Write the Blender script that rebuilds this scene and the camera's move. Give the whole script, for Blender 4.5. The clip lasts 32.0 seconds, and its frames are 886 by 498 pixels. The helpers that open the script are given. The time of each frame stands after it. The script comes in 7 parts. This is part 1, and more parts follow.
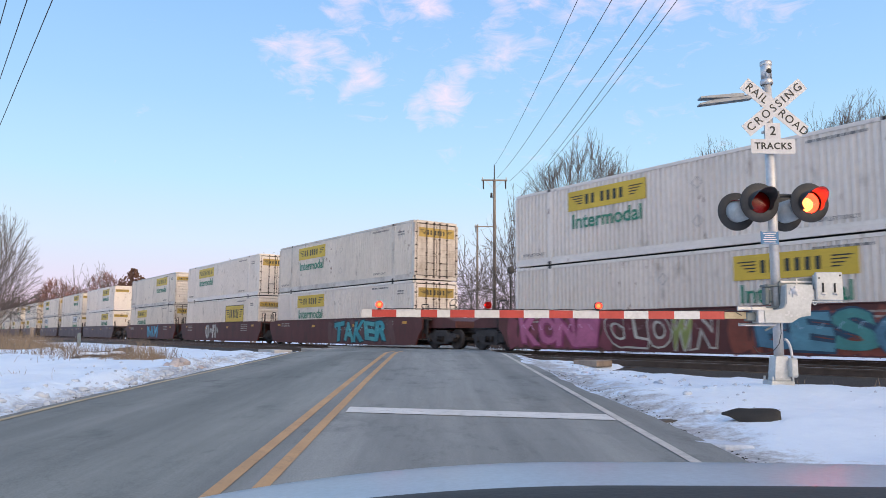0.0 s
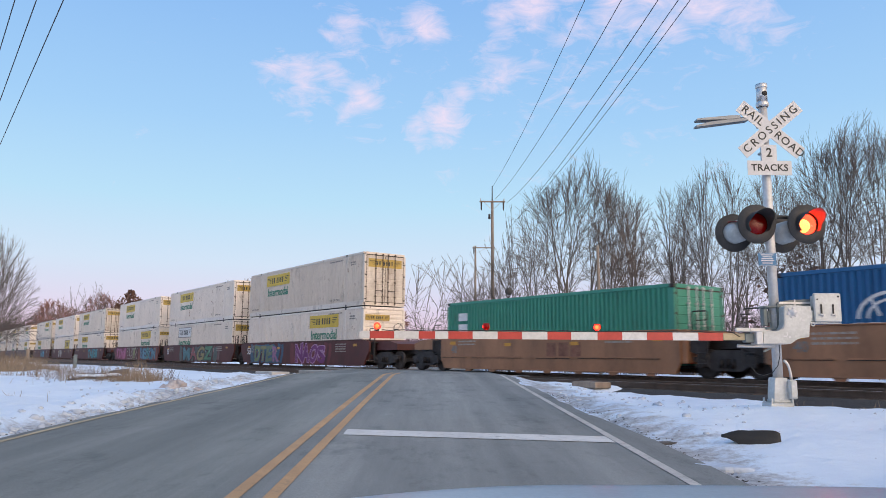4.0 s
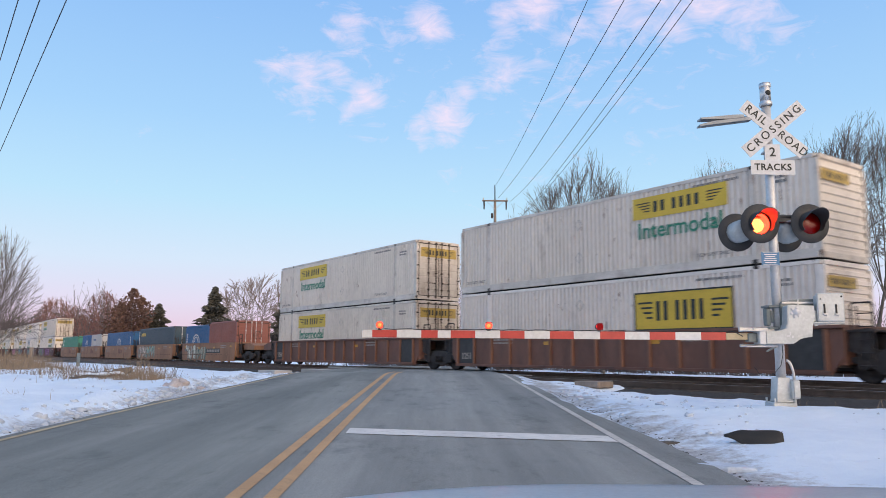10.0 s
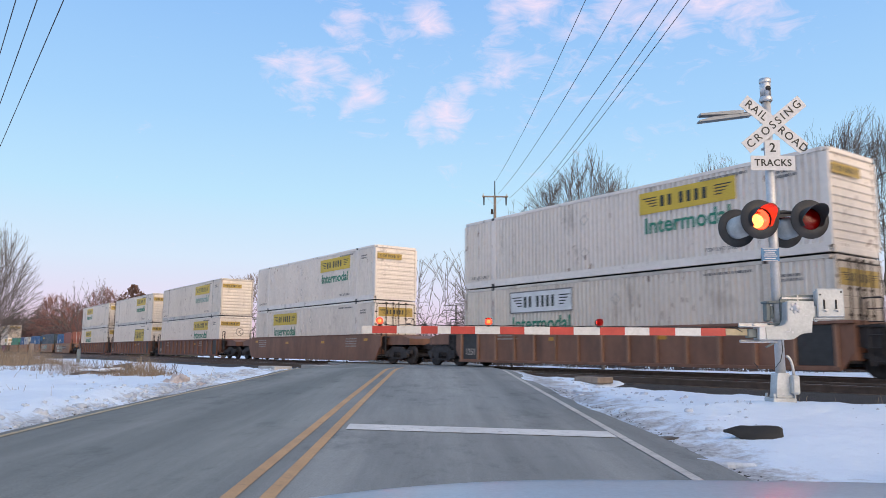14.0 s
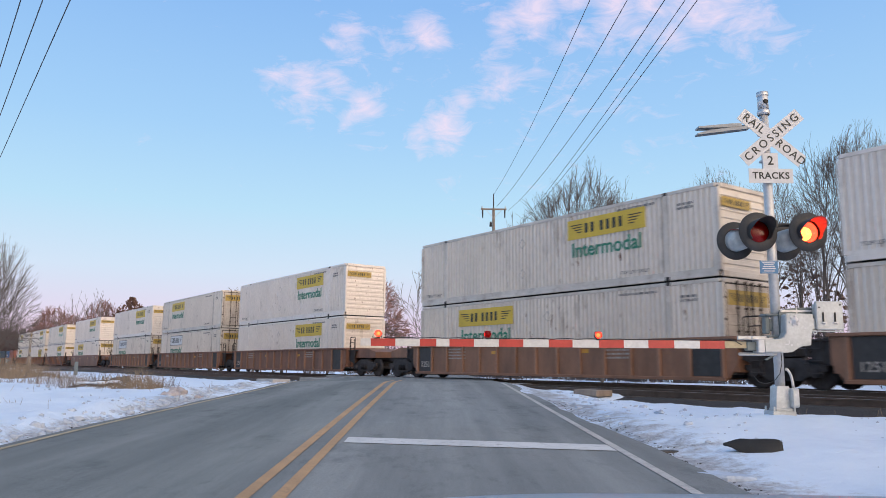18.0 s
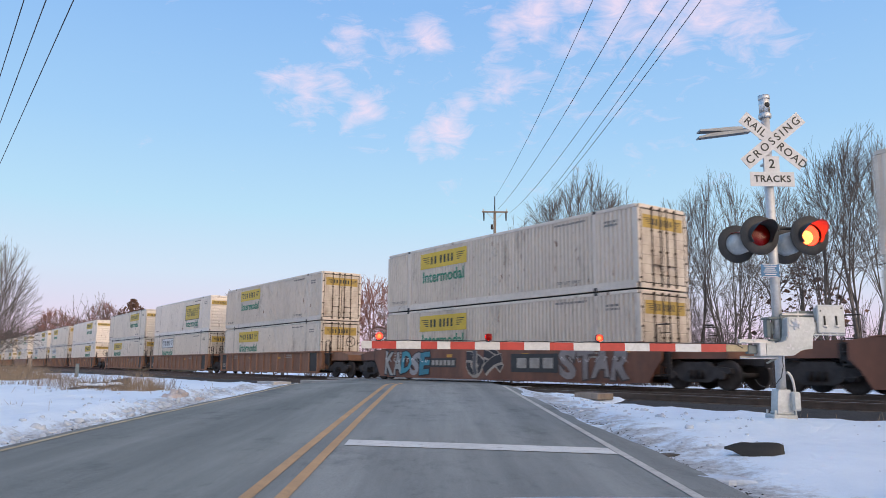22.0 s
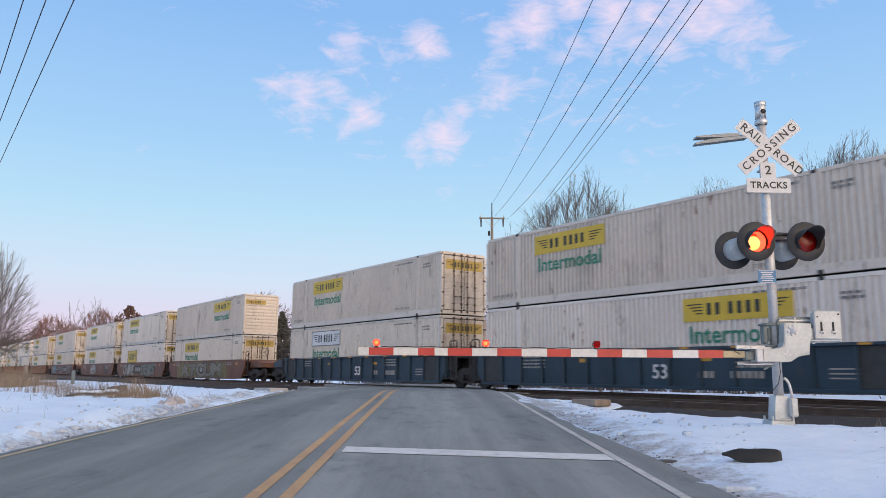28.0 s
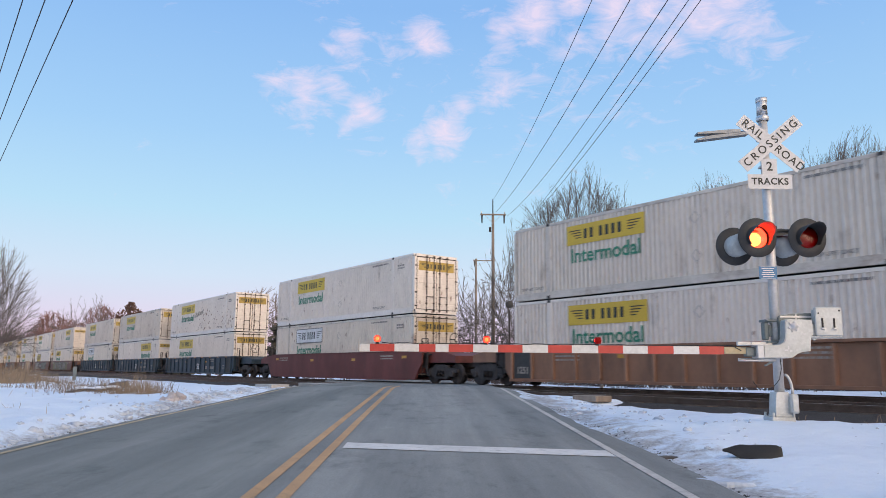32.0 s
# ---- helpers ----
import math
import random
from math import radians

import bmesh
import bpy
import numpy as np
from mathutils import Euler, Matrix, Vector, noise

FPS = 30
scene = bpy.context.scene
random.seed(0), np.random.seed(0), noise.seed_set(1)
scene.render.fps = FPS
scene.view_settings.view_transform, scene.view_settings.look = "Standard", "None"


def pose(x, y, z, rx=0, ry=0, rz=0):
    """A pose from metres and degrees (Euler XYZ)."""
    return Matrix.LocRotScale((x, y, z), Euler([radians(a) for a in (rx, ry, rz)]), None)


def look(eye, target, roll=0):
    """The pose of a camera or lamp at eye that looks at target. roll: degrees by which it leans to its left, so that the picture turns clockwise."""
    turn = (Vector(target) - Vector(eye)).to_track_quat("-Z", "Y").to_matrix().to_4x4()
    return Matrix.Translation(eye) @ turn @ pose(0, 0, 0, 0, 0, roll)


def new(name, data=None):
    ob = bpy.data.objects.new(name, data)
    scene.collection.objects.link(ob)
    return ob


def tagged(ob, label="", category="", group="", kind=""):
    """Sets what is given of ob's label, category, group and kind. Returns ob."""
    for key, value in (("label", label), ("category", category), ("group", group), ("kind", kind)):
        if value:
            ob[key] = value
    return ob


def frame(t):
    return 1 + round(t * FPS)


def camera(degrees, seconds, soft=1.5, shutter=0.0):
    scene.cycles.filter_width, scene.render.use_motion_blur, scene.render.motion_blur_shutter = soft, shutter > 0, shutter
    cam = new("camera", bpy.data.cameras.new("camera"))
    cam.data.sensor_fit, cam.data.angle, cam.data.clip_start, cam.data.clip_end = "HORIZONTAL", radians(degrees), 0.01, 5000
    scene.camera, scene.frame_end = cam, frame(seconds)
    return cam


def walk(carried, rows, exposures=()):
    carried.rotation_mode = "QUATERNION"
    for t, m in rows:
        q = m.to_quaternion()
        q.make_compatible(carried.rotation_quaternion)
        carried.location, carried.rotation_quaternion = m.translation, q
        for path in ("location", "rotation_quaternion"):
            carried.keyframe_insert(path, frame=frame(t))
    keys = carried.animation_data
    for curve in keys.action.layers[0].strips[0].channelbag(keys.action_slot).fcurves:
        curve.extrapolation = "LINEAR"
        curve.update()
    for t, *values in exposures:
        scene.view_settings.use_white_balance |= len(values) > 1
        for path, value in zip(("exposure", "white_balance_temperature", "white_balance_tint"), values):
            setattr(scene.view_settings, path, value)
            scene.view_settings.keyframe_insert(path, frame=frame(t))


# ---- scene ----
cam = camera(60.75, 32.0, soft=0.75, shutter=0.22)
EYE = (0.0, 0.0, 1.2)

# seconds, turn to the right, tilt up, lean, in degrees
PATH = [
    (0, 0.78, 6.72, 0.34), (0.5, 0.76, 6.88, 0.34), (1, 0.77, 7.22, 0.33), (1.5, 0.82, 7.69, 0.32), (2, 0.88, 8.14, 0.33),
    (2.5, 0.92, 8.40, 0.32), (3, 0.94, 8.44, 0.31), (3.5, 0.94, 8.38, 0.28), (5.5, 0.80, 8.29, 0.52), (6, 0.77, 8.27, 0.52),
    (6.5, 0.74, 8.26, 0.52), (7, 0.72, 8.26, 0.51), (7.5, 0.72, 8.28, 0.51), (8, 0.72, 8.30, 0.50), (8.5, 0.72, 8.33, 0.48),
    (9, 0.72, 8.34, 0.47), (9.5, 0.72, 8.31, 0.45), (10, 0.72, 8.26, 0.43), (10.5, 0.73, 8.20, 0.42), (11, 0.73, 8.16, 0.41),
    (11.5, 0.72, 8.13, 0.40), (12, 0.72, 8.11, 0.40), (12.5, 0.72, 8.08, 0.39), (13, 0.72, 8.04, 0.39), (13.5, 0.72, 7.99, 0.39),
    (14, 0.73, 7.95, 0.39), (14.5, 0.73, 7.94, 0.38), (16.5, 0.83, 8.78, 0.38), (17, 0.84, 8.88, 0.38), (17.5, 0.84, 8.94, 0.39),
    (18, 0.82, 8.90, 0.40), (18.5, 0.80, 8.79, 0.41), (19, 0.78, 8.69, 0.43), (19.5, 0.77, 8.63, 0.45), (20, 0.76, 8.64, 0.47),
    (20.5, 0.75, 8.71, 0.48), (21, 0.74, 8.84, 0.50), (21.5, 0.73, 8.98, 0.51), (22, 0.73, 9.10, 0.53), (22.5, 0.75, 9.19, 0.52),
    (23, 0.78, 9.28, 0.51), (23.5, 0.81, 9.36, 0.51), (24, 0.84, 9.41, 0.51), (24.5, 0.86, 9.41, 0.50), (25, 0.88, 9.39, 0.50),
    (25.5, 0.89, 9.37, 0.49), (27.5, 0.94, 9.58, 0.47), (28, 0.94, 9.58, 0.46), (28.5, 0.94, 9.55, 0.46), (29, 0.93, 9.50, 0.46),
    (29.5, 0.92, 9.45, 0.45), (30, 0.91, 9.42, 0.45), (30.5, 0.90, 9.40, 0.46), (31, 0.89, 9.38, 0.46), (31.5, 0.88, 9.34, 0.46),
    (32, 0.87, 9.30, 0.47),
]
walk(cam, [(t, pose(*EYE, 90 + p, 0, -y) @ pose(0, 0, 0, 0, 0, r)) for t, y, p, r in PATH],
     exposures=[(0, 0.14), (1.2, 0.13), (2.6, 0.02), (6, 0.0), (10, 0.06), (14, 0.07), (17.5, 0.01), (24, 0.0), (32, 0.0)])

# the track: its bearing, the distance of its centre line, the height of the rails
BEAR = radians(-34.54)
ALONG = Vector((math.sin(BEAR), math.cos(BEAR), 0))
ACROSS = Vector((math.cos(BEAR), -math.sin(BEAR), 0))
RAIL, SLOPE = 0.68, 0.0028
FAR_TRACK, NEAR_TRACK = 21.05, 16.12
TURN = 90 - math.degrees(BEAR)
SPEED, SLOWING = 16.76, 0.014


def on_track(s, n, z=0.0):
    p = ALONG * s + ACROSS * n
    return pose(p.x, p.y, z + SLOPE * (s - 20), 0, -math.degrees(math.atan(SLOPE)), TURN)


def rolled(t):
    """How far the train has gone; it slows a little from 14 s on."""
    return SPEED * t - SLOWING * max(0.0, t - 14) ** 2


# ---- light ----
# clouds: degrees right of the road and above the horizon, width, thickness
CLOUDS = [(-7.5, 23.8, 2.6, 0.5), (-1.4, 24.4, 2.6, 0.55), (-3.4, 23.4, 4.0, 0.22), (-13.0, 20.8, 2.3, 0.45), (-10.8, 19.9, 3.5, 0.45), (-8.7, 20.9, 2.9, 0.35),
          (-6.2, 19.1, 2.2, 0.55), (-7.7, 17.7, 1.7, 0.3), (4.3, 21.4, 3.2, 0.4), (1.6, 19.8, 1.5, 0.38), (0.2, 17.9, 2.8, 0.6), (-1.7, 17.0, 2.1, 0.42),
          (-5.5, 17.3, 4.0, 0.18), (-1.9, 15.6, 1.0, 0.38), (4.7, 24.9, 2.1, 0.55), (7.4, 26.0, 3.4, 0.5), (10.1, 23.7, 3.2, 0.38), (10.6, 27.0, 3.2, 0.5),
          (13.5, 26.0, 3.2, 0.6), (12.7, 21.5, 5.2, 0.22), (14.9, 24.1, 3.5, 0.42), (16.3, 25.6, 2.9, 0.5), (17.8, 23.3, 2.6, 0.48), (18.4, 25.7, 3.5, 0.45),
          (20.4, 25.1, 3.5, 0.6), (21.7, 25.9, 3.2, 0.6), (22.8, 24.0, 3.8, 0.42), (25.0, 22.4, 4.0, 0.28), (23.1, 22.1, 4.0, 0.25), (10.5, 23.3, 19.1, 0.16),
          (-10.0, 26.5, 2.3, 0.2), (2.2, 26.9, 2.3, 0.25), (-5.6, 22.1, 6.9, 0.14), (10, 33, 9, 0.5), (-4, 35, 8, 0.45), (25, 37, 9, 0.5)]
world = bpy.data.worlds.new("dusk_sky")
scene.world = world
world.use_nodes = True
wt = world.node_tree
wt.nodes.clear()


def wnode(kind, **kw):
    n = wt.nodes.new(kind)
    for k, v in kw.items():
        n.inputs[k].default_value = v
    return n


w_out = wnode("ShaderNodeOutputWorld")
w_bg = wnode("ShaderNodeBackground", Strength=1.0)
w_sky = wnode("ShaderNodeTexSky")
w_sky.sky_type = "NISHITA"
w_sky.sun_disc = False
w_sky.sun_elevation = radians(4.0)
w_sky.sun_rotation = radians(140)
w_sky.dust_density = 1.5
w_sky.ozone_density = 2.0
w_co = wnode("ShaderNodeTexCoord")
w_sep = wnode("ShaderNodeSeparateXYZ")
wt.links.new(w_co.outputs["Generated"], w_sep.inputs[0])
w_ramp = wnode("ShaderNodeValToRGB")
cr = w_ramp.color_ramp
cr.elements[0].position, cr.elements[0].color = 0.0, (0.72, 0.52, 0.62, 1)
cr.elements[1].position, cr.elements[1].color = 1.0, (0.24, 0.46, 0.85, 1)
for pos, col in ((0.03, (0.84, 0.635, 0.78)), (0.07, (0.80, 0.745, 0.93)), (0.12, (0.695, 0.82, 0.99)), (0.2, (0.525, 0.795, 1.0)), (0.30, (0.40, 0.675, 1.0)), (0.45, (0.285, 0.535, 0.95))):
    e = cr.elements.new(pos)
    e.color = (*col, 1)
wt.links.new(w_sep.outputs["Z"], w_ramp.inputs[0])
w_scale = wnode("ShaderNodeMixRGB", Fac=1.0, Color2=(0.14, 0.14, 0.14, 1))
w_scale.blend_type = "MULTIPLY"
wt.links.new(w_sky.outputs[0], w_scale.inputs["Color1"])
w_mix = wnode("ShaderNodeMixRGB", Fac=0.92)
wt.links.new(w_scale.outputs[0], w_mix.inputs["Color1"])
wt.links.new(w_ramp.outputs[0], w_mix.inputs["Color2"])
# clouds: soft torn patches round a few directions
w_noise = wnode("ShaderNodeTexNoise", Scale=21.0, Detail=9.0, Roughness=0.66, Distortion=0.7)
w_map = wnode("ShaderNodeMapping")
w_map.inputs["Scale"].default_value = (1, 1, 2.4)
wt.links.new(w_co.outputs["Generated"], w_map.inputs[0])
wt.links.new(w_map.outputs[0], w_noise.inputs["Vector"])


def wmath(op, a, b=None, clamp=False):
    n = wt.nodes.new("ShaderNodeMath")
    n.operation, n.use_clamp = op, clamp
    for i, v in enumerate((a, b)):
        if v is None:
            continue
        if isinstance(v, (int, float)):
            n.inputs[i].default_value = v
        else:
            wt.links.new(v, n.inputs[i])
    return n.outputs[0]


def sky_way(right, up):
    """A direction by degrees to the right of the road and above the horizon."""
    a, b = radians(right), radians(up)
    return (math.sin(a) * math.cos(b), math.cos(a) * math.cos(b), math.sin(b))


w_total = None
for right, up, wide, dense in CLOUDS:
    d = wt.nodes.new("ShaderNodeVectorMath")
    d.operation = "DISTANCE"
    wt.links.new(w_co.outputs["Generated"], d.inputs[0])
    d.inputs[1].default_value = sky_way(right + 0.75, up + 0.3)
    m = wmath("MULTIPLY", wmath("SUBTRACT", 1.0, wmath("DIVIDE", d.outputs["Value"], radians(wide)), True), dense)
    w_total = m if w_total is None else wmath("MAXIMUM", w_total, m)
w_cl = wmath("MULTIPLY", wmath("SUBTRACT", wmath("ADD", w_noise.outputs["Fac"], w_total), 0.655), 2.5, True)
w_cl = wmath("MULTIPLY", w_cl, 0.74)
w_cloud = wnode("ShaderNodeMixRGB", Color2=(0.98, 0.79, 0.92, 1))
wt.links.new(w_cl, w_cloud.inputs["Fac"])
wt.links.new(w_mix.outputs[0], w_cloud.inputs["Color1"])
# the afterglow low behind the camera
SUN_TURN, SUN_UP = 140, 12
w_dot = wt.nodes.new("ShaderNodeVectorMath")
w_dot.operation = "DOT_PRODUCT"
wt.links.new(w_co.outputs["Generated"], w_dot.inputs[0])
w_dot.inputs[1].default_value = sky_way(SUN_TURN, 8)
w_glow = wmath("POWER", wmath("MAXIMUM", w_dot.outputs["Value"], 0.0), 2.0)
w_warm = wnode("ShaderNodeMixRGB", Color2=(2.6, 2.0, 1.45, 1))
wt.links.new(w_glow, w_warm.inputs["Fac"])
wt.links.new(w_cloud.outputs[0], w_warm.inputs["Color1"])
wt.links.new(w_warm.outputs[0], w_bg.inputs["Color"])
wt.links.new(w_bg.outputs[0], w_out.inputs[0])

sun = new("sun", bpy.data.lights.new("sun", "SUN"))
sun.data.energy, sun.data.angle, sun.data.color = 1.0, radians(35), (1.0, 0.80, 0.64)
sun.matrix_world = look((0, 0, 0), [-q for q in sky_way(SUN_TURN, SUN_UP)])


# ---- materials ----
def material(name, colour, rough=0.6, metal=0.0, vary=0.25, scale=3.0, fine=40.0, bump=0.1, stretch=(1, 1, 1), dirt=None, dirt_amount=0.0, dirt_scale=1.2, island=False, spec=0.5, specks=None):
    """A surface with colour varied at two scales, stains of a second colour and fine relief."""
    m = bpy.data.materials.new(name)
    m.use_nodes = True
    nt = m.node_tree
    b = nt.nodes["Principled BSDF"]
    b.inputs["Roughness"].default_value = rough
    b.inputs["Metallic"].default_value = metal
    b.inputs["Specular IOR Level"].default_value = spec
    co = nt.nodes.new("ShaderNodeTexCoord")
    mp = nt.nodes.new("ShaderNodeMapping")
    mp.inputs["Scale"].default_value = stretch
    info = nt.nodes.new("ShaderNodeObjectInfo")
    off = nt.nodes.new("ShaderNodeVectorMath")
    off.operation = "MULTIPLY_ADD"
    off.inputs[1].default_value = (37.0, 11.0, 23.0)
    nt.links.new(info.outputs["Random"], off.inputs[0])
    nt.links.new(co.outputs["Object"], off.inputs[2])
    nt.links.new(off.outputs[0], mp.inputs[0])

    def noise_at(s, detail=4.0, rough_=0.6):
        n = nt.nodes.new("ShaderNodeTexNoise")
        n.inputs["Scale"].default_value, n.inputs["Detail"].default_value, n.inputs["Roughness"].default_value = s, detail, rough_
        nt.links.new(mp.outputs[0], n.inputs["Vector"])
        return n.outputs["Fac"]

    def ramp(fac, a, b_, ca, cb):
        r = nt.nodes.new("ShaderNodeValToRGB")
        r.color_ramp.elements[0].position, r.color_ramp.elements[1].position = a, b_
        r.color_ramp.elements[0].color, r.color_ramp.elements[1].color = (*ca, 1), (*cb, 1)
        nt.links.new(fac, r.inputs[0])
        return r.outputs[0]

    lo = tuple(c * (1 - vary) for c in colour)
    hi = tuple(min(1.0, c * (1 + vary * 0.6)) for c in colour)
    big, small = noise_at(scale), noise_at(fine, 3.0)
    base = ramp(big, 0.3, 0.7, lo, hi)
    mx = nt.nodes.new("ShaderNodeMixRGB")
    mx.blend_type = "MULTIPLY"
    mx.inputs[0].default_value = 0.5
    nt.links.new(base, mx.inputs[1])
    nt.links.new(ramp(small, 0.3, 0.75, (0.75, 0.75, 0.75), (1.1, 1.1, 1.1)), mx.inputs[2])
    out = mx.outputs[0]
    if island:
        g = nt.nodes.new("ShaderNodeNewGeometry")
        mi = nt.nodes.new("ShaderNodeMixRGB")
        mi.blend_type = "MULTIPLY"
        mi.inputs[0].default_value = 0.6
        nt.links.new(out, mi.inputs[1])
        nt.links.new(ramp(g.outputs["Random Per Island"], 0.0, 1.0, (0.55, 0.55, 0.55), (1.15, 1.1, 1.05)), mi.inputs[2])
        out = mi.outputs[0]
    if dirt:
        md = nt.nodes.new("ShaderNodeMixRGB")
        nt.links.new(out, md.inputs[1])
        md.inputs[2].default_value = (*dirt, 1)
        f = ramp(noise_at(dirt_scale, 8.0, 0.7), 0.62 - dirt_amount * 0.3, 0.78, (0, 0, 0), (0.85, 0.85, 0.85))
        nt.links.new(f, md.inputs[0])
        out = md.outputs[0]
    if specks:
        ms = nt.nodes.new("ShaderNodeMixRGB")
        nt.links.new(out, ms.inputs[1])
        ms.inputs[2].default_value = (*specks, 1)
        gate = nt.nodes.new("ShaderNodeMath")
        gate.operation = "MULTIPLY"
        nt.links.new(ramp(noise_at(6.0, 2.0, 0.5), 0.66, 0.71, (0, 0, 0), (1, 1, 1)), gate.inputs[0])
        nt.links.new(ramp(noise_at(0.45, 2.0, 0.5), 0.48, 0.62, (0, 0, 0), (0.9, 0.9, 0.9)), gate.inputs[1])
        nt.links.new(gate.outputs[0], ms.inputs[0])
        out = ms.outputs[0]
    nt.links.new(out, b.inputs["Base Color"])
    if bump:
        bp = nt.nodes.new("ShaderNodeBump")
        bp.inputs["Strength"].default_value = bump
        bp.inputs["Distance"].default_value = 0.02
        nt.links.new(small, bp.inputs["Height"])
        nt.links.new(bp.outputs[0], b.inputs["Normal"])
    return m


def asphalt():
    """Worn road surface: dusty wheel tracks and streaks along the road, fine stone, dark patches and cracks."""
    m = bpy.data.materials.new("worn_asphalt")
    m.use_nodes = True
    nt = m.node_tree
    b = nt.nodes["Principled BSDF"]
    b.inputs["Roughness"].default_value = 0.85
    co = nt.nodes.new("ShaderNodeTexCoord")

    def tex(scale, stretch, detail=6.0, rough=0.65, kind="ShaderNodeTexNoise"):
        mp = nt.nodes.new("ShaderNodeMapping")
        mp.inputs["Scale"].default_value = stretch
        nt.links.new(co.outputs["Object"], mp.inputs[0])
        n = nt.nodes.new(kind)
        n.inputs["Scale"].default_value = scale
        if kind == "ShaderNodeTexNoise":
            n.inputs["Detail"].default_value, n.inputs["Roughness"].default_value = detail, rough
        nt.links.new(mp.outputs[0], n.inputs["Vector"])
        return n

    def ramp(fac, stops):
        r = nt.nodes.new("ShaderNodeValToRGB")
        e = r.color_ramp.elements
        e[0].position, e[0].color = stops[0][0], (*stops[0][1], 1)
        e[1].position, e[1].color = stops[-1][0], (*stops[-1][1], 1)
        for p, c in stops[1:-1]:
            e.new(p).color = (*c, 1)
        nt.links.new(fac, r.inputs[0])
        return r.outputs[0]

    def times(a, b_, fac=1.0, kind="MULTIPLY"):
        x = nt.nodes.new("ShaderNodeMixRGB")
        x.blend_type = kind
        x.inputs[0].default_value = fac
        nt.links.new(a, x.inputs[1])
        nt.links.new(b_, x.inputs[2])
        return x.outputs[0]

    base = ramp(tex(0.6, (1.6, 0.10, 1)).outputs["Fac"], ((0.30, (0.128, 0.137, 0.136)), (0.5, (0.189, 0.199, 0.194)), (0.72, (0.288, 0.298, 0.286))))
    blotch = ramp(tex(1.1, (1, 0.5, 1), 9.0, 0.75).outputs["Fac"], ((0.33, (0.62, 0.64, 0.66)), (0.46, (1, 1, 1)), (0.62, (1.05, 1.05, 1.05)), (0.75, (1.35, 1.34, 1.32))))
    stone = tex(70.0, (1, 1, 1), 3.0)
    grain = ramp(stone.outputs["Fac"], ((0.3, (0.72, 0.72, 0.72)), (0.7, (1.22, 1.22, 1.22))))
    warp = tex(2.2, (1, 1, 1), 4.0)
    vm = nt.nodes.new("ShaderNodeVectorMath")
    vm.operation = "MULTIPLY_ADD"
    vm.inputs[1].default_value = (0.7, 0.7, 0.7)
    nt.links.new(warp.outputs["Color"], vm.inputs[0])
    nt.links.new(co.outputs["Object"], vm.inputs[2])
    vor = nt.nodes.new("ShaderNodeTexVoronoi")
    vor.feature = "DISTANCE_TO_EDGE"
    vor.inputs["Scale"].default_value = 0.33
    nt.links.new(vm.outputs[0], vor.inputs["Vector"])
    crack = ramp(vor.outputs["Distance"], ((0.0, (0.45, 0.45, 0.45)), (0.006, (1, 1, 1)), (0.02, (1, 1, 1))))
    sep = nt.nodes.new("ShaderNodeSeparateXYZ")
    nt.links.new(co.outputs["Object"], sep.inputs[0])
    span = nt.nodes.new("ShaderNodeMapRange")
    span.inputs["From Min"].default_value, span.inputs["From Max"].default_value = -5.0, 3.0
    nt.links.new(sep.outputs["X"], span.inputs["Value"])
    lanes = ramp(span.outputs[0], ((0.0, (0.88, 0.88, 0.86)), (0.40, (0.93, 0.94, 0.92)), (0.5, (1.06, 1.05, 1.05)), (1.0, (1.08, 1.08, 1.09))))
    out = times(times(times(times(base, blotch), grain, 0.7), crack, 0.25), lanes)
    nt.links.new(out, b.inputs["Base Color"])
    bp = nt.nodes.new("ShaderNodeBump")
    bp.inputs["Strength"].default_value, bp.inputs["Distance"].default_value = 0.45, 0.008
    nt.links.new(stone.outputs["Fac"], bp.inputs["Height"])
    nt.links.new(bp.outputs[0], b.inputs["Normal"])
    return m


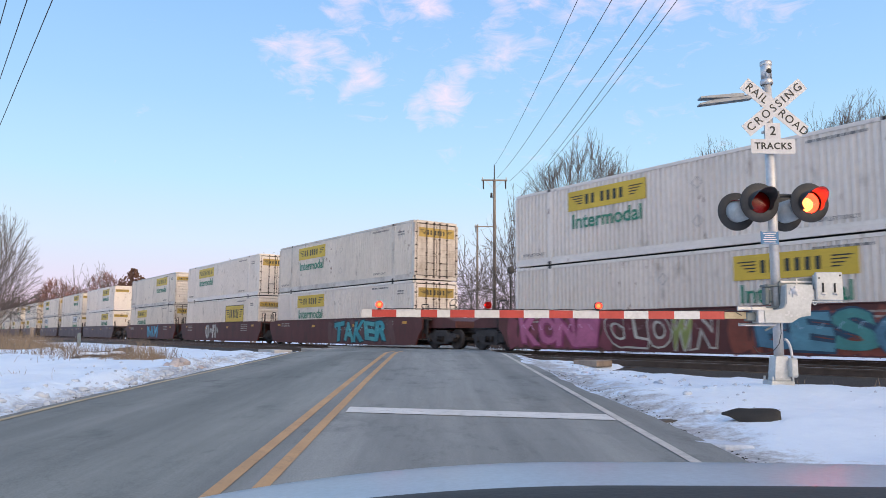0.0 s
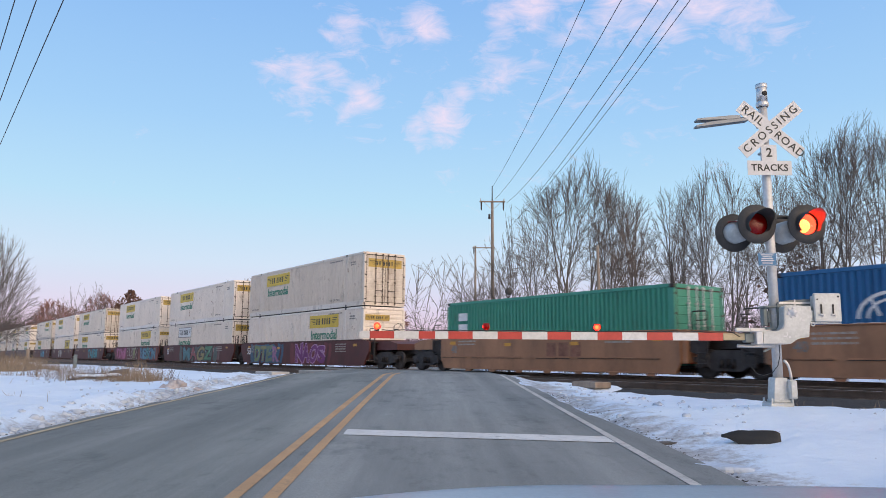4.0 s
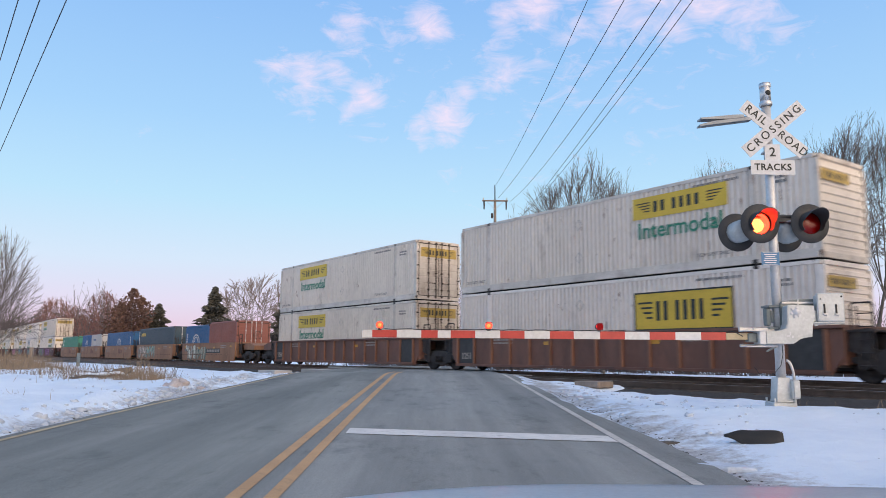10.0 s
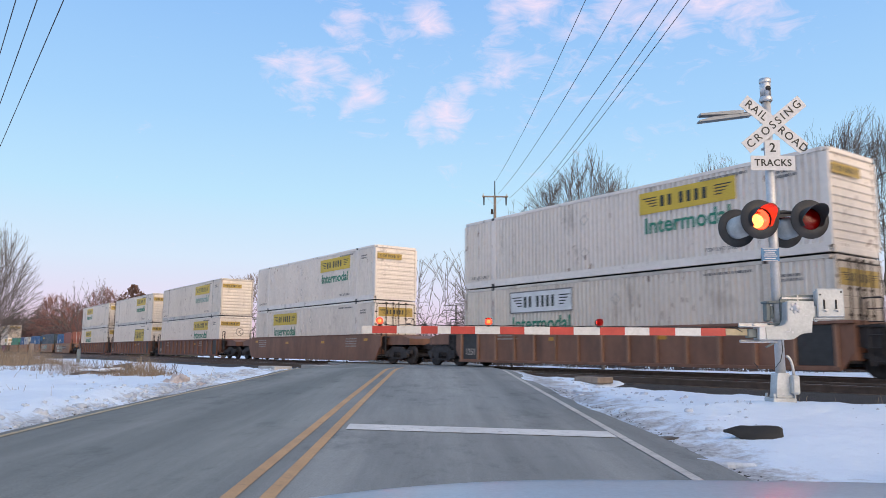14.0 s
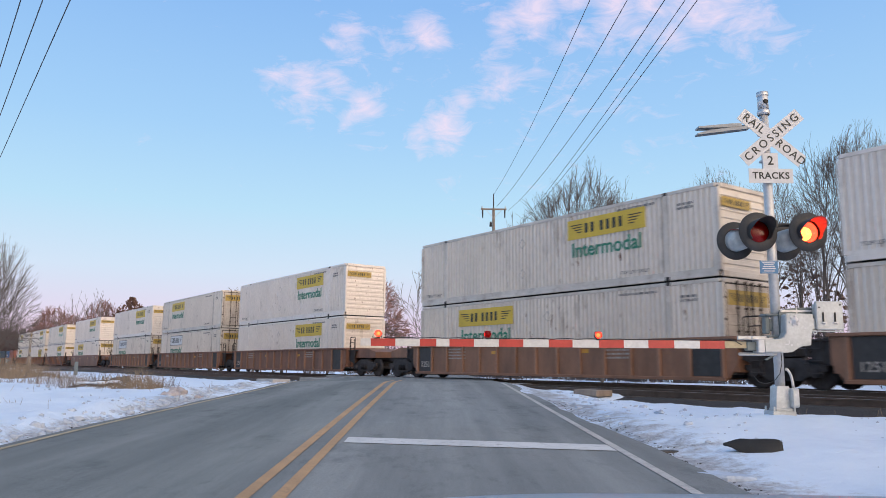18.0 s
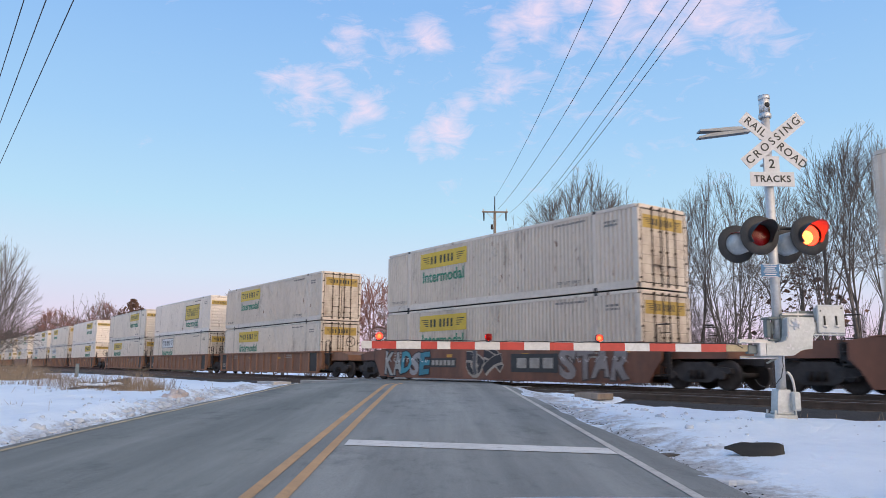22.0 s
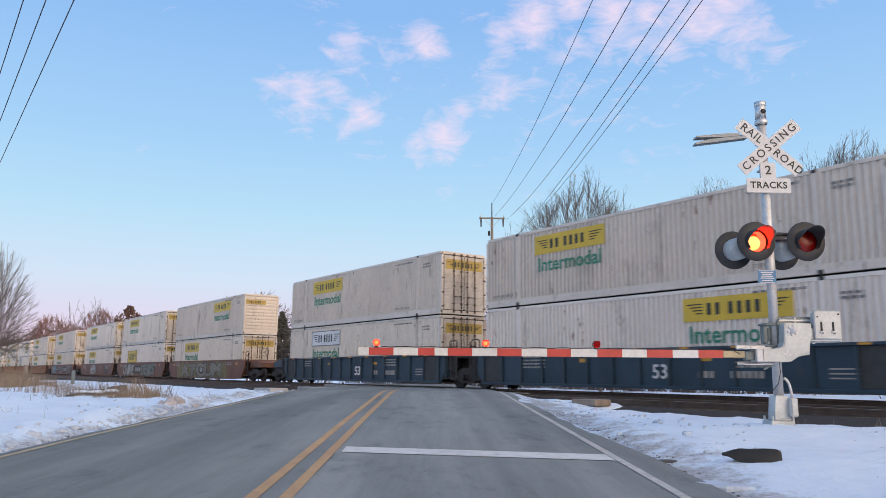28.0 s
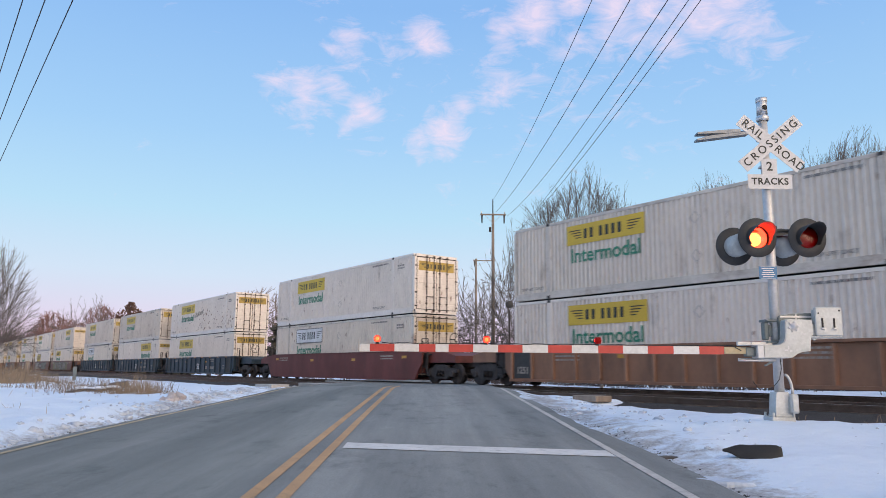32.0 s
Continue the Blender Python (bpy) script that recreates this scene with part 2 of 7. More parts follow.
def snow_ground():
    """Old snow, crusted and pitted, with grit thrown over it along the road."""
    m = bpy.data.materials.new("old_snow_field")
    m.use_nodes = True
    nt = m.node_tree
    b = nt.nodes["Principled BSDF"]
    b.inputs["Roughness"].default_value = 0.7
    co = nt.nodes.new("ShaderNodeTexCoord")

    def tex(scale, detail=6.0, rough=0.65):
        n = nt.nodes.new("ShaderNodeTexNoise")
        n.inputs["Scale"].default_value, n.inputs["Detail"].default_value, n.inputs["Roughness"].default_value = scale, detail, rough
        nt.links.new(co.outputs["Object"], n.inputs["Vector"])
        return n.outputs["Fac"]

    def ramp(fac, a, b_, ca, cb):
        r = nt.nodes.new("ShaderNodeValToRGB")
        r.color_ramp.elements[0].position, r.color_ramp.elements[1].position = a, b_
        r.color_ramp.elements[0].color, r.color_ramp.elements[1].color = (*ca, 1), (*cb, 1)
        nt.links.new(fac, r.inputs[0])
        return r.outputs[0]

    def calc(op, a, b_, clamp=False):
        n = nt.nodes.new("ShaderNodeMath")
        n.operation, n.use_clamp = op, clamp
        for i, v in enumerate((a, b_)):
            if isinstance(v, (int, float)):
                n.inputs[i].default_value = v
            else:
                nt.links.new(v, n.inputs[i])
        return n.outputs[0]

    sep = nt.nodes.new("ShaderNodeSeparateXYZ")
    nt.links.new(co.outputs["Object"], sep.inputs[0])
    x = sep.outputs["X"]
    near = calc("SUBTRACT", 1.0, calc("DIVIDE", calc("ABSOLUTE", calc("SUBTRACT", x, 2.7), 0.0), 1.3), True)
    left = calc("SUBTRACT", 1.0, calc("DIVIDE", calc("ABSOLUTE", calc("SUBTRACT", x, -5.0), 0.0), 0.9), True)
    band = calc("MAXIMUM", near, left)
    grit = calc("MULTIPLY", calc("SUBTRACT", calc("ADD", tex(2.6, 9.0, 0.75), calc("MULTIPLY", calc("MULTIPLY", band, tex(0.8, 5.0, 0.6)), 0.85)), 0.73), 5.0, True)
    mx = nt.nodes.new("ShaderNodeMixRGB")
    nt.links.new(calc("MULTIPLY", grit, 0.85), mx.inputs[0])
    nt.links.new(ramp(tex(0.6), 0.3, 0.72, (0.64, 0.745, 0.88), (0.79, 0.88, 0.98)), mx.inputs[1])
    nt.links.new(ramp(tex(14.0), 0.35, 0.65, (0.16, 0.15, 0.145), (0.50, 0.50, 0.52)), mx.inputs[2])
    nt.links.new(mx.outputs[0], b.inputs["Base Color"])
    bp = nt.nodes.new("ShaderNodeBump")
    bp.inputs["Strength"].default_value, bp.inputs["Distance"].default_value = 0.8, 0.08
    nt.links.new(tex(5.0, 10.0, 0.7), bp.inputs["Height"])
    nt.links.new(bp.outputs[0], b.inputs["Normal"])
    return m


def glow(name, colour, strength, base=(0.2, 0.0, 0.0)):
    m = bpy.data.materials.new(name)
    m.use_nodes = True
    b = m.node_tree.nodes["Principled BSDF"]
    b.inputs["Base Color"].default_value = (*base, 1)
    b.inputs["Emission Color"].default_value = (*colour, 1)
    b.inputs["Emission Strength"].default_value = strength
    return m


def tinted_glass(name, colour):
    """Clear tinted plastic: light passes straight through, with a gloss on top."""
    m = bpy.data.materials.new(name)
    m.use_nodes = True
    nt = m.node_tree
    nt.nodes.clear()
    out = nt.nodes.new("ShaderNodeOutputMaterial")
    tr = nt.nodes.new("ShaderNodeBsdfTransparent")
    tr.inputs[0].default_value = (*colour, 1)
    gl = nt.nodes.new("ShaderNodeBsdfGlossy")
    gl.inputs["Roughness"].default_value = 0.12
    mx = nt.nodes.new("ShaderNodeMixShader")
    mx.inputs[0].default_value = 0.03
    nt.links.new(tr.outputs[0], mx.inputs[1])
    nt.links.new(gl.outputs[0], mx.inputs[2])
    nt.links.new(mx.outputs[0], out.inputs[0])
    return m


DIRT = (0.16, 0.12, 0.09)
RUST = (0.17, 0.07, 0.03)
M_WHITE = material("white_container_paint", (0.80, 0.73, 0.665), 0.45, 0.0, 0.10, 0.5, 14, 0.05, (1, 1, 0.35), DIRT, 0.12, 1.4, specks=RUST)
M_GREYWHITE = material("faded_container_paint", (0.76, 0.69, 0.612), 0.5, 0.0, 0.10, 0.5, 14, 0.05, (1, 1, 0.3), DIRT, 0.16, 1.4, specks=RUST)
M_BEIGE = material("beige_container_paint", (0.67, 0.595, 0.52), 0.5, 0.0, 0.10, 0.5, 14, 0.05, (1, 1, 0.3), DIRT, 0.18, 1.4, specks=RUST)
M_RUSTY = material("rust_streaked_paint", (0.68, 0.62, 0.55), 0.55, 0.0, 0.22, 1.0, 14, 0.1, (1, 1, 0.45), (0.12, 0.065, 0.036), 0.72, 2.0)
M_REARYEL = material("grimy_yellow_decal", (0.46, 0.32, 0.07), 0.55, 0.0, 0.2, 2, 20, 0.0, (1, 1, 1), (0.22, 0.16, 0.09), 0.35, 2.5)
M_RAILW = material("container_rail_paint", (0.62, 0.565, 0.50), 0.5, 0.0, 0.2, 1.0, 20, 0.05, (1, 1, 1), RUST, 0.34, 1.2)
M_BLACK = material("black_rubber", (0.02, 0.02, 0.02), 0.7, 0.0, 0.3, 8, 60)
M_DARK = material("dark_dirty_steel_and_shade", (0.058, 0.050, 0.049), 0.75, 0.2, 0.4, 4, 40, 0.2)
M_BAR = material("grimy_locking_bar", (0.085, 0.062, 0.05), 0.6, 0.2, 0.35, 4, 30, 0.1)
M_ARMGREY = material("dull_grey_lamp_arm", (0.30, 0.32, 0.34), 0.55, 0.2, 0.2, 4, 30, 0.08)
M_SEAL = material("grimy_black_rubber", (0.045, 0.036, 0.032), 0.8, 0.0, 0.3, 5, 40, 0.1)
M_STEEL = material("galvanised_steel", (0.60, 0.60, 0.60), 0.45, 0.4, 0.15, 5, 30, 0.08)
M_ALU = material("bare_aluminium", (0.62, 0.63, 0.64), 0.38, 0.8, 0.12, 4, 50, 0.05)
M_CAST = material("painted_casting", (0.50, 0.52, 0.52), 0.5, 0.2, 0.18, 3, 25, 0.1, (1, 1, 1), (0.7, 0.7, 0.68), 0.2, 5)
M_YELLOW = material("yellow_decal", (0.66, 0.45, 0.045), 0.5, 0.0, 0.12, 1, 20, 0.0)
M_DECALBLACK = material("dark_lettering", (0.03, 0.035, 0.03), 0.6, 0.0, 0.2, 2, 20, 0.0)
M_GREEN = material("green_lettering", (0.03, 0.22, 0.13), 0.5, 0.0, 0.15, 2, 20, 0.0)
M_DECALWHITE = material("white_lettering", (0.72, 0.72, 0.72), 0.5, 0.0, 0.15, 2, 20, 0.0)
M_GREY_MARK = material("grey_stencil", (0.22, 0.21, 0.2), 0.6, 0.0, 0.3, 3, 20, 0.0)
M_FAINT = material("faint_outline_paint", (0.47, 0.44, 0.41), 0.5, 0.0, 0.2, 3, 20, 0.0)
M_SIGN = material("white_sign_sheet", (0.58, 0.585, 0.60), 0.4, 0.0, 0.06, 3, 20, 0.0)
M_BLUE_SIGN = material("blue_sign_sheet", (0.035, 0.16, 0.33), 0.4, 0.0, 0.1, 3, 20, 0.0)
M_RED = material("red_reflective_sheet", (0.48, 0.05, 0.038), 0.4, 0.0, 0.12, 4, 20, 0.0)
M_ARMWHITE = material("white_reflective_sheet", (0.64, 0.64, 0.64), 0.4, 0.0, 0.08, 4, 20, 0.0)
M_LAMPBLACK = material("matt_black_paint", (0.047, 0.046, 0.046), 0.6, 0.0, 0.3, 5, 40, 0.05)
M_ASPHALT = asphalt()
M_ROADYEL = material("yellow_road_paint", (0.50, 0.295, 0.135), 0.7, 0.0, 0.15, 1.5, 60, 0.2, (1, 1, 1), (0.16, 0.12, 0.08), 0.25, 9)
M_ROADWHITE = material("white_road_paint", (0.64, 0.63, 0.61), 0.7, 0.0, 0.15, 1.5, 60, 0.2, (1, 1, 1), (0.16, 0.16, 0.16), 0.3, 9)
M_SIDEWHITE = material("worn_white_road_paint", (0.54, 0.52, 0.49), 0.75, 0.0, 0.2, 1.5, 60, 0.2, (1, 1, 1), (0.17, 0.165, 0.16), 0.5, 6)
M_EDGE = material("worn_edge_paint", (0.46, 0.36, 0.22), 0.7, 0.0, 0.2, 1.5, 60, 0.2, (1, 1, 1), (0.17, 0.16, 0.15), 0.3, 7)
M_SNOW = material("old_snow", (0.70, 0.76, 0.84), 0.7, 0.0, 0.12, 0.5, 9, 0.6, (1, 1, 1), (0.42, 0.38, 0.34), 0.02, 0.8)
M_DIRTYSNOW = material("ploughed_dirty_snow", (0.47, 0.44, 0.45), 0.8, 0.0, 0.3, 4, 30, 0.9, (1, 1, 1), (0.26, 0.21, 0.19), 0.4, 5)
M_BALLAST = material("dark_ballast", (0.030, 0.026, 0.025), 0.9, 0.0, 0.4, 3, 22, 0.9)
M_RAIL = material("worn_rail_steel", (0.12, 0.085, 0.065), 0.5, 0.6, 0.3, 4, 40, 0.1)
M_RAILTOP = material("polished_rail_head", (0.55, 0.54, 0.53), 0.22, 1.0, 0.1, 4, 40, 0.02)
M_TIE = material("weathered_tie", (0.075, 0.055, 0.042), 0.9, 0.0, 0.35, 4, 30, 0.4)
M_CONCRETE = material("grey_concrete", (0.42, 0.40, 0.38), 0.85, 0.0, 0.2, 2, 40, 0.3)
M_WOODPOLE = material("weathered_pole_wood", (0.26, 0.21, 0.17), 0.85, 0.0, 0.25, 2, 30, 0.3, (4, 4, 0.4))
M_BARK = material("grey_brown_bark", (0.135, 0.115, 0.103), 0.9, 0.0, 0.3, 3, 30, 0.3)
M_TWIG = material("brown_twigs", (0.135, 0.112, 0.10), 0.9, 0.0, 0.25, 1, 10, 0.0)
M_REDTWIG = material("reddish_twigs", (0.26, 0.13, 0.108), 0.9, 0.0, 0.25, 1, 10, 0.0)
M_PALETWIG = material("pale_brown_twigs", (0.21, 0.16, 0.14), 0.9, 0.0, 0.25, 1, 10, 0.0)
M_BRUSH = material("dark_brush", (0.10, 0.075, 0.065), 0.9, 0.0, 0.3, 1, 10, 0.0)
M_FARTWIG = material("dark_far_twigs", (0.115, 0.075, 0.069), 0.9, 0.0, 0.25, 1, 10, 0.0)
M_NEEDLE = material("conifer_needles", (0.105, 0.10, 0.08), 0.85, 0.0, 0.35, 2, 20, 0.0, island=True)
M_DEADLEAF = material("russet_dead_leaves", (0.155, 0.085, 0.062), 0.85, 0.0, 0.35, 2, 20, 0.0, island=True)
M_STRAW = material("dry_straw_grass", (0.30, 0.23, 0.16), 0.85, 0.0, 0.3, 2, 20, 0.0, island=True)
M_WIRE = material("black_cable", (0.02, 0.02, 0.022), 0.6, 0.0, 0.1, 3, 20, 0.0)
M_HOOD = material("silver_car_paint", (0.42, 0.46, 0.52), 0.34, 0.55, 0.04, 2, 60, 0.0)
M_LENS = tinted_glass("red_lens", (0.92, 0.065, 0.05))
M_ARMBULB = glow("lit_gate_bulb", (1.0, 0.34, 0.10), 24.0)
M_MOTOR = material("grey_green_paint", (0.17, 0.20, 0.20), 0.5, 0.1, 0.2, 3, 25, 0.1)
M_BULB = glow("lit_bulb", (1.0, 0.52, 0.12), 46.0)
M_DISH = glow("lit_reflector", (1.0, 0.20, 0.12), 15.0)
M_SHUTTER = material("dark_red_shutter", (0.22, 0.02, 0.02), 0.6, 0.0, 0.1, 3, 20, 0.0)


# ---- mesh helpers ----
def mesh_of(bm, name, *mats, smooth=False):
    me = bpy.data.meshes.new(name)
    bm.normal_update()
    bm.to_mesh(me)
    bm.free()
    for m in mats:
        me.materials.append(m)
    if smooth:
        me.shade_smooth()
    return me


def box(bm, lo, hi, mat=0, bevel=0.0, m=None):
    """An axis-parallel block from corner lo to corner hi, its edges chamfered on request."""
    x0, y0, z0 = lo
    x1, y1, z1 = hi
    vs = [bm.verts.new(p) for p in ((x0, y0, z0), (x1, y0, z0), (x1, y1, z0), (x0, y1, z0), (x0, y0, z1), (x1, y0, z1), (x1, y1, z1), (x0, y1, z1))]
    fs = [bm.faces.new([vs[i] for i in q]) for q in ((3, 2, 1, 0), (4, 5, 6, 7), (0, 1, 5, 4), (1, 2, 6, 5), (2, 3, 7, 6), (3, 0, 4, 7))]
    for f in fs:
        f.material_index = mat
    if bevel:
        es = list({e for f in fs for e in f.edges})
        r = bmesh.ops.bevel(bm, geom=es, offset=bevel, segments=1, affect="EDGES")
        vs = list({v for f in r["faces"] for v in f.verts} | {v for v in vs if v.is_valid})
        for f in {f for v in vs for f in v.link_faces}:
            f.material_index = mat
    if m:
        for v in vs:
            v.co = m @ v.co
    return vs


def tube(bm, a, b, ra, rb=None, sides=10, mat=0, caps=True):
    """A straight round bar from a to b."""
    a, b = Vector(a), Vector(b)
    rb = ra if rb is None else rb
    q = (b - a).to_track_quat("Z", "Y")
    rings = []
    for p, r in ((a, ra), (b, rb)):
        rings.append([bm.verts.new(p + q @ Vector((r * math.cos(t), r * math.sin(t), 0))) for t in (2 * math.pi * i / sides for i in range(sides))])
    for i in range(sides):
        f = bm.faces.new((rings[0][i], rings[0][(i + 1) % sides], rings[1][(i + 1) % sides], rings[1][i]))
        f.material_index = mat
        f.smooth = sides > 6
    if caps:
        for r in (rings[0][::-1], rings[1]):
            bm.faces.new(r).material_index = mat
    return rings


def sweep(bm, pts, r, sides=8, mat=0):
    """A round bar bent through points."""
    pts = [Vector(p) for p in pts]
    rings, u = [], None
    for i, p in enumerate(pts):
        d = (pts[min(i + 1, len(pts) - 1)] - pts[max(i - 1, 0)]).normalized()
        u = d.orthogonal().normalized() if u is None else (u - d * u.dot(d)).normalized()
        w = d.cross(u)
        rings.append([bm.verts.new(p + (u * math.cos(t) + w * math.sin(t)) * r) for t in (2 * math.pi * k / sides for k in range(sides))])
    for a, b in zip(rings, rings[1:]):
        for k in range(sides):
            f = bm.faces.new((a[k], a[(k + 1) % sides], b[(k + 1) % sides], b[k]))
            f.smooth, f.material_index = True, mat
    bm.faces.new(rings[0][::-1])
    bm.faces.new(rings[-1])


def prism(bm, outline, y0, y1, mat=0):
    """A plate with an outline in x and z, from y0 to y1."""
    a = [bm.verts.new((x, y0, z)) for x, z in outline]
    b = [bm.verts.new((x, y1, z)) for x, z in outline]
    fs = [bm.faces.new(a), bm.faces.new(b[::-1])]
    n = len(a)
    for i in range(n):
        fs.append(bm.faces.new((a[i], b[i], b[(i + 1) % n], a[(i + 1) % n])))
    for f in fs:
        f.material_index = mat
    bmesh.ops.recalc_face_normals(bm, faces=fs)
    return a + b


def lathe(bm, profile, sides=24, mat=0, axis="Y", caps=False):
    """A turned form: pairs of radius and distance along the axis."""
    rings = []
    for r, h in profile:
        ring = []
        for i in range(sides):
            t = 2 * math.pi * i / sides
            c, s = r * math.cos(t), r * math.sin(t)
            ring.append(bm.verts.new((c, h, s) if axis == "Y" else (c, s, h)))
        rings.append(ring)
    for k in range(len(rings) - 1):
        for i in range(sides):
            f = bm.faces.new((rings[k][i], rings[k][(i + 1) % sides], rings[k + 1][(i + 1) % sides], rings[k + 1][i]))
            f.material_index = mat
            f.smooth = True
    for ring in (rings[0], rings[-1]) if caps else ():
        if profile[0 if ring is rings[0] else -1][0] > 1e-4:
            bm.faces.new(ring).material_index = mat
    bmesh.ops.recalc_face_normals(bm, faces=bm.faces[:])


def child(name, me, parent, m=None, label=""):
    """One part: a mesh object under its thing."""
    ob = new(name, me)
    ob.parent = parent
    if m is not None:
        ob.matrix_basis = m
    if label:
        ob["label"] = label
    if name in ("stencilling", "graffiti"):
        ob["kind"] = "stuff"
    return ob


def part(name, bm, mat, parent, label="", m=None):
    mats = mat if isinstance(mat, (list, tuple)) else (mat,)
    return child(name, mesh_of(bm, name, *mats), parent, m, label)


def thing(name, label, category, m=None, group="", kind=""):
    ob = new(name)
    ob.empty_display_size = 0.3
    if m is not None:
        ob.matrix_basis = m
    return tagged(ob, label, category, group, kind)


def letters(text, size, mat, depth=0.004, spacing=1.0, bold=0.0):
    """Writing as a mesh in its x-y plane, centred."""
    c = bpy.data.curves.new("letters", "FONT")
    c.body, c.size, c.extrude, c.align_x, c.align_y, c.space_character = text, size, depth, "CENTER", "CENTER", spacing
    c.resolution_u = 3
    c.offset = bold
    o = bpy.data.objects.new("letters", c)
    scene.collection.objects.link(o)
    me = bpy.data.meshes.new_from_object(o)
    bpy.data.objects.remove(o)
    bpy.data.curves.remove(c)
    me.materials.clear()
    me.materials.append(mat)
    return me


# ---- ground, road and tracks ----
ROAD_L, ROAD_R = -4.90, 2.62
LINE_L, LINE_R, MID_A, MID_B = -4.73, 2.16, -1.155, -1.435
PLATEAU = 0.706


def smooth(a, b, x):
    t = min(1.0, max(0.0, (x - a) / (b - a)))
    return t * t * (3 - 2 * t)


def road_z(y):
    """The road climbs to the crossing, runs level over it and falls away behind."""
    up = 0.0322 * max(y, -30)
    k = smooth(20.5, 27.5, y)
    z = up * (1 - k) + PLATEAU * k
    return z - 0.03 * max(0.0, min(y, 140) - 52)


def taper(y):
    """The near lane's far edge draws in towards the crossing."""
    return 0.55 * smooth(9, 23, y)


def ground_z(x, y):
    n = ACROSS.x * x + ACROSS.y * y
    edge = max(ROAD_L + taper(y) - x, x - ROAD_R + 0.22 * smooth(8.5, 13, y))
    z = min(road_z(y), 0.62)
    s = ALONG.x * x + ALONG.y * y
    bank = smooth(6.0, 10.6, n) * (1 - smooth(25.2, 33, n))
    z = z * (1 - bank) + 0.46 * bank + SLOPE * (min(900, max(-100, s)) - 20) * smooth(4, 12, n)
    z -= 0.6 * smooth(26, 45, n)
    if edge < 0:
        return road_z(y) - 0.10
    far = smooth(0.0, 40, edge)
    v = Vector((x * 0.5, y * 0.5, 0))
    lump = 0.10 * noise.noise(v) + 0.05 * noise.noise(v * 3.1) + ((0.022 if x > 0 else 0.034) * noise.noise(v * 11) + (0.018 if x > 0 else 0.045) * noise.noise(v * 5.3 + Vector((9, 4, 0))) if edge < 25 else 0)
    ridge = 0.13 * math.exp(-((edge - 0.85) / 0.55) ** 2) * (0.75 + 0.8 * noise.noise(Vector((x * 0.8, y * 0.9, 3))))
    if x > ROAD_R:
        ridge *= 0.2
        lump *= 0.75
    rise = smooth(-0.1, 0.75, edge + 0.45 * noise.noise(Vector((x * 0.3, y * 0.8, 7))) + 0.15 * noise.noise(Vector((x * 2, y * 2.5, 1))))
    low = road_z(y) - 0.05
    z = low * (1 - rise) + (z + 0.02 + ridge + lump * (1 - 0.5 * far)) * rise
    # snow banked round the signal's foot
    z += 0.07 * math.exp(-((x - 5.3) / 1.3) ** 2 - ((y - 11.3) / 0.9) ** 2)
    # the ground dips under the ballast
    shelf = 1.7 * smooth(12.2, 13.6, s) * (1 - smooth(17.5, 19, s))
    z += 0.10 * smooth(11.5, 13, n) * shelf / 1.7
    return z - 0.25 * smooth(13.2 + shelf, 14.4 + shelf, n) * (1 - smooth(22.2, 23.2, n))


def spaced(parts):
    out = []
    for a, b, step in parts:
        k = max(1, round((b - a) / step))
        out += [a + (b - a) * i / k for i in range(k)]
    return out + [parts[-1][1]]


gx = spaced([(-2600, -300, 460), (-300, -60, 24), (-60, -24, 3), (-24, -9, 0.5), (-9, -5, 0.16), (-5, 2.5, 1.0), (2.5, 7, 0.14), (7, 15, 0.35), (15, 60, 3), (60, 300, 24), (300, 2600, 460)])
gy = spaced([(-720, -300, 70), (-300, -6, 30), (-6, 4, 1.0), (4, 14, 0.17), (14, 36, 0.3), (36, 70, 1.6), (70, 300, 16), (300, 4200, 400)])
verts = [(x, y, ground_z(x, y)) for y in gy for x in gx]
nx = len(gx)
faces = [(j * nx + i, j * nx + i + 1, (j + 1) * nx + i + 1, (j + 1) * nx + i) for j in range(len(gy) - 1) for i in range(nx - 1)]
me = bpy.data.meshes.new("ground")
me.from_pydata(verts, [], faces)
me.materials.append(snow_ground())
me.shade_smooth()
tagged(new("ground", me), "snow-covered field and verges beside the road", "ground", kind="structure")


def strip(name, x0, x1, y0, y1, lift, mat, label, parent=None, step=0.75, wave=0.0, skew=0.0, thick=0.0):
    """A sheet that follows the road's rise; skew shifts its far side along the road."""
    ys = spaced([(y0, y1, step)])
    bm = bmesh.new()
    rows_ = []
    for y in ys:
        w = wave * noise.noise(Vector((y * 1.3, x0, 2)))
        row = []
        for x, ww, sk in ((x0, w, 0.0), (x1, -w * 0.6, skew)):
            x += taper(y) if x < -4 else (0.05 * smooth(12, 24, y) - 0.012 if x < -1 and x1 < 0 else (-0.2 * smooth(8.5, 13, y) if x > 2.4 else 0.0))
            row.append(bm.verts.new((x + ww, y + sk, road_z(y + sk) + lift)))
        if thick:
            row = [bm.verts.new(row[0].co - Vector((0, 0, thick)))] + row + [bm.verts.new(row[1].co - Vector((0, 0, thick)))]
        rows_.append(row)
    for a, b in zip(rows_, rows_[1:]):
        for i in range(len(a) - 1):
            bm.faces.new((a[i], a[i + 1], b[i + 1], b[i]))
    bmesh.ops.recalc_face_normals(bm, faces=bm.faces[:])
    if bm.faces[0].normal.z < 0 and not thick:
        bmesh.ops.reverse_faces(bm, faces=bm.faces[:])
    me = mesh_of(bm, name, mat)
    if parent:
        return child(name, me, parent, None, label)
    return tagged(new(name, me), label, name.replace("_", " "), kind="structure")


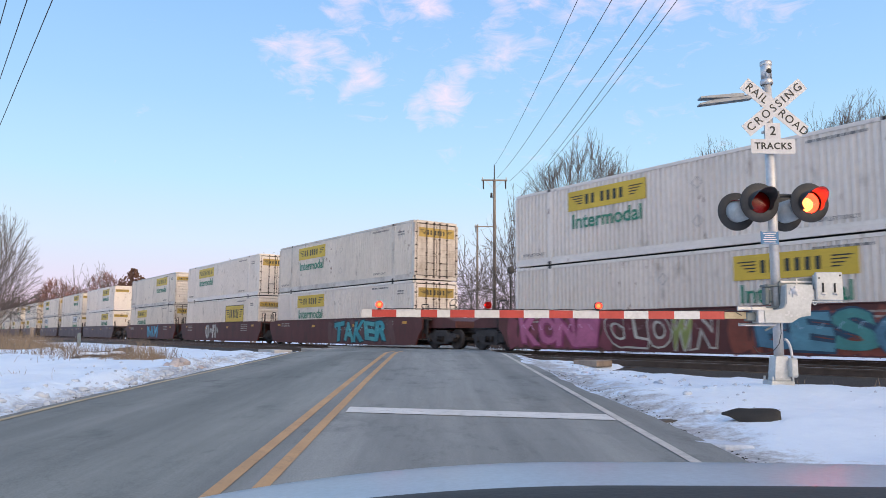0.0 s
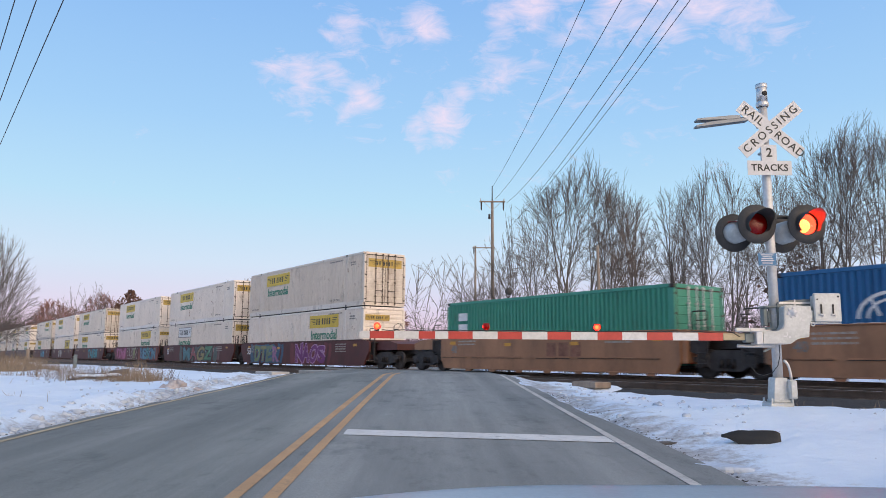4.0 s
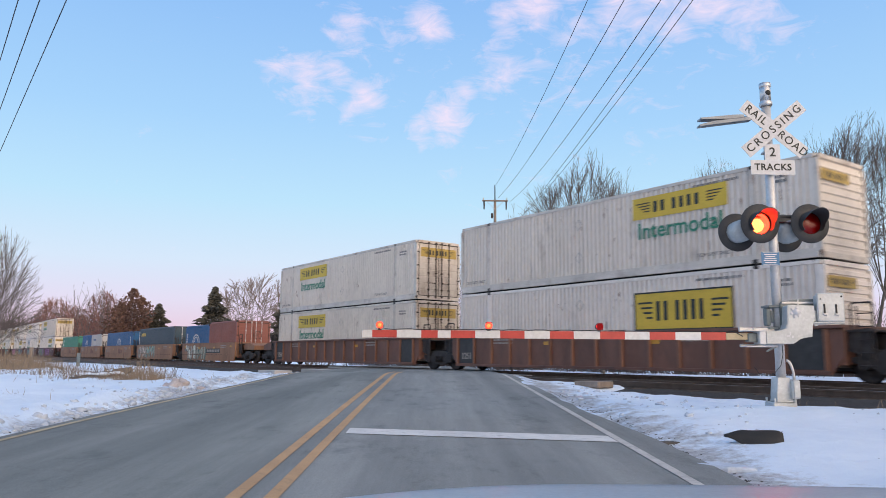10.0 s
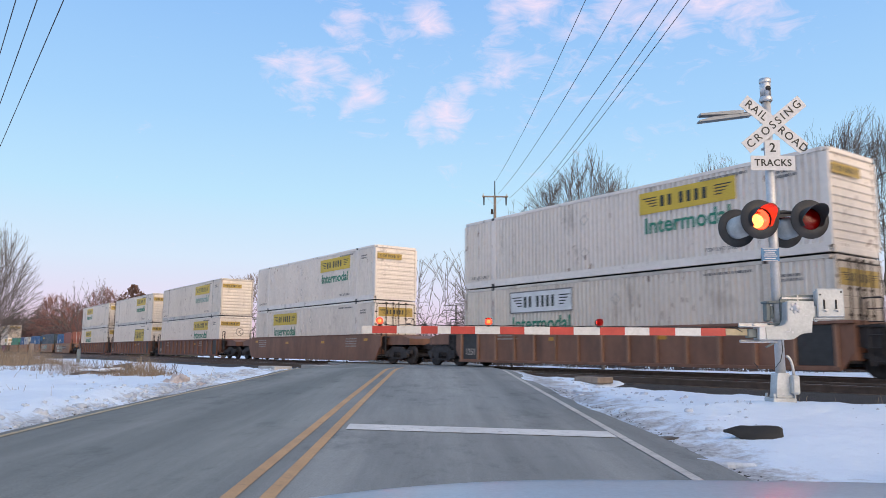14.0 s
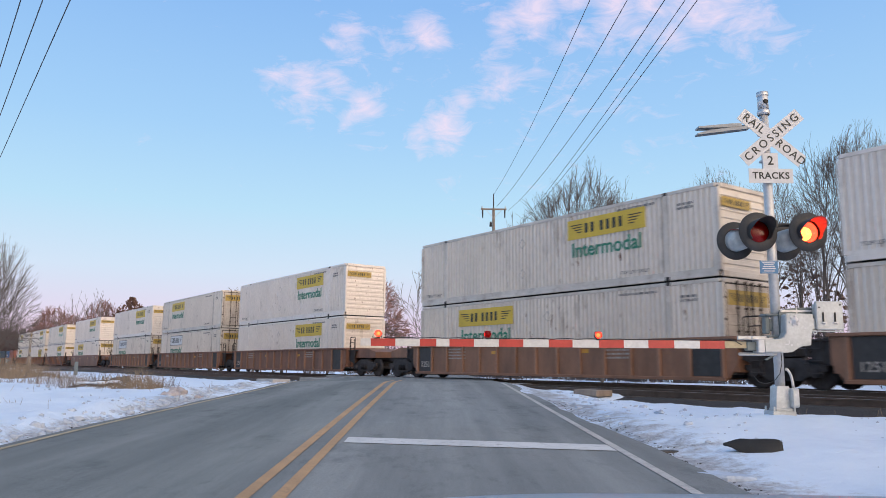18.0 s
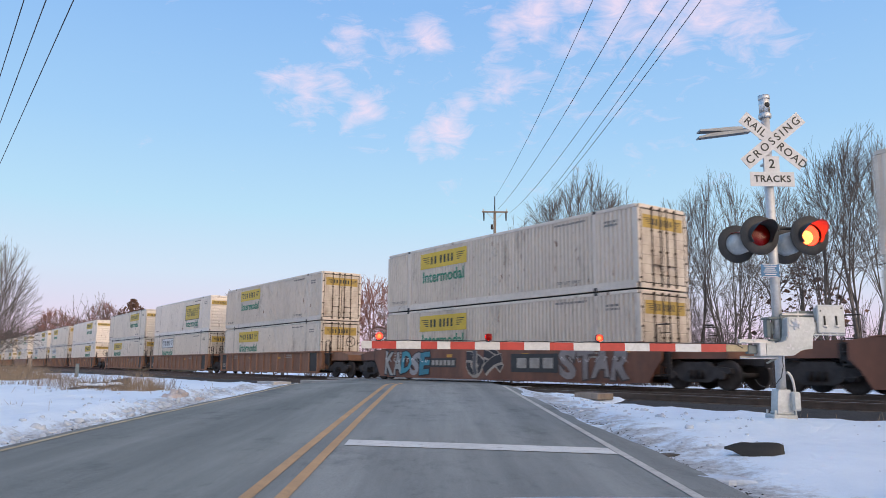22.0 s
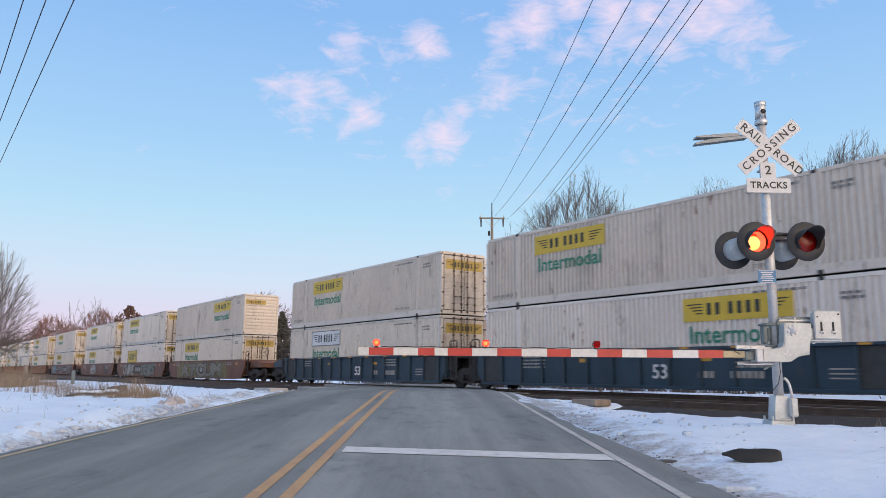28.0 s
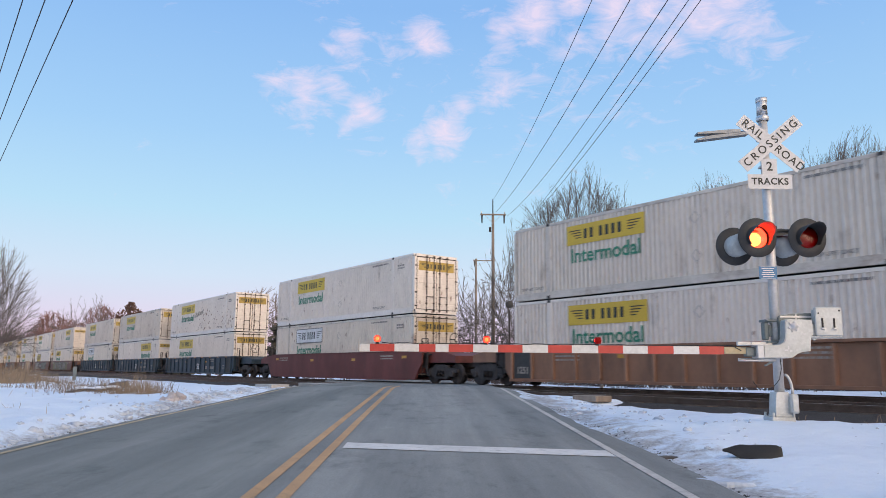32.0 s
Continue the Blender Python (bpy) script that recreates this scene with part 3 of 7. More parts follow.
road = strip("road", ROAD_L, ROAD_R, -30, 200, 0.0, M_ASPHALT, "worn grey asphalt two-lane road rising to the crossing", wave=0.12, thick=0.15)
strip("centre_line", MID_A - 0.055, MID_A + 0.055, -30, 28.4, 0.006, M_ROADYEL, "solid yellow centre line", road)
strip("centre_line", MID_B - 0.055, MID_B + 0.055, -30, 28.4, 0.006, M_ROADYEL, "solid yellow centre line", road)
strip("edge_line", LINE_R - 0.047, LINE_R + 0.047, -30, 23.5, 0.006, M_SIDEWHITE, "white edge line", road)
strip("edge_line", LINE_L - 0.042, LINE_L + 0.042, -30, 27.5, 0.006, M_EDGE, "faded yellowish edge line", road)
strip("stop_line", -1.04, 2.10, 9.31, 9.83, 0.007, M_ROADWHITE, "broad white stop line", road, skew=-0.60)

# ballast with two tracks
bm = bmesh.new()
prev = None
for s in spaced([(-640, -60, 20), (-60, 80, 1.0), (80, 700, 20)]):
    ring = []
    for n, z in ((12.3, RAIL - 0.34), (13.4, RAIL - 0.22), (14.6, RAIL - 0.16), (22.3, RAIL - 0.16), (23.1, 0.44), (24.3, 0.1)):
        shelf = 1.7 * smooth(12.2, 13.6, s) * (1 - smooth(17.5, 19, s)) * (n < 15) * (1 if n < 14 else 0.4)
        p = ALONG * s + ACROSS * (n + shelf + 0.25 * noise.noise(Vector((s * 0.7, n, 0))))
        ring.append(bm.verts.new((p.x, p.y, z + SLOPE * (s - 20) + 0.03 * noise.noise(Vector((s * 2, n * 3, 5))))))
    if prev:
        for i in range(len(ring) - 1):
            bm.faces.new((prev[i], ring[i], ring[i + 1], prev[i + 1]))
    prev = ring
bmesh.ops.recalc_face_normals(bm, faces=bm.faces[:])
tagged(new("ballast", mesh_of(bm, "ballast", M_BALLAST)), "dark crushed-stone track bed with patches of snow", "ballast", kind="structure")
for centre in (NEAR_TRACK, FAR_TRACK):
    for side in (-0.755, 0.755):
        bm = bmesh.new()
        z = RAIL
        for y0, y1, z0, z1, mt in ((-0.07, 0.07, -0.17, -0.15, 0), (-0.009, 0.009, -0.15, -0.04, 0), (-0.036, 0.036, -0.04, -0.003, 0), (-0.028, 0.028, -0.003, 0.0, 1)):
            box(bm, (-640, y0, z0), (700, y1, z1), mt)
        r = new("rail", mesh_of(bm, "rail", M_RAIL, M_RAILTOP))
        r.matrix_basis = on_track(0, centre + side, z)
        tagged(r, "worn steel rail with a polished head", "rail", "rails", kind="structure")
bm = bmesh.new()
box(bm, (-0.11, -1.3, -0.12), (0.11, 1.3, 0.0), 0, 0.012)
tie_me = mesh_of(bm, "railroad_tie", M_TIE)
ties = thing("railroad_ties", "weathered timber ties under the empty track", "railroad tie", on_track(0, NEAR_TRACK, RAIL - 0.17), kind="structure")
for i in range(150):
    s = -24 + i * 0.55
    x_at = (ALONG * s + ACROSS * NEAR_TRACK).x
    if -5.6 < x_at < 3.2:
        continue
    child("railroad_tie", tie_me, ties, pose(s + random.uniform(-0.02, 0.02), random.uniform(-0.03, 0.03), random.uniform(0.0, 0.03), 0, 0, random.uniform(-1, 1)))
slab = thing("crossing_slab", "weathered brown timber slab end beside the crossing", "timber slab", pose(3.98, 18.87, 0.53, 0, 0, TURN))
bm = bmesh.new()
box(bm, (-0.40, -0.28, 0), (0.40, 0.28, 0.15), 0, 0.02)
part("timber", bm, M_WOODPOLE, slab)
slab = thing("crossing_slab", "pale weathered slab end beside the crossing", "timber slab", pose(-6.78, 33.03, 0.46, 0, 0, TURN))
bm = bmesh.new()
box(bm, (-0.9, -0.4, 0), (0.9, 0.4, 0.2), 0, 0.02)
part("timber", bm, M_CONCRETE, slab)
# concrete panels between and beside the rails of the crossing
bm = bmesh.new()
box(bm, (-1.22, -0.68, -0.16), (1.22, 0.68, 0.0), 0, 0.015)
panel_in = mesh_of(bm, "crossing_panel", M_CONCRETE)
bm = bmesh.new()
box(bm, (-1.22, -0.3, -0.16), (1.22, 0.3, 0.0), 0, 0.015)
panel_out = mesh_of(bm, "crossing_panel", M_CONCRETE)
panels = thing("crossing_panels", "grey concrete panels between the rails of the crossing", "crossing panel", on_track(0, 0, RAIL - 0.006), kind="structure")
for centre in (NEAR_TRACK, FAR_TRACK):
    mid = Vector((-1.25, (centre + ACROSS.x * 1.25) / ACROSS.y, 0))
    s_mid = mid.dot(ALONG)
    for i in range(-2, 3):
        child("crossing_panel", panel_in, panels, pose(s_mid + i * 2.46, -centre, 0))
        for side in (-1.13, 1.13):
            child("crossing_panel", panel_out, panels, pose(s_mid + i * 2.46, -centre + side, 0))

# ---- the train ----
def corrugated(length, height, pitch, deep, name, mat, vertical=True):
    """A panel with trapezoid ribs, in x and z, its outer face towards +y."""
    bm = bmesh.new()
    run = length if vertical else height
    k = max(2, round(run / pitch))
    w = run / k
    prof = []
    for i in range(k):
        x = -run / 2 + i * w
        prof += [(x, 0.0), (x + 0.50 * w, 0.0), (x + 0.57 * w, -deep), (x + 0.93 * w, -deep)]
    prof.append((run / 2, 0.0))
    half = (height if vertical else length) / 2
    rows_ = []
    for x, y in prof:
        rows_.append([bm.verts.new((x, y, q) if vertical else (q, y, x)) for q in (-half, half)])
    for a, b in zip(rows_, rows_[1:]):
        bm.faces.new((a[0], a[1], b[1], b[0]))
    bmesh.ops.recalc_face_normals(bm, faces=bm.faces[:])
    if sum(f.normal.y for f in bm.faces) < 0:
        bmesh.ops.reverse_faces(bm, faces=bm.faces[:])
    return mesh_of(bm, name, mat)


BOX = {}


def box_meshes(length, height, mat, frame_mat, pitch=0.20):
    """The shared meshes of one size and colour of container. Its bottom is at z = 0, its middle at x = 0."""
    key = (length, height, mat.name, frame_mat.name)
    if key in BOX:
        return BOX[key]
    L, H, Wd = length / 2, height, 1.295
    d = {}
    bm = bmesh.new()
    for sx in (-1, 1):
        for sy in (-1, 1):
            x0, x1 = sorted((sx * (L - 0.16), sx * L))
            y0, y1 = sorted((sy * (Wd - 0.12), sy * Wd))
            box(bm, (x0, y0, 0.18), (x1, y1, H - 0.14), 0, 0.01)
            if length > 15:
                # the lifting posts stand in from the ends
                xa = sx * 6.1
                y0, y1 = sorted((sy * (Wd - 0.05), sy * (Wd + 0.012)))
                box(bm, (xa - 0.09, y0, 0.14), (xa + 0.09, y1, H - 0.1), 0, 0.006)
    for sy in (-1, 1):
        y0, y1 = sorted((sy * (Wd - 0.08), sy * (Wd + 0.005)))
        box(bm, (-L + 0.1, y0, 0.0), (L - 0.1, y1, 0.15), 0, 0.008)
        box(bm, (-L + 0.1, y0, 0.152), (L - 0.1, y1 - sy * 0.014, 0.27), 0, 0.004)
        box(bm, (-L + 0.1, y0, H - 0.11), (L - 0.1, y1, H), 0, 0.008)
    for sx in (-1, 1):
        x0, x1 = sorted((sx * (L - 0.1), sx * L))
        box(bm, (x0, -Wd + 0.1, 0.0), (x1, Wd - 0.1, 0.17), 0, 0.008)
        box(bm, (x0, -Wd + 0.1, H - 0.13), (x1, Wd - 0.1, H), 0, 0.008)
    d["frame"] = mesh_of(bm, "frame", frame_mat)
    d["side"] = corrugated(length - 0.3, H - 0.36, pitch, 0.066, "side_panel", mat)
    d["nose"] = corrugated(2 * Wd - 0.22, H - 0.28, 0.24, 0.04, "end_panel", mat, vertical=False)
    bm = bmesh.new()
    box(bm, (-L + 0.08, -Wd + 0.05, H - 0.06), (L - 0.08, Wd - 0.05, H - 0.025), 0)
    for i in range(int(length / 0.6)):
        x = -L + 0.5 + i * 0.6
        if x < L - 0.4:
            box(bm, (x, -Wd + 0.12, H - 0.03), (x + 0.2, Wd - 0.12, H - 0.008), 0)
    d["roof"] = mesh_of(bm, "roof", mat)
    bm = bmesh.new()
    box(bm, (-L + 0.08, -Wd + 0.05, 0.06), (L - 0.08, Wd - 0.05, 0.16), 0)
    d["floor"] = mesh_of(bm, "floor", M_DARK)
    bm = bmesh.new()
    rows, outline = 8, [(0.022, 0.15), (0.022, H - 0.12)]
    for k in range(rows - 1, -1, -1):
        za, zb = 0.15 + k * (H - 0.27) / rows, 0.15 + (k + 1) * (H - 0.27) / rows
        outline += [(-0.018, zb), (-0.034, zb - 0.018), (-0.034, za + 0.018), (-0.018, za)]
    prism(bm, outline, -0.60, 0.60)
    bmesh.ops.recalc_face_normals(bm, faces=bm.faces[:])
    d["door"] = mesh_of(bm, "door", M_RUSTY if mat in (M_WHITE, M_GREYWHITE, M_BEIGE) else mat)
    me2 = d["door"].copy()
    me2.materials.clear()
    me2.materials.append(mat)
    d["door_clean"] = me2
    white = mat in (M_WHITE, M_GREYWHITE, M_BEIGE)
    bm = bmesh.new()
    tube(bm, (0, 0, 0.06), (0, 0, H - 0.05), 0.021, sides=8)
    for z in (0.1, 0.45, 1.25, 1.95, H - 0.14):
        box(bm, (-0.024, -0.042, z), (0.05, 0.042, z + 0.06), 0)
    d["bar"] = mesh_of(bm, "locking_bar", M_BAR if white else M_STEEL)
    bm = bmesh.new()
    box(bm, (-0.02, -0.42, -0.018), (0.006, 0.02, 0.018), 0, 0.004)
    box(bm, (-0.026, -0.43, -0.035), (0.04, -0.37, 0.035), 0, 0.004)
    d["handle"] = mesh_of(bm, "door_handle", M_BAR if white else M_STEEL)
    # rubber seal round a door leaf, with the hinges on its outer edge
    for side in (-1, 1):
        bm = bmesh.new()
        box(bm, (-0.042, -0.57, H - 0.175), (0.02, 0.6, H - 0.128), 0)
        box(bm, (-0.042, -0.57, 0.17), (0.02, 0.6, 0.205), 0)
        y0, y1 = sorted((side * 0.535, side * 0.568))
        box(bm, (-0.042, y0, 0.205), (0.02, y1, H - 0.175), 0)
        y0, y1 = sorted((-side * 0.590, -side * 0.602))
        box(bm, (-0.042, y0, 0.205), (0.02, y1, H - 0.175), 0)
        for z in (0.3, 0.95, 1.6, 2.25):
            y0, y1 = sorted((side * 0.52, side * 0.66))
            box(bm, (-0.046, y0, z), (-0.028, y1, z + 0.07), 0)
        d["seal", side] = mesh_of(bm, "door_seal", M_SEAL)
    bm = bmesh.new()
    box(bm, (-0.09, -0.085, -0.06), (0.09, 0.085, 0.06), 0, 0.012)
    d["casting"] = mesh_of(bm, "corner_casting", M_DARK)
    BOX[key] = d
    return d


FACE = Matrix(((-1, 0, 0, 0), (0, 0, 1, 0), (0, 1, 0, 0), (0, 0, 0, 1)))
BACK = Matrix(((0, 0, -1, 0), (-1, 0, 0, 0), (0, 1, 0, 0), (0, 0, 0, 1)))
SHARED = {}


def shared(key, maker):
    if key not in SHARED:
        SHARED[key] = maker()
    return SHARED[key]


def plate_mesh(w, h, back, ink, frame_mat=None):
    """A logo plate: a board with a row of plain blocks between two tapering wings."""
    def go():
        bm = bmesh.new()
        box(bm, (-w / 2, -h / 2, 0), (w / 2, h / 2, 0.006), 0)
        if frame_mat:
            for a, b in (((-w / 2, -h / 2), (w / 2, -h / 2 + 0.05)), ((-w / 2, h / 2 - 0.05), (w / 2, h / 2)), ((-w / 2, -h / 2 + 0.05), (-w / 2 + 0.05, h / 2 - 0.05)), ((w / 2 - 0.05, -h / 2 + 0.05), (w / 2, h / 2 - 0.05))):
                box(bm, (*a, 0.006), (*b, 0.012), 2)
        x = -w * 0.26
        ww = w * 0.52 / 7.6
        for i, hh in enumerate((0.5, 0.5, 0.5, 0.5, 0.5, 0.5)):
            box(bm, (x, -h * 0.25, 0.006), (x + ww * 0.58, -h * 0.25 + h * hh, 0.011), 1)
            x += ww * (1.8 if i == 1 else 1.16)
        for sx in (-1, 1):
            for k in range(4):
                x0, x1 = sorted((sx * w * 0.30, sx * w * (0.46 - 0.03 * k)))
                z = h * (0.22 - 0.13 * k)
                box(bm, (x0, z - h * 0.025, 0.006), (x1, z + h * 0.025, 0.011), 1)
        return mesh_of(bm, "logo_plate", back, ink, frame_mat or ink)
    return shared(("plate", w, h, back.name, frame_mat.name if frame_mat else ""), go)


def marks_mesh(seed, n=4, w=1.1):
    """Small illegible stencilling as rows of dashes."""
    def go():
        rnd = random.Random(seed)
        bm = bmesh.new()
        for r in range(n):
            x = -w / 2
            while x < w / 2:
                k = rnd.uniform(0.05, 0.22)
                box(bm, (x, -r * 0.13, 0), (min(x + k, w / 2), -r * 0.13 + 0.075, 0.004), 0)
                x += k + 0.05
        return mesh_of(bm, "stencilling", M_GREY_MARK)
    return shared(("marks", seed, n, w), go)


def diamond_mesh():
    def go():
        bm = bmesh.new()
        for a in range(4):
            t0, t1 = radians(90 * a), radians(90 * a + 90)
            p = [Vector((math.cos(t) * r, math.sin(t) * r, 0)) for t in (t0, t1) for r in (0.17, 0.21)]
            vs = [bm.verts.new(q + Vector((0, 0, 0.003))) for q in (p[0], p[1], p[3], p[2])]
            bm.faces.new(vs)
        return mesh_of(bm, "placard_holder", M_FAINT)
    return shared("diamond", go)


def lock_mesh():
    bm = bmesh.new()
    tube(bm, (0, 0, -0.075), (0, 0, 0.02), 0.07, 0.055, 10)
    return mesh_of(bm, "twist_lock", M_DARK)


WORD = letters("Intermodal", 0.74, M_GREEN, bold=0.012)
WORD_FADED = letters("Intermodal", 0.76, material("faded_green_lettering", (0.22, 0.42, 0.33), 0.6, 0, 0.3, 2, 20, 0.0, (1, 1, 1), (0.6, 0.6, 0.57), 0.4, 5))
LIFT = letters("TOP LIFT ONLY", 0.155, M_GREY_MARK, 0.002, 1.15, 0.003)
MOVING = []


def container(c, z, length, height, mat, frame_mat, doors_behind, style, label, rust=True, seed=0):
    """One container; c is where its leading end is at 0 s. It faces the road with its +y side."""
    d = box_meshes(length, height, mat, frame_mat)
    L, H = length / 2, height
    c_mid = c - L
    top = thing("shipping_container", label, "shipping container", on_track(c_mid, FAR_TRACK, z), "containers on the train")
    MOVING.append((top, c_mid, z))
    child("frame", d["frame"], top)
    child("side_panel", d["side"], top, pose(0, 1.29, H / 2 + 0.08))
    child("side_panel", d["side"], top, pose(0, -1.29, H / 2 + 0.08, 0, 0, 180))
    child("roof", d["roof"], top)
    child("floor", d["floor"], top)
    rear = -1 if doors_behind else 1
    # the nose end and the door end
    child("end_panel", d["nose"], top, pose(-rear * (L - 0.03), 0, H / 2 + 0.02, 0, 0, -90 if rear < 0 else 90))
    for sy in (-1, 1):
        dm = pose(rear * (L - 0.045), sy * 0.605, 0, 0, 0, 0 if rear < 0 else 180)
        door = child("door", d["door"] if rust else d["door_clean"], top, dm)
        out = sy if rear < 0 else -sy
        child("door_seal", d["seal", out], door)
        for yy in (-0.435 * out, 0.0):
            child("locking_bar", d["bar"], door, pose(-0.078, yy, 0))
        child("door_handle", d["handle"], door, Matrix.Translation((-0.098, 0, 0.80)) @ Matrix.Diagonal((1, out, 1, 1)))
    for sx in (-1, 1):
        for sy in (-1, 1):
            for zz in (0.06, H - 0.06):
                child("corner_casting", d["casting"], top, pose(sx * ((6.1 if length > 15 else L - 0.09)), sy * 1.222, zz))
    if z > 3:
        for sx in (-6.1, 6.1):
            for sy in (-1.19, 1.19):
                child("twist_lock", shared("twist_lock", lock_mesh), top, pose(sx, sy, 0))
    face = 1.30
    if style:
        a, b = (3.0, 6.62) if doors_behind else (9.75, 13.37)
        x = L - (a + b) / 2
        if style == "framed":
            child("logo_plate", plate_mesh(3.7, 1.25, M_YELLOW, M_DECALBLACK, M_DECALBLACK), top, Matrix.Translation((x, face, H * 0.60)) @ FACE, "yellow plate with a dark frame")
            if H > 2.8 and seed % 2:
                child("lettering", WORD, top, Matrix.Translation((x, face, H * 0.26)) @ FACE)
        elif style == "white":
            child("logo_plate", plate_mesh(3.5, 0.86, M_DECALWHITE, M_DECALBLACK, M_GREY_MARK), top, Matrix.Translation((x, face, H * 0.76)) @ FACE, "white plate with a grey frame")
            child("lettering", WORD, top, Matrix.Translation((x, face, H * 0.46)) @ FACE, "green lettering")
        else:
            child("logo_plate", plate_mesh(3.62, 0.72, M_YELLOW, M_DECALBLACK), top, Matrix.Translation((x, face, H * 0.775)) @ FACE, "yellow plate with dark blocks")
            child("lettering", WORD_FADED if style == "faded" else WORD, top, Matrix.Translation((x, face, H * 0.50)) @ FACE, "green lettering")
        # the plate on the end that trails
        if doors_behind:
            child("logo_plate", plate_mesh(2.1, 0.46, M_REARYEL, M_DECALBLACK), top, Matrix.Translation((-(L - 0.008), 0, H * 0.80)) @ BACK)
        else:
            child("logo_plate", plate_mesh(1.5, 0.30, M_REARYEL, M_DECALBLACK), top, Matrix.Translation((-(L + 0.035), 0.45, H * 0.80)) @ BACK)
        child("stencilling", marks_mesh(seed % 5, 1, 1.6), top, Matrix.Translation((-L + 3.2, face + 0.002, H - 0.30)) @ FACE)
        for xx in (L - 1.1, -L + 3.3):
            child("stencilling", LIFT, top, Matrix.Translation((xx, face + 0.002, 0.42)) @ FACE)
        child("stencilling", marks_mesh(10 + seed % 3, 2, 0.6), top, Matrix.Translation((-L + 1.2, face + 0.002, H * 0.82)) @ FACE)
        mid = 8.6 if doors_behind else 7.2
        for zz in (0.3, 0.72):
            child("placard_holder", diamond_mesh(), top, Matrix.Translation((L - mid, face + 0.004, H * zz)) @ FACE)
    return top


# bogies
def wheel_mesh():
    bm = bmesh.new()
    tube(bm, (0, -1.0, 0), (0, 1.0, 0), 0.085, sides=10)
    for sy in (-1, 1):
        prof = [(0.10, 0.0), (0.36, 0.02), (0.41, 0.0), (0.455, -0.02), (0.455, 0.12), (0.36, 0.10), (0.12, 0.12), (0.0001, 0.14)]
        b2 = bmesh.new()
        lathe(b2, [(r, sy * (0.70 + h)) for r, h in prof], 22)
        tmp = bpy.data.meshes.new("tmp")
        b2.to_mesh(tmp)
        b2.free()
        bm.from_mesh(tmp)
        bpy.data.meshes.remove(tmp)
    return mesh_of(bm, "wheelset", M_DARK)


WHEELS = wheel_mesh()


def bogie_mesh():
    bm = bmesh.new()
    for sy in (-1, 1):
        y0, y1 = sorted((sy * 0.92, sy * 1.08))
        prism(bm, [(-1.2, 0.52), (-1.2, 0.66), (-0.6, 0.72), (-0.42, 0.86), (0.42, 0.86), (0.6, 0.72), (1.2, 0.66), (1.2, 0.52), (0.85, 0.46), (0.45, 0.24), (-0.45, 0.24), (-0.85, 0.46)], y0, y1)
        for sx in (-1, 1):
            tube(bm, (sx * 0.88, sy * 0.9, 0.455), (sx * 0.88, sy * 1.14, 0.455), 0.13, sides=12)
            for q in (-0.2, 0.0, 0.2):
                tube(bm, (q, sy * 1.1, 0.34), (q, sy * 1.1, 0.6), 0.07, sides=8)
    box(bm, (-0.28, -1.02, 0.5), (0.28, 1.02, 0.82), 0, 0.03)
    return mesh_of(bm, "bogie", M_DARK)


BOGIE = bogie_mesh()
WHEELSETS = []


def add_bogie(parent, x):
    b = child("bogie", BOGIE, parent, pose(x, 0, 0), "dark cast-steel bogie")
    for sx in (-0.88, 0.88):
        WHEELSETS.append((child("wheelset", WHEELS, b, pose(sx, 0, 0.455)), sx))


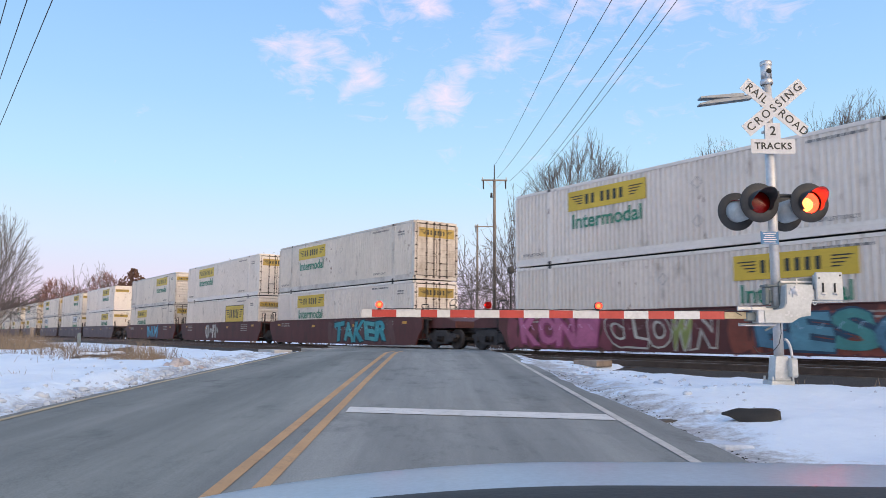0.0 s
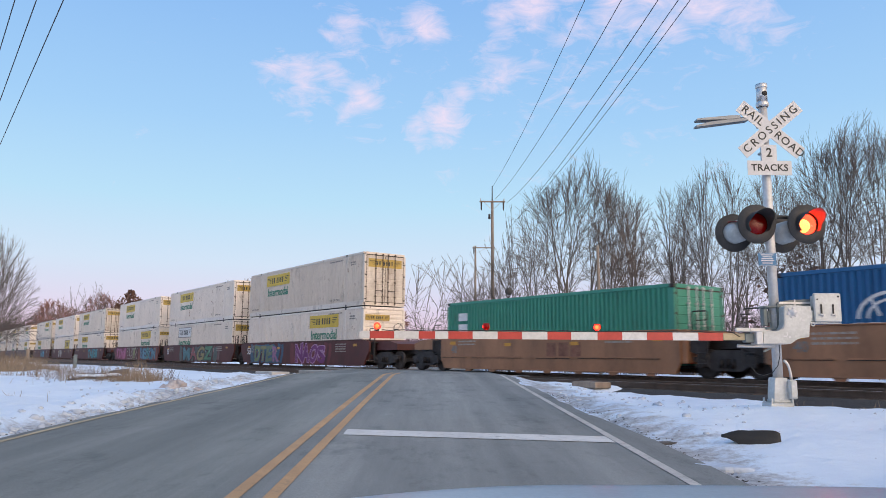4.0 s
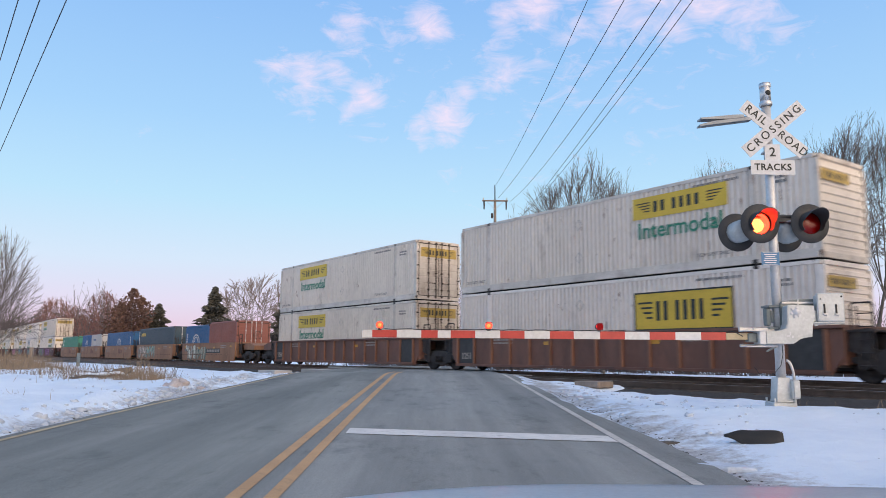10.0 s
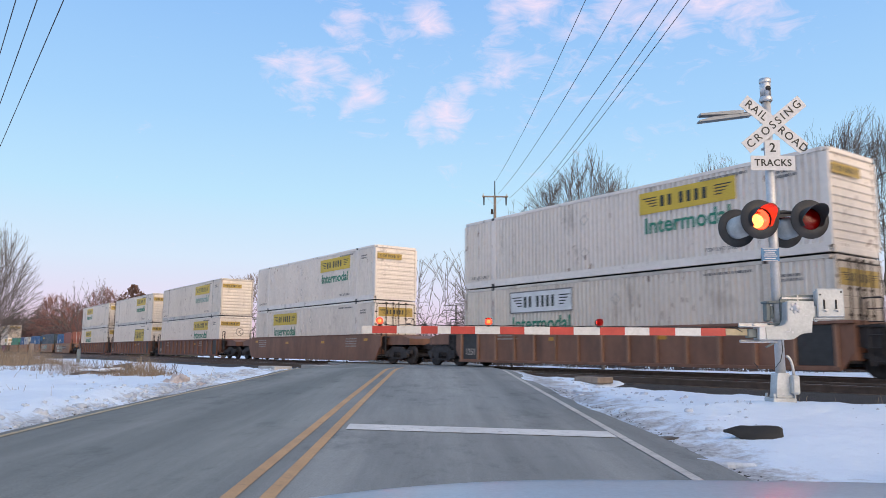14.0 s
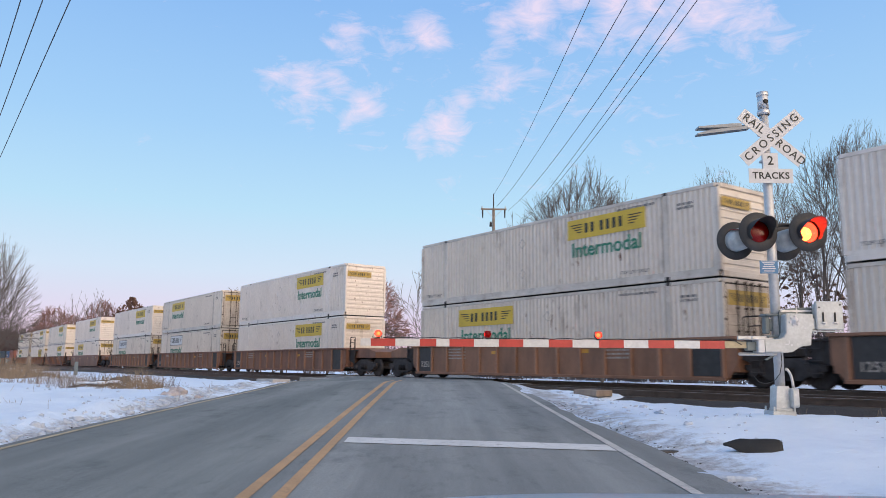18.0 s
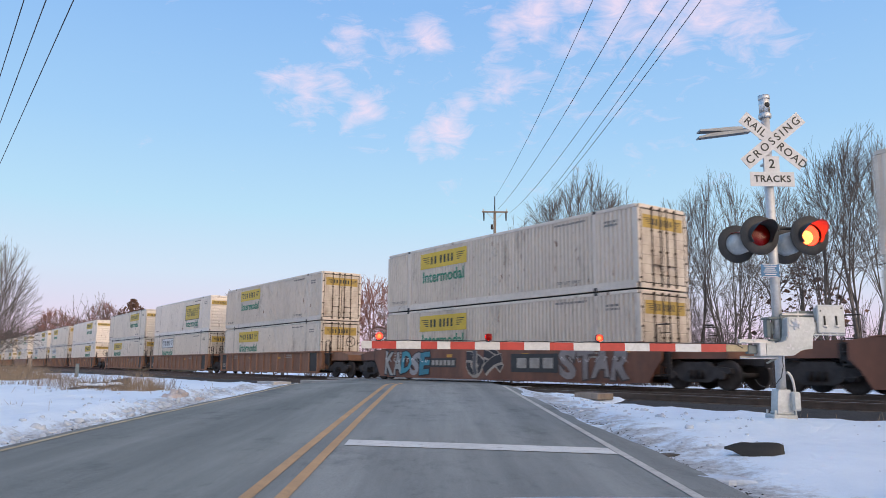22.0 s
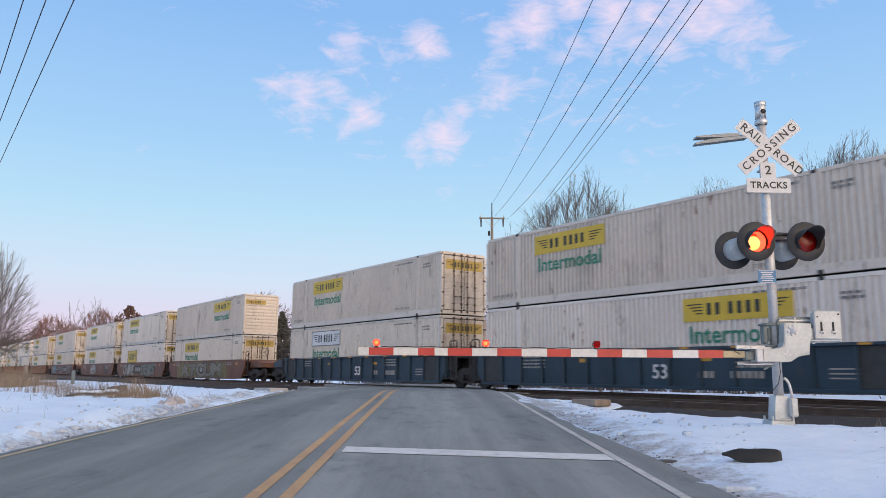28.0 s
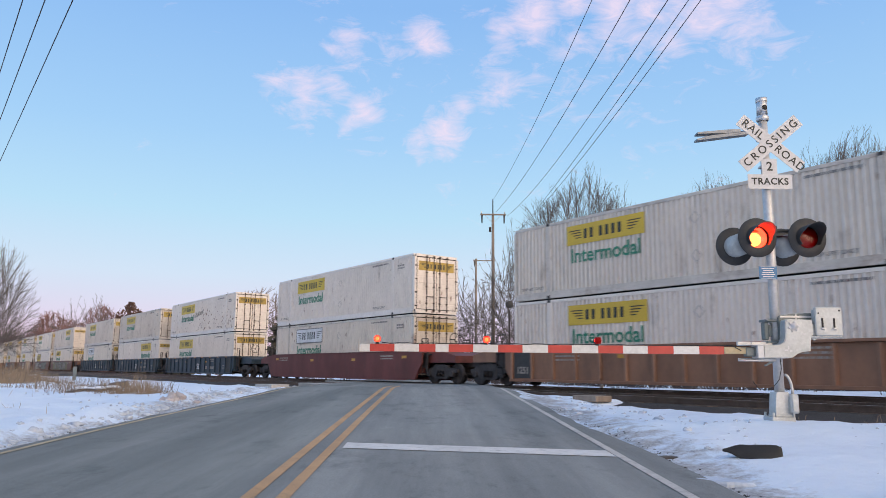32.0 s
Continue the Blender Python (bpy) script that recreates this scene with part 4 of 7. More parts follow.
def well_meshes(length, style, mat):
    """The meshes of one well: its sides, bulkheads and end platforms, with heights over the rail head."""
    def go():
        d = {}
        h = length / 2
        bm = bmesh.new()
        if style == "ribbed":
            prism(bm, [(-h - 0.1, 0.22), (h + 0.1, 0.22), (h + 0.45, 0.70), (h + 0.45, 1.40), (-h - 0.45, 1.40), (-h - 0.45, 0.70)], 1.34, 1.40)
        elif style == "plain":
            prism(bm, [(-h - 0.05, 0.13), (h + 0.05, 0.13), (h + 0.25, 0.5), (h + 0.25, 1.47), (-h - 0.25, 1.47), (-h - 0.25, 0.5)], 1.34, 1.43)
        else:
            prism(bm, [(-h - 0.35, 0.17), (h + 0.35, 0.17), (h + 0.62, 0.62), (h + 0.9, 0.92), (h + 0.9, 1.40), (h + 0.2, 1.47), (-h - 0.2, 1.47), (-h - 0.9, 1.40), (-h - 0.9, 0.92), (-h - 0.62, 0.62)], 1.34, 1.43)
        d["side"] = mesh_of(bm, "side_sill", mat)
        bm = bmesh.new()
        if style == "ribbed":
            box(bm, (-h - 0.5, 1.32, 1.403), (h + 0.5, 1.50, 1.49), 0, 0.01)
        else:
            box(bm, (-h - 0.2, 1.33, 1.473), (h + 0.2, 1.47, 1.51), 0, 0.008)
        d["chord"] = mesh_of(bm, "top_chord", mat)
        bm = bmesh.new()
        if style == "ribbed":
            box(bm, (-h - 0.1, 1.403, 0.20), (h + 0.1, 1.50, 0.30), 0, 0.01)
        else:
            box(bm, (-h + 0.4, 1.433, 0.13), (h - 0.4, 1.46, 0.17), 0, 0.004)
        d["rail"] = mesh_of(bm, "side_rail", mat)
        bm = bmesh.new()
        box(bm, (-0.045, 1.403, 0.303), (0.045, 1.485, 1.40), 0, 0.006)
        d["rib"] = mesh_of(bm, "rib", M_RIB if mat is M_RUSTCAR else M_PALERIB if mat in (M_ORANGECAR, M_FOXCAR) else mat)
        bm = bmesh.new()
        box(bm, (-0.12, -1.34, 0.45), (0.12, 1.34, 1.5), 0, 0.02)
        d["bulkhead"] = mesh_of(bm, "bulkhead", mat)
        bm = bmesh.new()
        prism(bm, [(0, 0.86), (0, 1.32), (1.22, 1.14), (1.22, 0.92)], -0.45, 0.45)
        box(bm, (0.0, -1.25, 1.30), (0.75, 1.25, 1.36), 0, 0.01)
        d["end"] = mesh_of(bm, "end_platform", M_DARK)
        bm = bmesh.new()
        sweep(bm, [(0.7, 0, 1.0), (0.7, 0, 2.0), (0.65, 0, 2.05), (0.2, 0, 2.05), (0.15, 0, 2.0), (0.15, 0, 1.3)], 0.024, 6)
        d["handrail"] = mesh_of(bm, "handrail", M_DARK)
        bm = bmesh.new()
        for i in range(int(length)):
            x = -h + 0.5 + i
            if x < h - 0.2:
                box(bm, (x - 0.06, -1.34, 0.28), (x + 0.06, 1.34, 0.40), 0)
        for y in (-1.0, 1.0):
            box(bm, (-h + 1.0, y - 0.25, 0.36), (h - 1.0, y + 0.25, 0.43), 0)
        d["floor"] = mesh_of(bm, "underframe", M_DARK)
        return d
    return shared(("well", length, style, mat.name), go)


def brake_wheel_mesh():
    def go():
        bm = bmesh.new()
        r = bmesh.ops.create_circle(bm, segments=16, radius=0.28)
        vs = [v.co.copy() for v in r["verts"]]
        bmesh.ops.delete(bm, geom=r["verts"], context="VERTS")
        for a, b in zip(vs, vs[1:] + vs[:1]):
            tube(bm, (0, a.x, a.y), (0, b.x, b.y), 0.018, sides=5)
        for k in range(3):
            t = radians(120 * k)
            tube(bm, (0, 0, 0), (0, math.cos(t) * 0.28, math.sin(t) * 0.28), 0.014, sides=5)
        tube(bm, (0, 0, 0), (0.3, 0, 0), 0.03, sides=6)
        return mesh_of(bm, "brake_wheel", M_DARK)
    return shared("brake_wheel", go)


def stroke(bm, pts, width, y, mat):
    """A flat painted line through points in x and z."""
    left, right = [], []
    for i, p in enumerate(pts):
        a, b = pts[max(0, i - 1)], pts[min(len(pts) - 1, i + 1)]
        d = Vector((b[0] - a[0], b[1] - a[1]))
        d = d.normalized() if d.length > 1e-6 else Vector((1, 0))
        nrm = Vector((-d.y, d.x)) * width / 2
        left.append(bm.verts.new((p[0] + nrm.x, y, p[1] + nrm.y)))
        right.append(bm.verts.new((p[0] - nrm.x, y, p[1] - nrm.y)))
    for i in range(len(pts) - 1):
        f = bm.faces.new((left[i], left[i + 1], right[i + 1], right[i]))
        f.material_index = mat


PAINTS = {}


def paint(rgb):
    key = tuple(rgb)
    if key not in PAINTS:
        PAINTS[key] = material("spray_paint", rgb, 0.55, 0.0, 0.25, 2, 12, 0.0, (1, 1, 1), (0.09, 0.05, 0.035), 0.2, 4)
    return PAINTS[key]


def graffiti(parent, x_left, x_right, z0, z1, fill, line, seed, y=1.436):
    """Sprayed shapes: fat bent wedges on a darker shadow, with thin highlights. x runs from the leading end backwards."""
    rnd = random.Random(seed)
    bm = bmesh.new()
    n = max(2, round((x_left - x_right) / 1.05))
    w = (x_left - x_right) / n
    tall = z1 - z0
    step = 0
    for i in range(n):
        cx = x_left - (i + 0.5) * w
        lean = rnd.uniform(-0.16, 0.16)
        for k in range(rnd.choice((3, 3, 4))):
            kind = rnd.random()
            if kind < 0.45:
                q = rnd.uniform(-0.38, 0.38) * w
                pts = [(cx + q + lean * u + 0.05 * math.sin(5 * u + i), z0 + tall * (0.10 + 0.80 * u)) for u in (0, 0.2, 0.4, 0.6, 0.8, 1)]
            elif kind < 0.75:
                a, b = rnd.uniform(0.15, 0.5), rnd.uniform(0.5, 0.88)
                pts = [(cx + w * (u - 0.5) * 0.95, z0 + tall * (a + (b - a) * (u if k % 2 else 1 - u) + 0.10 * math.sin(3.1 * u))) for u in (0, 0.25, 0.5, 0.75, 1)]
            else:
                ph, sweep = rnd.uniform(0, 6.28), rnd.choice((-1, 1)) * rnd.uniform(1.6, 3.4)
                pts = [(cx + math.cos(ph + sweep * u) * w * 0.36, z0 + tall * (0.5 + 0.34 * math.sin(ph + sweep * u))) for u in (m / 7 for m in range(8))]
            pts = [(px, min(z1 - 0.06, max(z0 + 0.06, pz))) for px, pz in pts]
            wide = tall * rnd.uniform(0.17, 0.28)
            yy = y + 0.0005 * step
            step += 1
            stroke(bm, [(px - 0.03, pz - 0.03) for px, pz in pts], wide * 1.45, yy, 1)
            stroke(bm, pts, wide, yy + 0.0003, 0 if rnd.random() < 0.75 else 2)
            if rnd.random() < 0.4:
                stroke(bm, [(px + 0.03, pz + wide * 0.25) for px, pz in pts[1:-1]], 0.03, yy + 0.0006, 2)
    for f in bm.faces:
        f.normal_update()
        if f.normal.y < 0:
            f.normal_flip()
    light = tuple(min(0.8, q * 1.6 + 0.06) for q in fill)
    return child("graffiti", mesh_of(bm, "graffiti", paint(fill), paint(line), paint(light)), parent, None, "sprayed graffiti")


def well_car(c, length, style, mat, label, first, last, number=None, seed=0):
    """One well of the train; c is where the leading end of its load is at 0 s."""
    mid = c - length / 2
    top = thing("well_car", label, "freight car", on_track(mid, FAR_TRACK, RAIL), "well cars of the train")
    MOVING.append((top, mid, RAIL))
    d = well_meshes(length, style, mat)
    h = length / 2
    child("side_sill", d["side"], top)
    child("side_sill", d["side"], top, pose(0, 0, 0, 0, 0, 180))
    for turn in (0, 180):
        child("top_chord", d["chord"], top, pose(0, 0, 0, 0, 0, turn))
        child("side_rail", d["rail"], top, pose(0, 0, 0, 0, 0, turn))
        k = round(length / 1.15)
        for i in range(k + 1 if style == "ribbed" else 0):
            x = -h + i * length / k
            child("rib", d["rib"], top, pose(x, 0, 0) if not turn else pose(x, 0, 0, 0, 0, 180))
    if style == "plain":
        # pressed ledges, floor tabs and a faded mark along the side
        for i, x in enumerate((5.4, 3.3, 1.9, -0.7, -2.9, -4.7)):
            child("ledge", shared("ledge", ledge_mesh), top, pose(x * h / 6.1, 1.43, 0.60))
        for x in (-5.2, -3.6, -2.0, -0.4, 1.2, 2.8, 4.4):
            child("floor_tab", shared("floor_tab", tab_mesh), top, pose(x, 1.40, 0.13))
    child("underframe", d["floor"], top)
    for sx in (-1, 1):
        child("bulkhead", d["bulkhead"], top, pose(sx * (h + 0.32), 0, 0))
        for sy in (-1, 1):
            child("ladder", shared("ladder", ladder_mesh), top, pose(sx * (h + 0.95), sy * 1.28, 0), "dark corner ladder")
            child("end_plate", shared("end_plate", end_plate_mesh), top, pose(sx * (h + 0.72), sy * 1.16, 0))
        child("end_platform", d["end"], top, pose(sx * (h + 0.42), 0, 0, 0, 0, 0 if sx > 0 else 180))
        for sy in (-1.22, 1.22):
            child("handrail", d["handrail"], top, pose(sx * (h + 0.42), sy, 0, 0, 0, 0 if sx > 0 else 180), "dark bent handrail")
    add_bogie(top, -h - (1.92 if last else 1.66))
    if first:
        add_bogie(top, h + 1.92)
    for sx, at_end in ((1, first), (-1, last)):
        if at_end:
            bm = bmesh.new()
            box(bm, (0, -0.12, 0.75), (1.65, 0.12, 0.98), 0, 0.02)
            box(bm, (1.55, -0.2, 0.7), (1.98, 0.2, 1.02), 0, 0.04)
            part("coupler", bm, M_DARK, top, "", pose(sx * (h + 1.7), 0, 0, 0, 0, 0 if sx > 0 else 180))
            bm = bmesh.new()
            prism(bm, [(0, 0.95), (0, 1.42), (1.3, 1.42), (2.1, 1.25), (2.1, 0.95)], -1.05, 1.05)
            part("end_deck", bm, mat, top, "", pose(sx * (h + 0.9), 0, 0, 0, 0, 0 if sx > 0 else 180))
            if sx < 0:
                child("brake_wheel", brake_wheel_mesh(), top, pose(-h - 2.2, 0.5, 2.0))
    rnd = random.Random(seed)
    # stencilled data and yellow reflectors along the side
    y = 1.436 if style != "ribbed" else 1.404
    for xx in ((h - 1.6, -h + 2.2) if style != "ribbed" else (h - 3.0, -h + 4.1)):
        child("stencilling", shared(("wm", seed % 4), lambda: marks_white(seed % 4)), top, Matrix.Translation((xx, y, 1.25)) @ FACE)
    for i in range(4):
        x = h - 0.6 - i * (length - 1.2) / 3
        child("reflector", shared("reflector", reflector_mesh), top, pose(x, y, 1.22 if i in (0, 3) else 1.12), "yellow reflector")
    if style == "ribbed":
        for x in (-h + 0.6, h - 0.6):
            child("data_panel", shared("data_panel", data_panel_mesh), top, pose(x, 1.404, 0), "black data panel")
    if mat is M_NAVY:
        for xa, xb, za, zb in ((-2.2, -2.8, 0.56, 0.76), (-3.3, -4.4, 0.56, 0.76), (-6.2, -7.4, 0.80, 0.84), (-6.2, -7.4, 0.68, 0.72), (-6.2, -7.4, 0.56, 0.60)):
            bm = bmesh.new()
            k = max(1, round((xa - xb) / 0.2)) if zb - za > 0.1 else 1
            for i in range(k):
                x1 = xa - i * (xa - xb) / k
                box(bm, (x1 - 0.72 * (xa - xb) / k, 1.404, za), (x1, 1.409, zb), 0)
            part("stencil_bar", bm, M_FADEDWHITE, top, "pale stencilled bars")
        for i in range(9):
            child("reflector", shared("small_reflector", lambda: reflector_mesh(0.16, 0.03)), top, pose(h - 0.9 - i * (length - 1.8) / 8, 1.501, 1.446), "amber reflector on the top chord")
        for xa, xb in ((6.5, 4.3), (2.2, 1.5)):
            bm = bmesh.new()
            box(bm, (xb, 1.501, 1.425), (xa, 1.504, 1.462), 0)
            part("stencil_bar", bm, M_FADEDWHITE, top)
    if number:
        me = shared(("num", number), lambda: letters(number, {"53": 0.62, "1251": 0.36, "40": 0.42}[number], M_GREY_MARK if number == "40" else M_FADEDWHITE if number == "1251" else M_DECALWHITE, bold=0.008))
        at = {"53": h - (8.93 if mat is M_NAVY else 0.6), "1251": h - 0.6, "40": h - 0.7}[number]
        child("lettering", me, top, Matrix.Translation((at, 1.44 if style != "ribbed" else 1.489 if mat is M_NAVY else 1.416, {"1251": 0.62, "53": 0.72, "40": 1.0}[number] if style == "ribbed" else 0.92)) @ FACE, "white number")
    return top


def ledge_mesh():
    bm = bmesh.new()
    prism(bm, [(-0.9, 0.0), (0.9, 0.0), (0.84, 0.05), (-0.84, 0.05)], 0.0, 0.035)
    # dark strip under the lip: the ledge's thin shadow, put in as colour
    box(bm, (-0.88, 0.0, -0.022), (0.88, 0.012, -0.002), 1)
    return mesh_of(bm, "ledge", M_TAN, M_DARK)


def tab_mesh():
    bm = bmesh.new()
    prism(bm, [(-0.14, -0.09), (0.14, -0.09), (0.2, 0.0), (-0.2, 0.0)], 0.0, 0.04)
    return mesh_of(bm, "floor_tab", M_TAN)


def ladder_mesh():
    bm = bmesh.new()
    for x in (-0.2, 0.2):
        tube(bm, (x, 0, 0.35), (x, 0, 1.95), 0.02, sides=6)
    for i in range(5):
        tube(bm, (-0.2, 0, 0.45 + 0.33 * i), (0.2, 0, 0.45 + 0.33 * i), 0.016, sides=6)
    return mesh_of(bm, "ladder", M_DARK)


def end_plate_mesh():
    bm = bmesh.new()
    prism(bm, [(-0.30, 0.62), (0.55, 0.92), (0.55, 1.34), (-0.30, 1.40)], -0.03, 0.03)
    return mesh_of(bm, "end_plate", M_DARK)


def data_panel_mesh():
    bm = bmesh.new()
    box(bm, (-0.5, 0, 0.33), (0.5, 0.008, 1.39), 0)
    return mesh_of(bm, "data_panel", M_LAMPBLACK)


def reflector_mesh(w=0.2, tall=0.065):
    bm = bmesh.new()
    box(bm, (-w, 0, -tall), (w, 0.004, tall), 0)
    return mesh_of(bm, "reflector", M_REFL)


M_FADEDRED = material("faded_dull_red", (0.21, 0.085, 0.055), 0.65, 0.0, 0.3, 3, 20, 0.0, (1, 1, 1), (0.33, 0.18, 0.11), 0.6, 7)
M_REFL = material("amber_reflector", (0.62, 0.30, 0.03), 0.4, 0.0, 0.15, 3, 20, 0.0)
M_FADEDWHITE = material("faded_stencil_white", (0.42, 0.38, 0.34), 0.6, 0.0, 0.3, 3, 20, 0.0, (1, 1, 1), (0.14, 0.08, 0.05), 0.4, 6)


def marks_white(seed):
    rnd = random.Random(seed + 40)
    bm = bmesh.new()
    for r in range(seed % 3 + 2):
        x = -0.6
        while x < 0.6:
            k = rnd.uniform(0.06, 0.25)
            box(bm, (x, -r * 0.13, 0), (min(x + k, 0.6), -r * 0.13 + 0.06, 0.004), 0)
            x += k + 0.05
    return mesh_of(bm, "stencilling", M_FADEDWHITE)


M_MAROON = material("maroon_car_paint", (0.115, 0.035, 0.032), 0.6, 0.1, 0.3, 1.0, 20, 0.1, (1, 1, 0.5), (0.05, 0.03, 0.025), 0.35, 1.5)
M_TAN = material("tan_car_paint", (0.37, 0.185, 0.10), 0.6, 0.1, 0.25, 1.0, 20, 0.1, (1, 1, 0.35), (0.16, 0.085, 0.05), 0.45, 1.3)
M_RUSTCAR = material("rust_brown_car_paint", (0.195, 0.092, 0.065), 0.6, 0.1, 0.3, 1.0, 20, 0.1, (1, 1, 0.35), (0.085, 0.06, 0.055), 0.55, 1.5)
# rib tones, lighter than the sides that carry them
M_PALERIB = material("pale_orange_rib", (0.36, 0.20, 0.13), 0.6, 0.1, 0.3, 1.0, 20, 0.1, (1, 1, 0.4), (0.15, 0.09, 0.065), 0.35, 1.8)
M_RIB = material("lighter_rust_brown_rib", (0.30, 0.14, 0.085), 0.6, 0.1, 0.3, 1.0, 20, 0.1, (1, 1, 0.4), (0.12, 0.065, 0.045), 0.3, 1.8)
M_FOXCAR = material("orange_brown_car_paint", (0.265, 0.130, 0.083), 0.6, 0.1, 0.3, 1.0, 20, 0.1, (1, 1, 0.35), (0.11, 0.07, 0.055), 0.45, 1.5)
M_ORANGECAR = material("faded_orange_car_paint", (0.305, 0.155, 0.093), 0.6, 0.1, 0.25, 1.0, 20, 0.1, (1, 1, 0.35), (0.14, 0.085, 0.06), 0.5, 1.5)
M_BROWNCAR = material("red_brown_car_paint", (0.23, 0.10, 0.063), 0.6, 0.1, 0.3, 1.0, 20, 0.1, (1, 1, 0.35), (0.075, 0.055, 0.05), 0.55, 1.3)
M_DEEPRED = material("dark_red_car_paint", (0.17, 0.048, 0.042), 0.6, 0.1, 0.3, 1.0, 20, 0.1, (1, 1, 0.4), (0.09, 0.04, 0.035), 0.3, 1.6)
M_NAVY = material("navy_car_paint", (0.024, 0.052, 0.080), 0.5, 0.1, 0.3, 1.0, 20, 0.1, (1, 1, 0.5), (0.05, 0.05, 0.06), 0.3, 1.8)
M_GREYCAR = material("grey_maroon_car_paint", (0.13, 0.095, 0.105), 0.6, 0.1, 0.3, 1.0, 20, 0.1, (1, 1, 0.5), (0.08, 0.06, 0.06), 0.35, 1.5)
M_BLUEBOX = material("blue_container_paint", (0.012, 0.115, 0.29), 0.5, 0.0, 0.12, 0.6, 14, 0.05, (1, 1, 0.3), (0.05, 0.07, 0.14), 0.15, 1.6)
M_TEALBOX = material("dark_teal_container_paint", (0.036, 0.078, 0.115), 0.5, 0.0, 0.14, 0.6, 14, 0.05, (1, 1, 0.3), (0.06, 0.07, 0.08), 0.2, 1.6)
M_GREENBOX = material("green_container_paint", (0.045, 0.275, 0.20), 0.5, 0.0, 0.12, 0.6, 14, 0.05, (1, 1, 0.3), (0.05, 0.12, 0.09), 0.15, 1.6)
M_BROWNBOX = material("brown_container_paint", (0.30, 0.105, 0.082), 0.5, 0.0, 0.14, 0.6, 14, 0.05, (1, 1, 0.3), (0.13, 0.06, 0.045), 0.2, 1.6)
M_GREYBOX = material("pale_grey_container_paint", (0.50, 0.50, 0.50), 0.5, 0.0, 0.14, 0.6, 14, 0.05, (1, 1, 0.3), (0.3, 0.2, 0.15), 0.2, 1.6)

Z_LOW = RAIL + 0.385
Z_HIGH = Z_LOW + 2.93
CARS = dict(m=("maroon steel well car with graffiti along its side", "smooth", M_MAROON), g=("grubby grey-maroon steel well car", "smooth", M_GREYCAR), r=("rust-brown steel well car with ribbed sides", "ribbed", M_RUSTCAR),
            o=("faded orange steel well car with ribbed sides", "ribbed", M_ORANGECAR), b=("red-brown steel well car with graffiti", "smooth", M_BROWNCAR), n=("navy blue steel well car with ribbed sides and white numbers", "ribbed", M_NAVY), w=("plain orange-brown steel well car", "smooth", M_FOXCAR), q=("orange-brown steel well car with ribbed sides", "ribbed", M_FOXCAR), d=("plain dark red steel well car", "smooth", M_DEEPRED))
# leading end of the load at 0 s, car, place in its car (f first, m middle, l last, s single), upper and lower box
# box: doors (d) or nose (n) trailing, then logo style: y yellow, f framed, w white, x faded; capital: cleaner box
TRAIN = [
    (279.6, "g", "m", "dy", "dy"), (260.0, "g", "l", "dy", "dy"),
    (236.3, "g", "f", "ny", "dy"), (216.6, "g", "m", "dy", "dw"), (196.9, "g", "l", "ny", "dy"),
    (173.2, "g", "f", "dy", "dy"), (149.4, "g", "m", "dy", "dw"), (129.8, "g", "l", "ny", "nw"),
    (110.3, "g", "f", "Ny", "Ny"), (85.8, "m", "f", "ny", "dy"), (65.95, "m", "m", "Dy", "Nf"), (46.4, "m", "l", "dy", "Dy"),
    (22.87, "m", "f", "Dy", "Ny"), (3.42, "m", "m", "Dy", "Dw"), (-15.96, "m", "l", "ty", "Ny"),
    (-121.33, "r", "f", "dy", "dy"), (-141.04, "r", "m", "ny", "Nf"), (-160.83, "r", "l", "nx", "Ny"),
    (-184.45, "w", "s", "Ny", "Dy"), (-208.35, "q", "f", "Ny", "dw"), (-228.2, "q", "m", "dy", "dw"), (-248.16, "q", "l", "Ny", "Ny"),
    (-271.86, "o", "f", "ny", "dy"), (-291.61, "o", "m", "Nf", "dw"), (-311.49, "o", "l", "ty", "dy"), (-335.07, "b", "s", "ty", "ty"),
    (-358.86, "b", "f", "dy", "dy"), (-378.79, "b", "m", "dy", "Df"), (-398.32, "b", "l", "Ty", "dy"),
    (-422.57, "n", "f", "ty", "dw"), (-441.97, "n", "m", "ty", "Ny"), (-461.63, "n", "l", "Dy", "Dy"),
    (-485.51, "d", "s", "Dy", "dw"), (-508.93, "o", "f", "dy", "Dy"), (-528.6, "o", "m", "dy", "dy"), (-548.3, "o", "l", "ny", "dy"),
]
STYLES = dict(y="yellow", f="framed", w="white", x="faded")
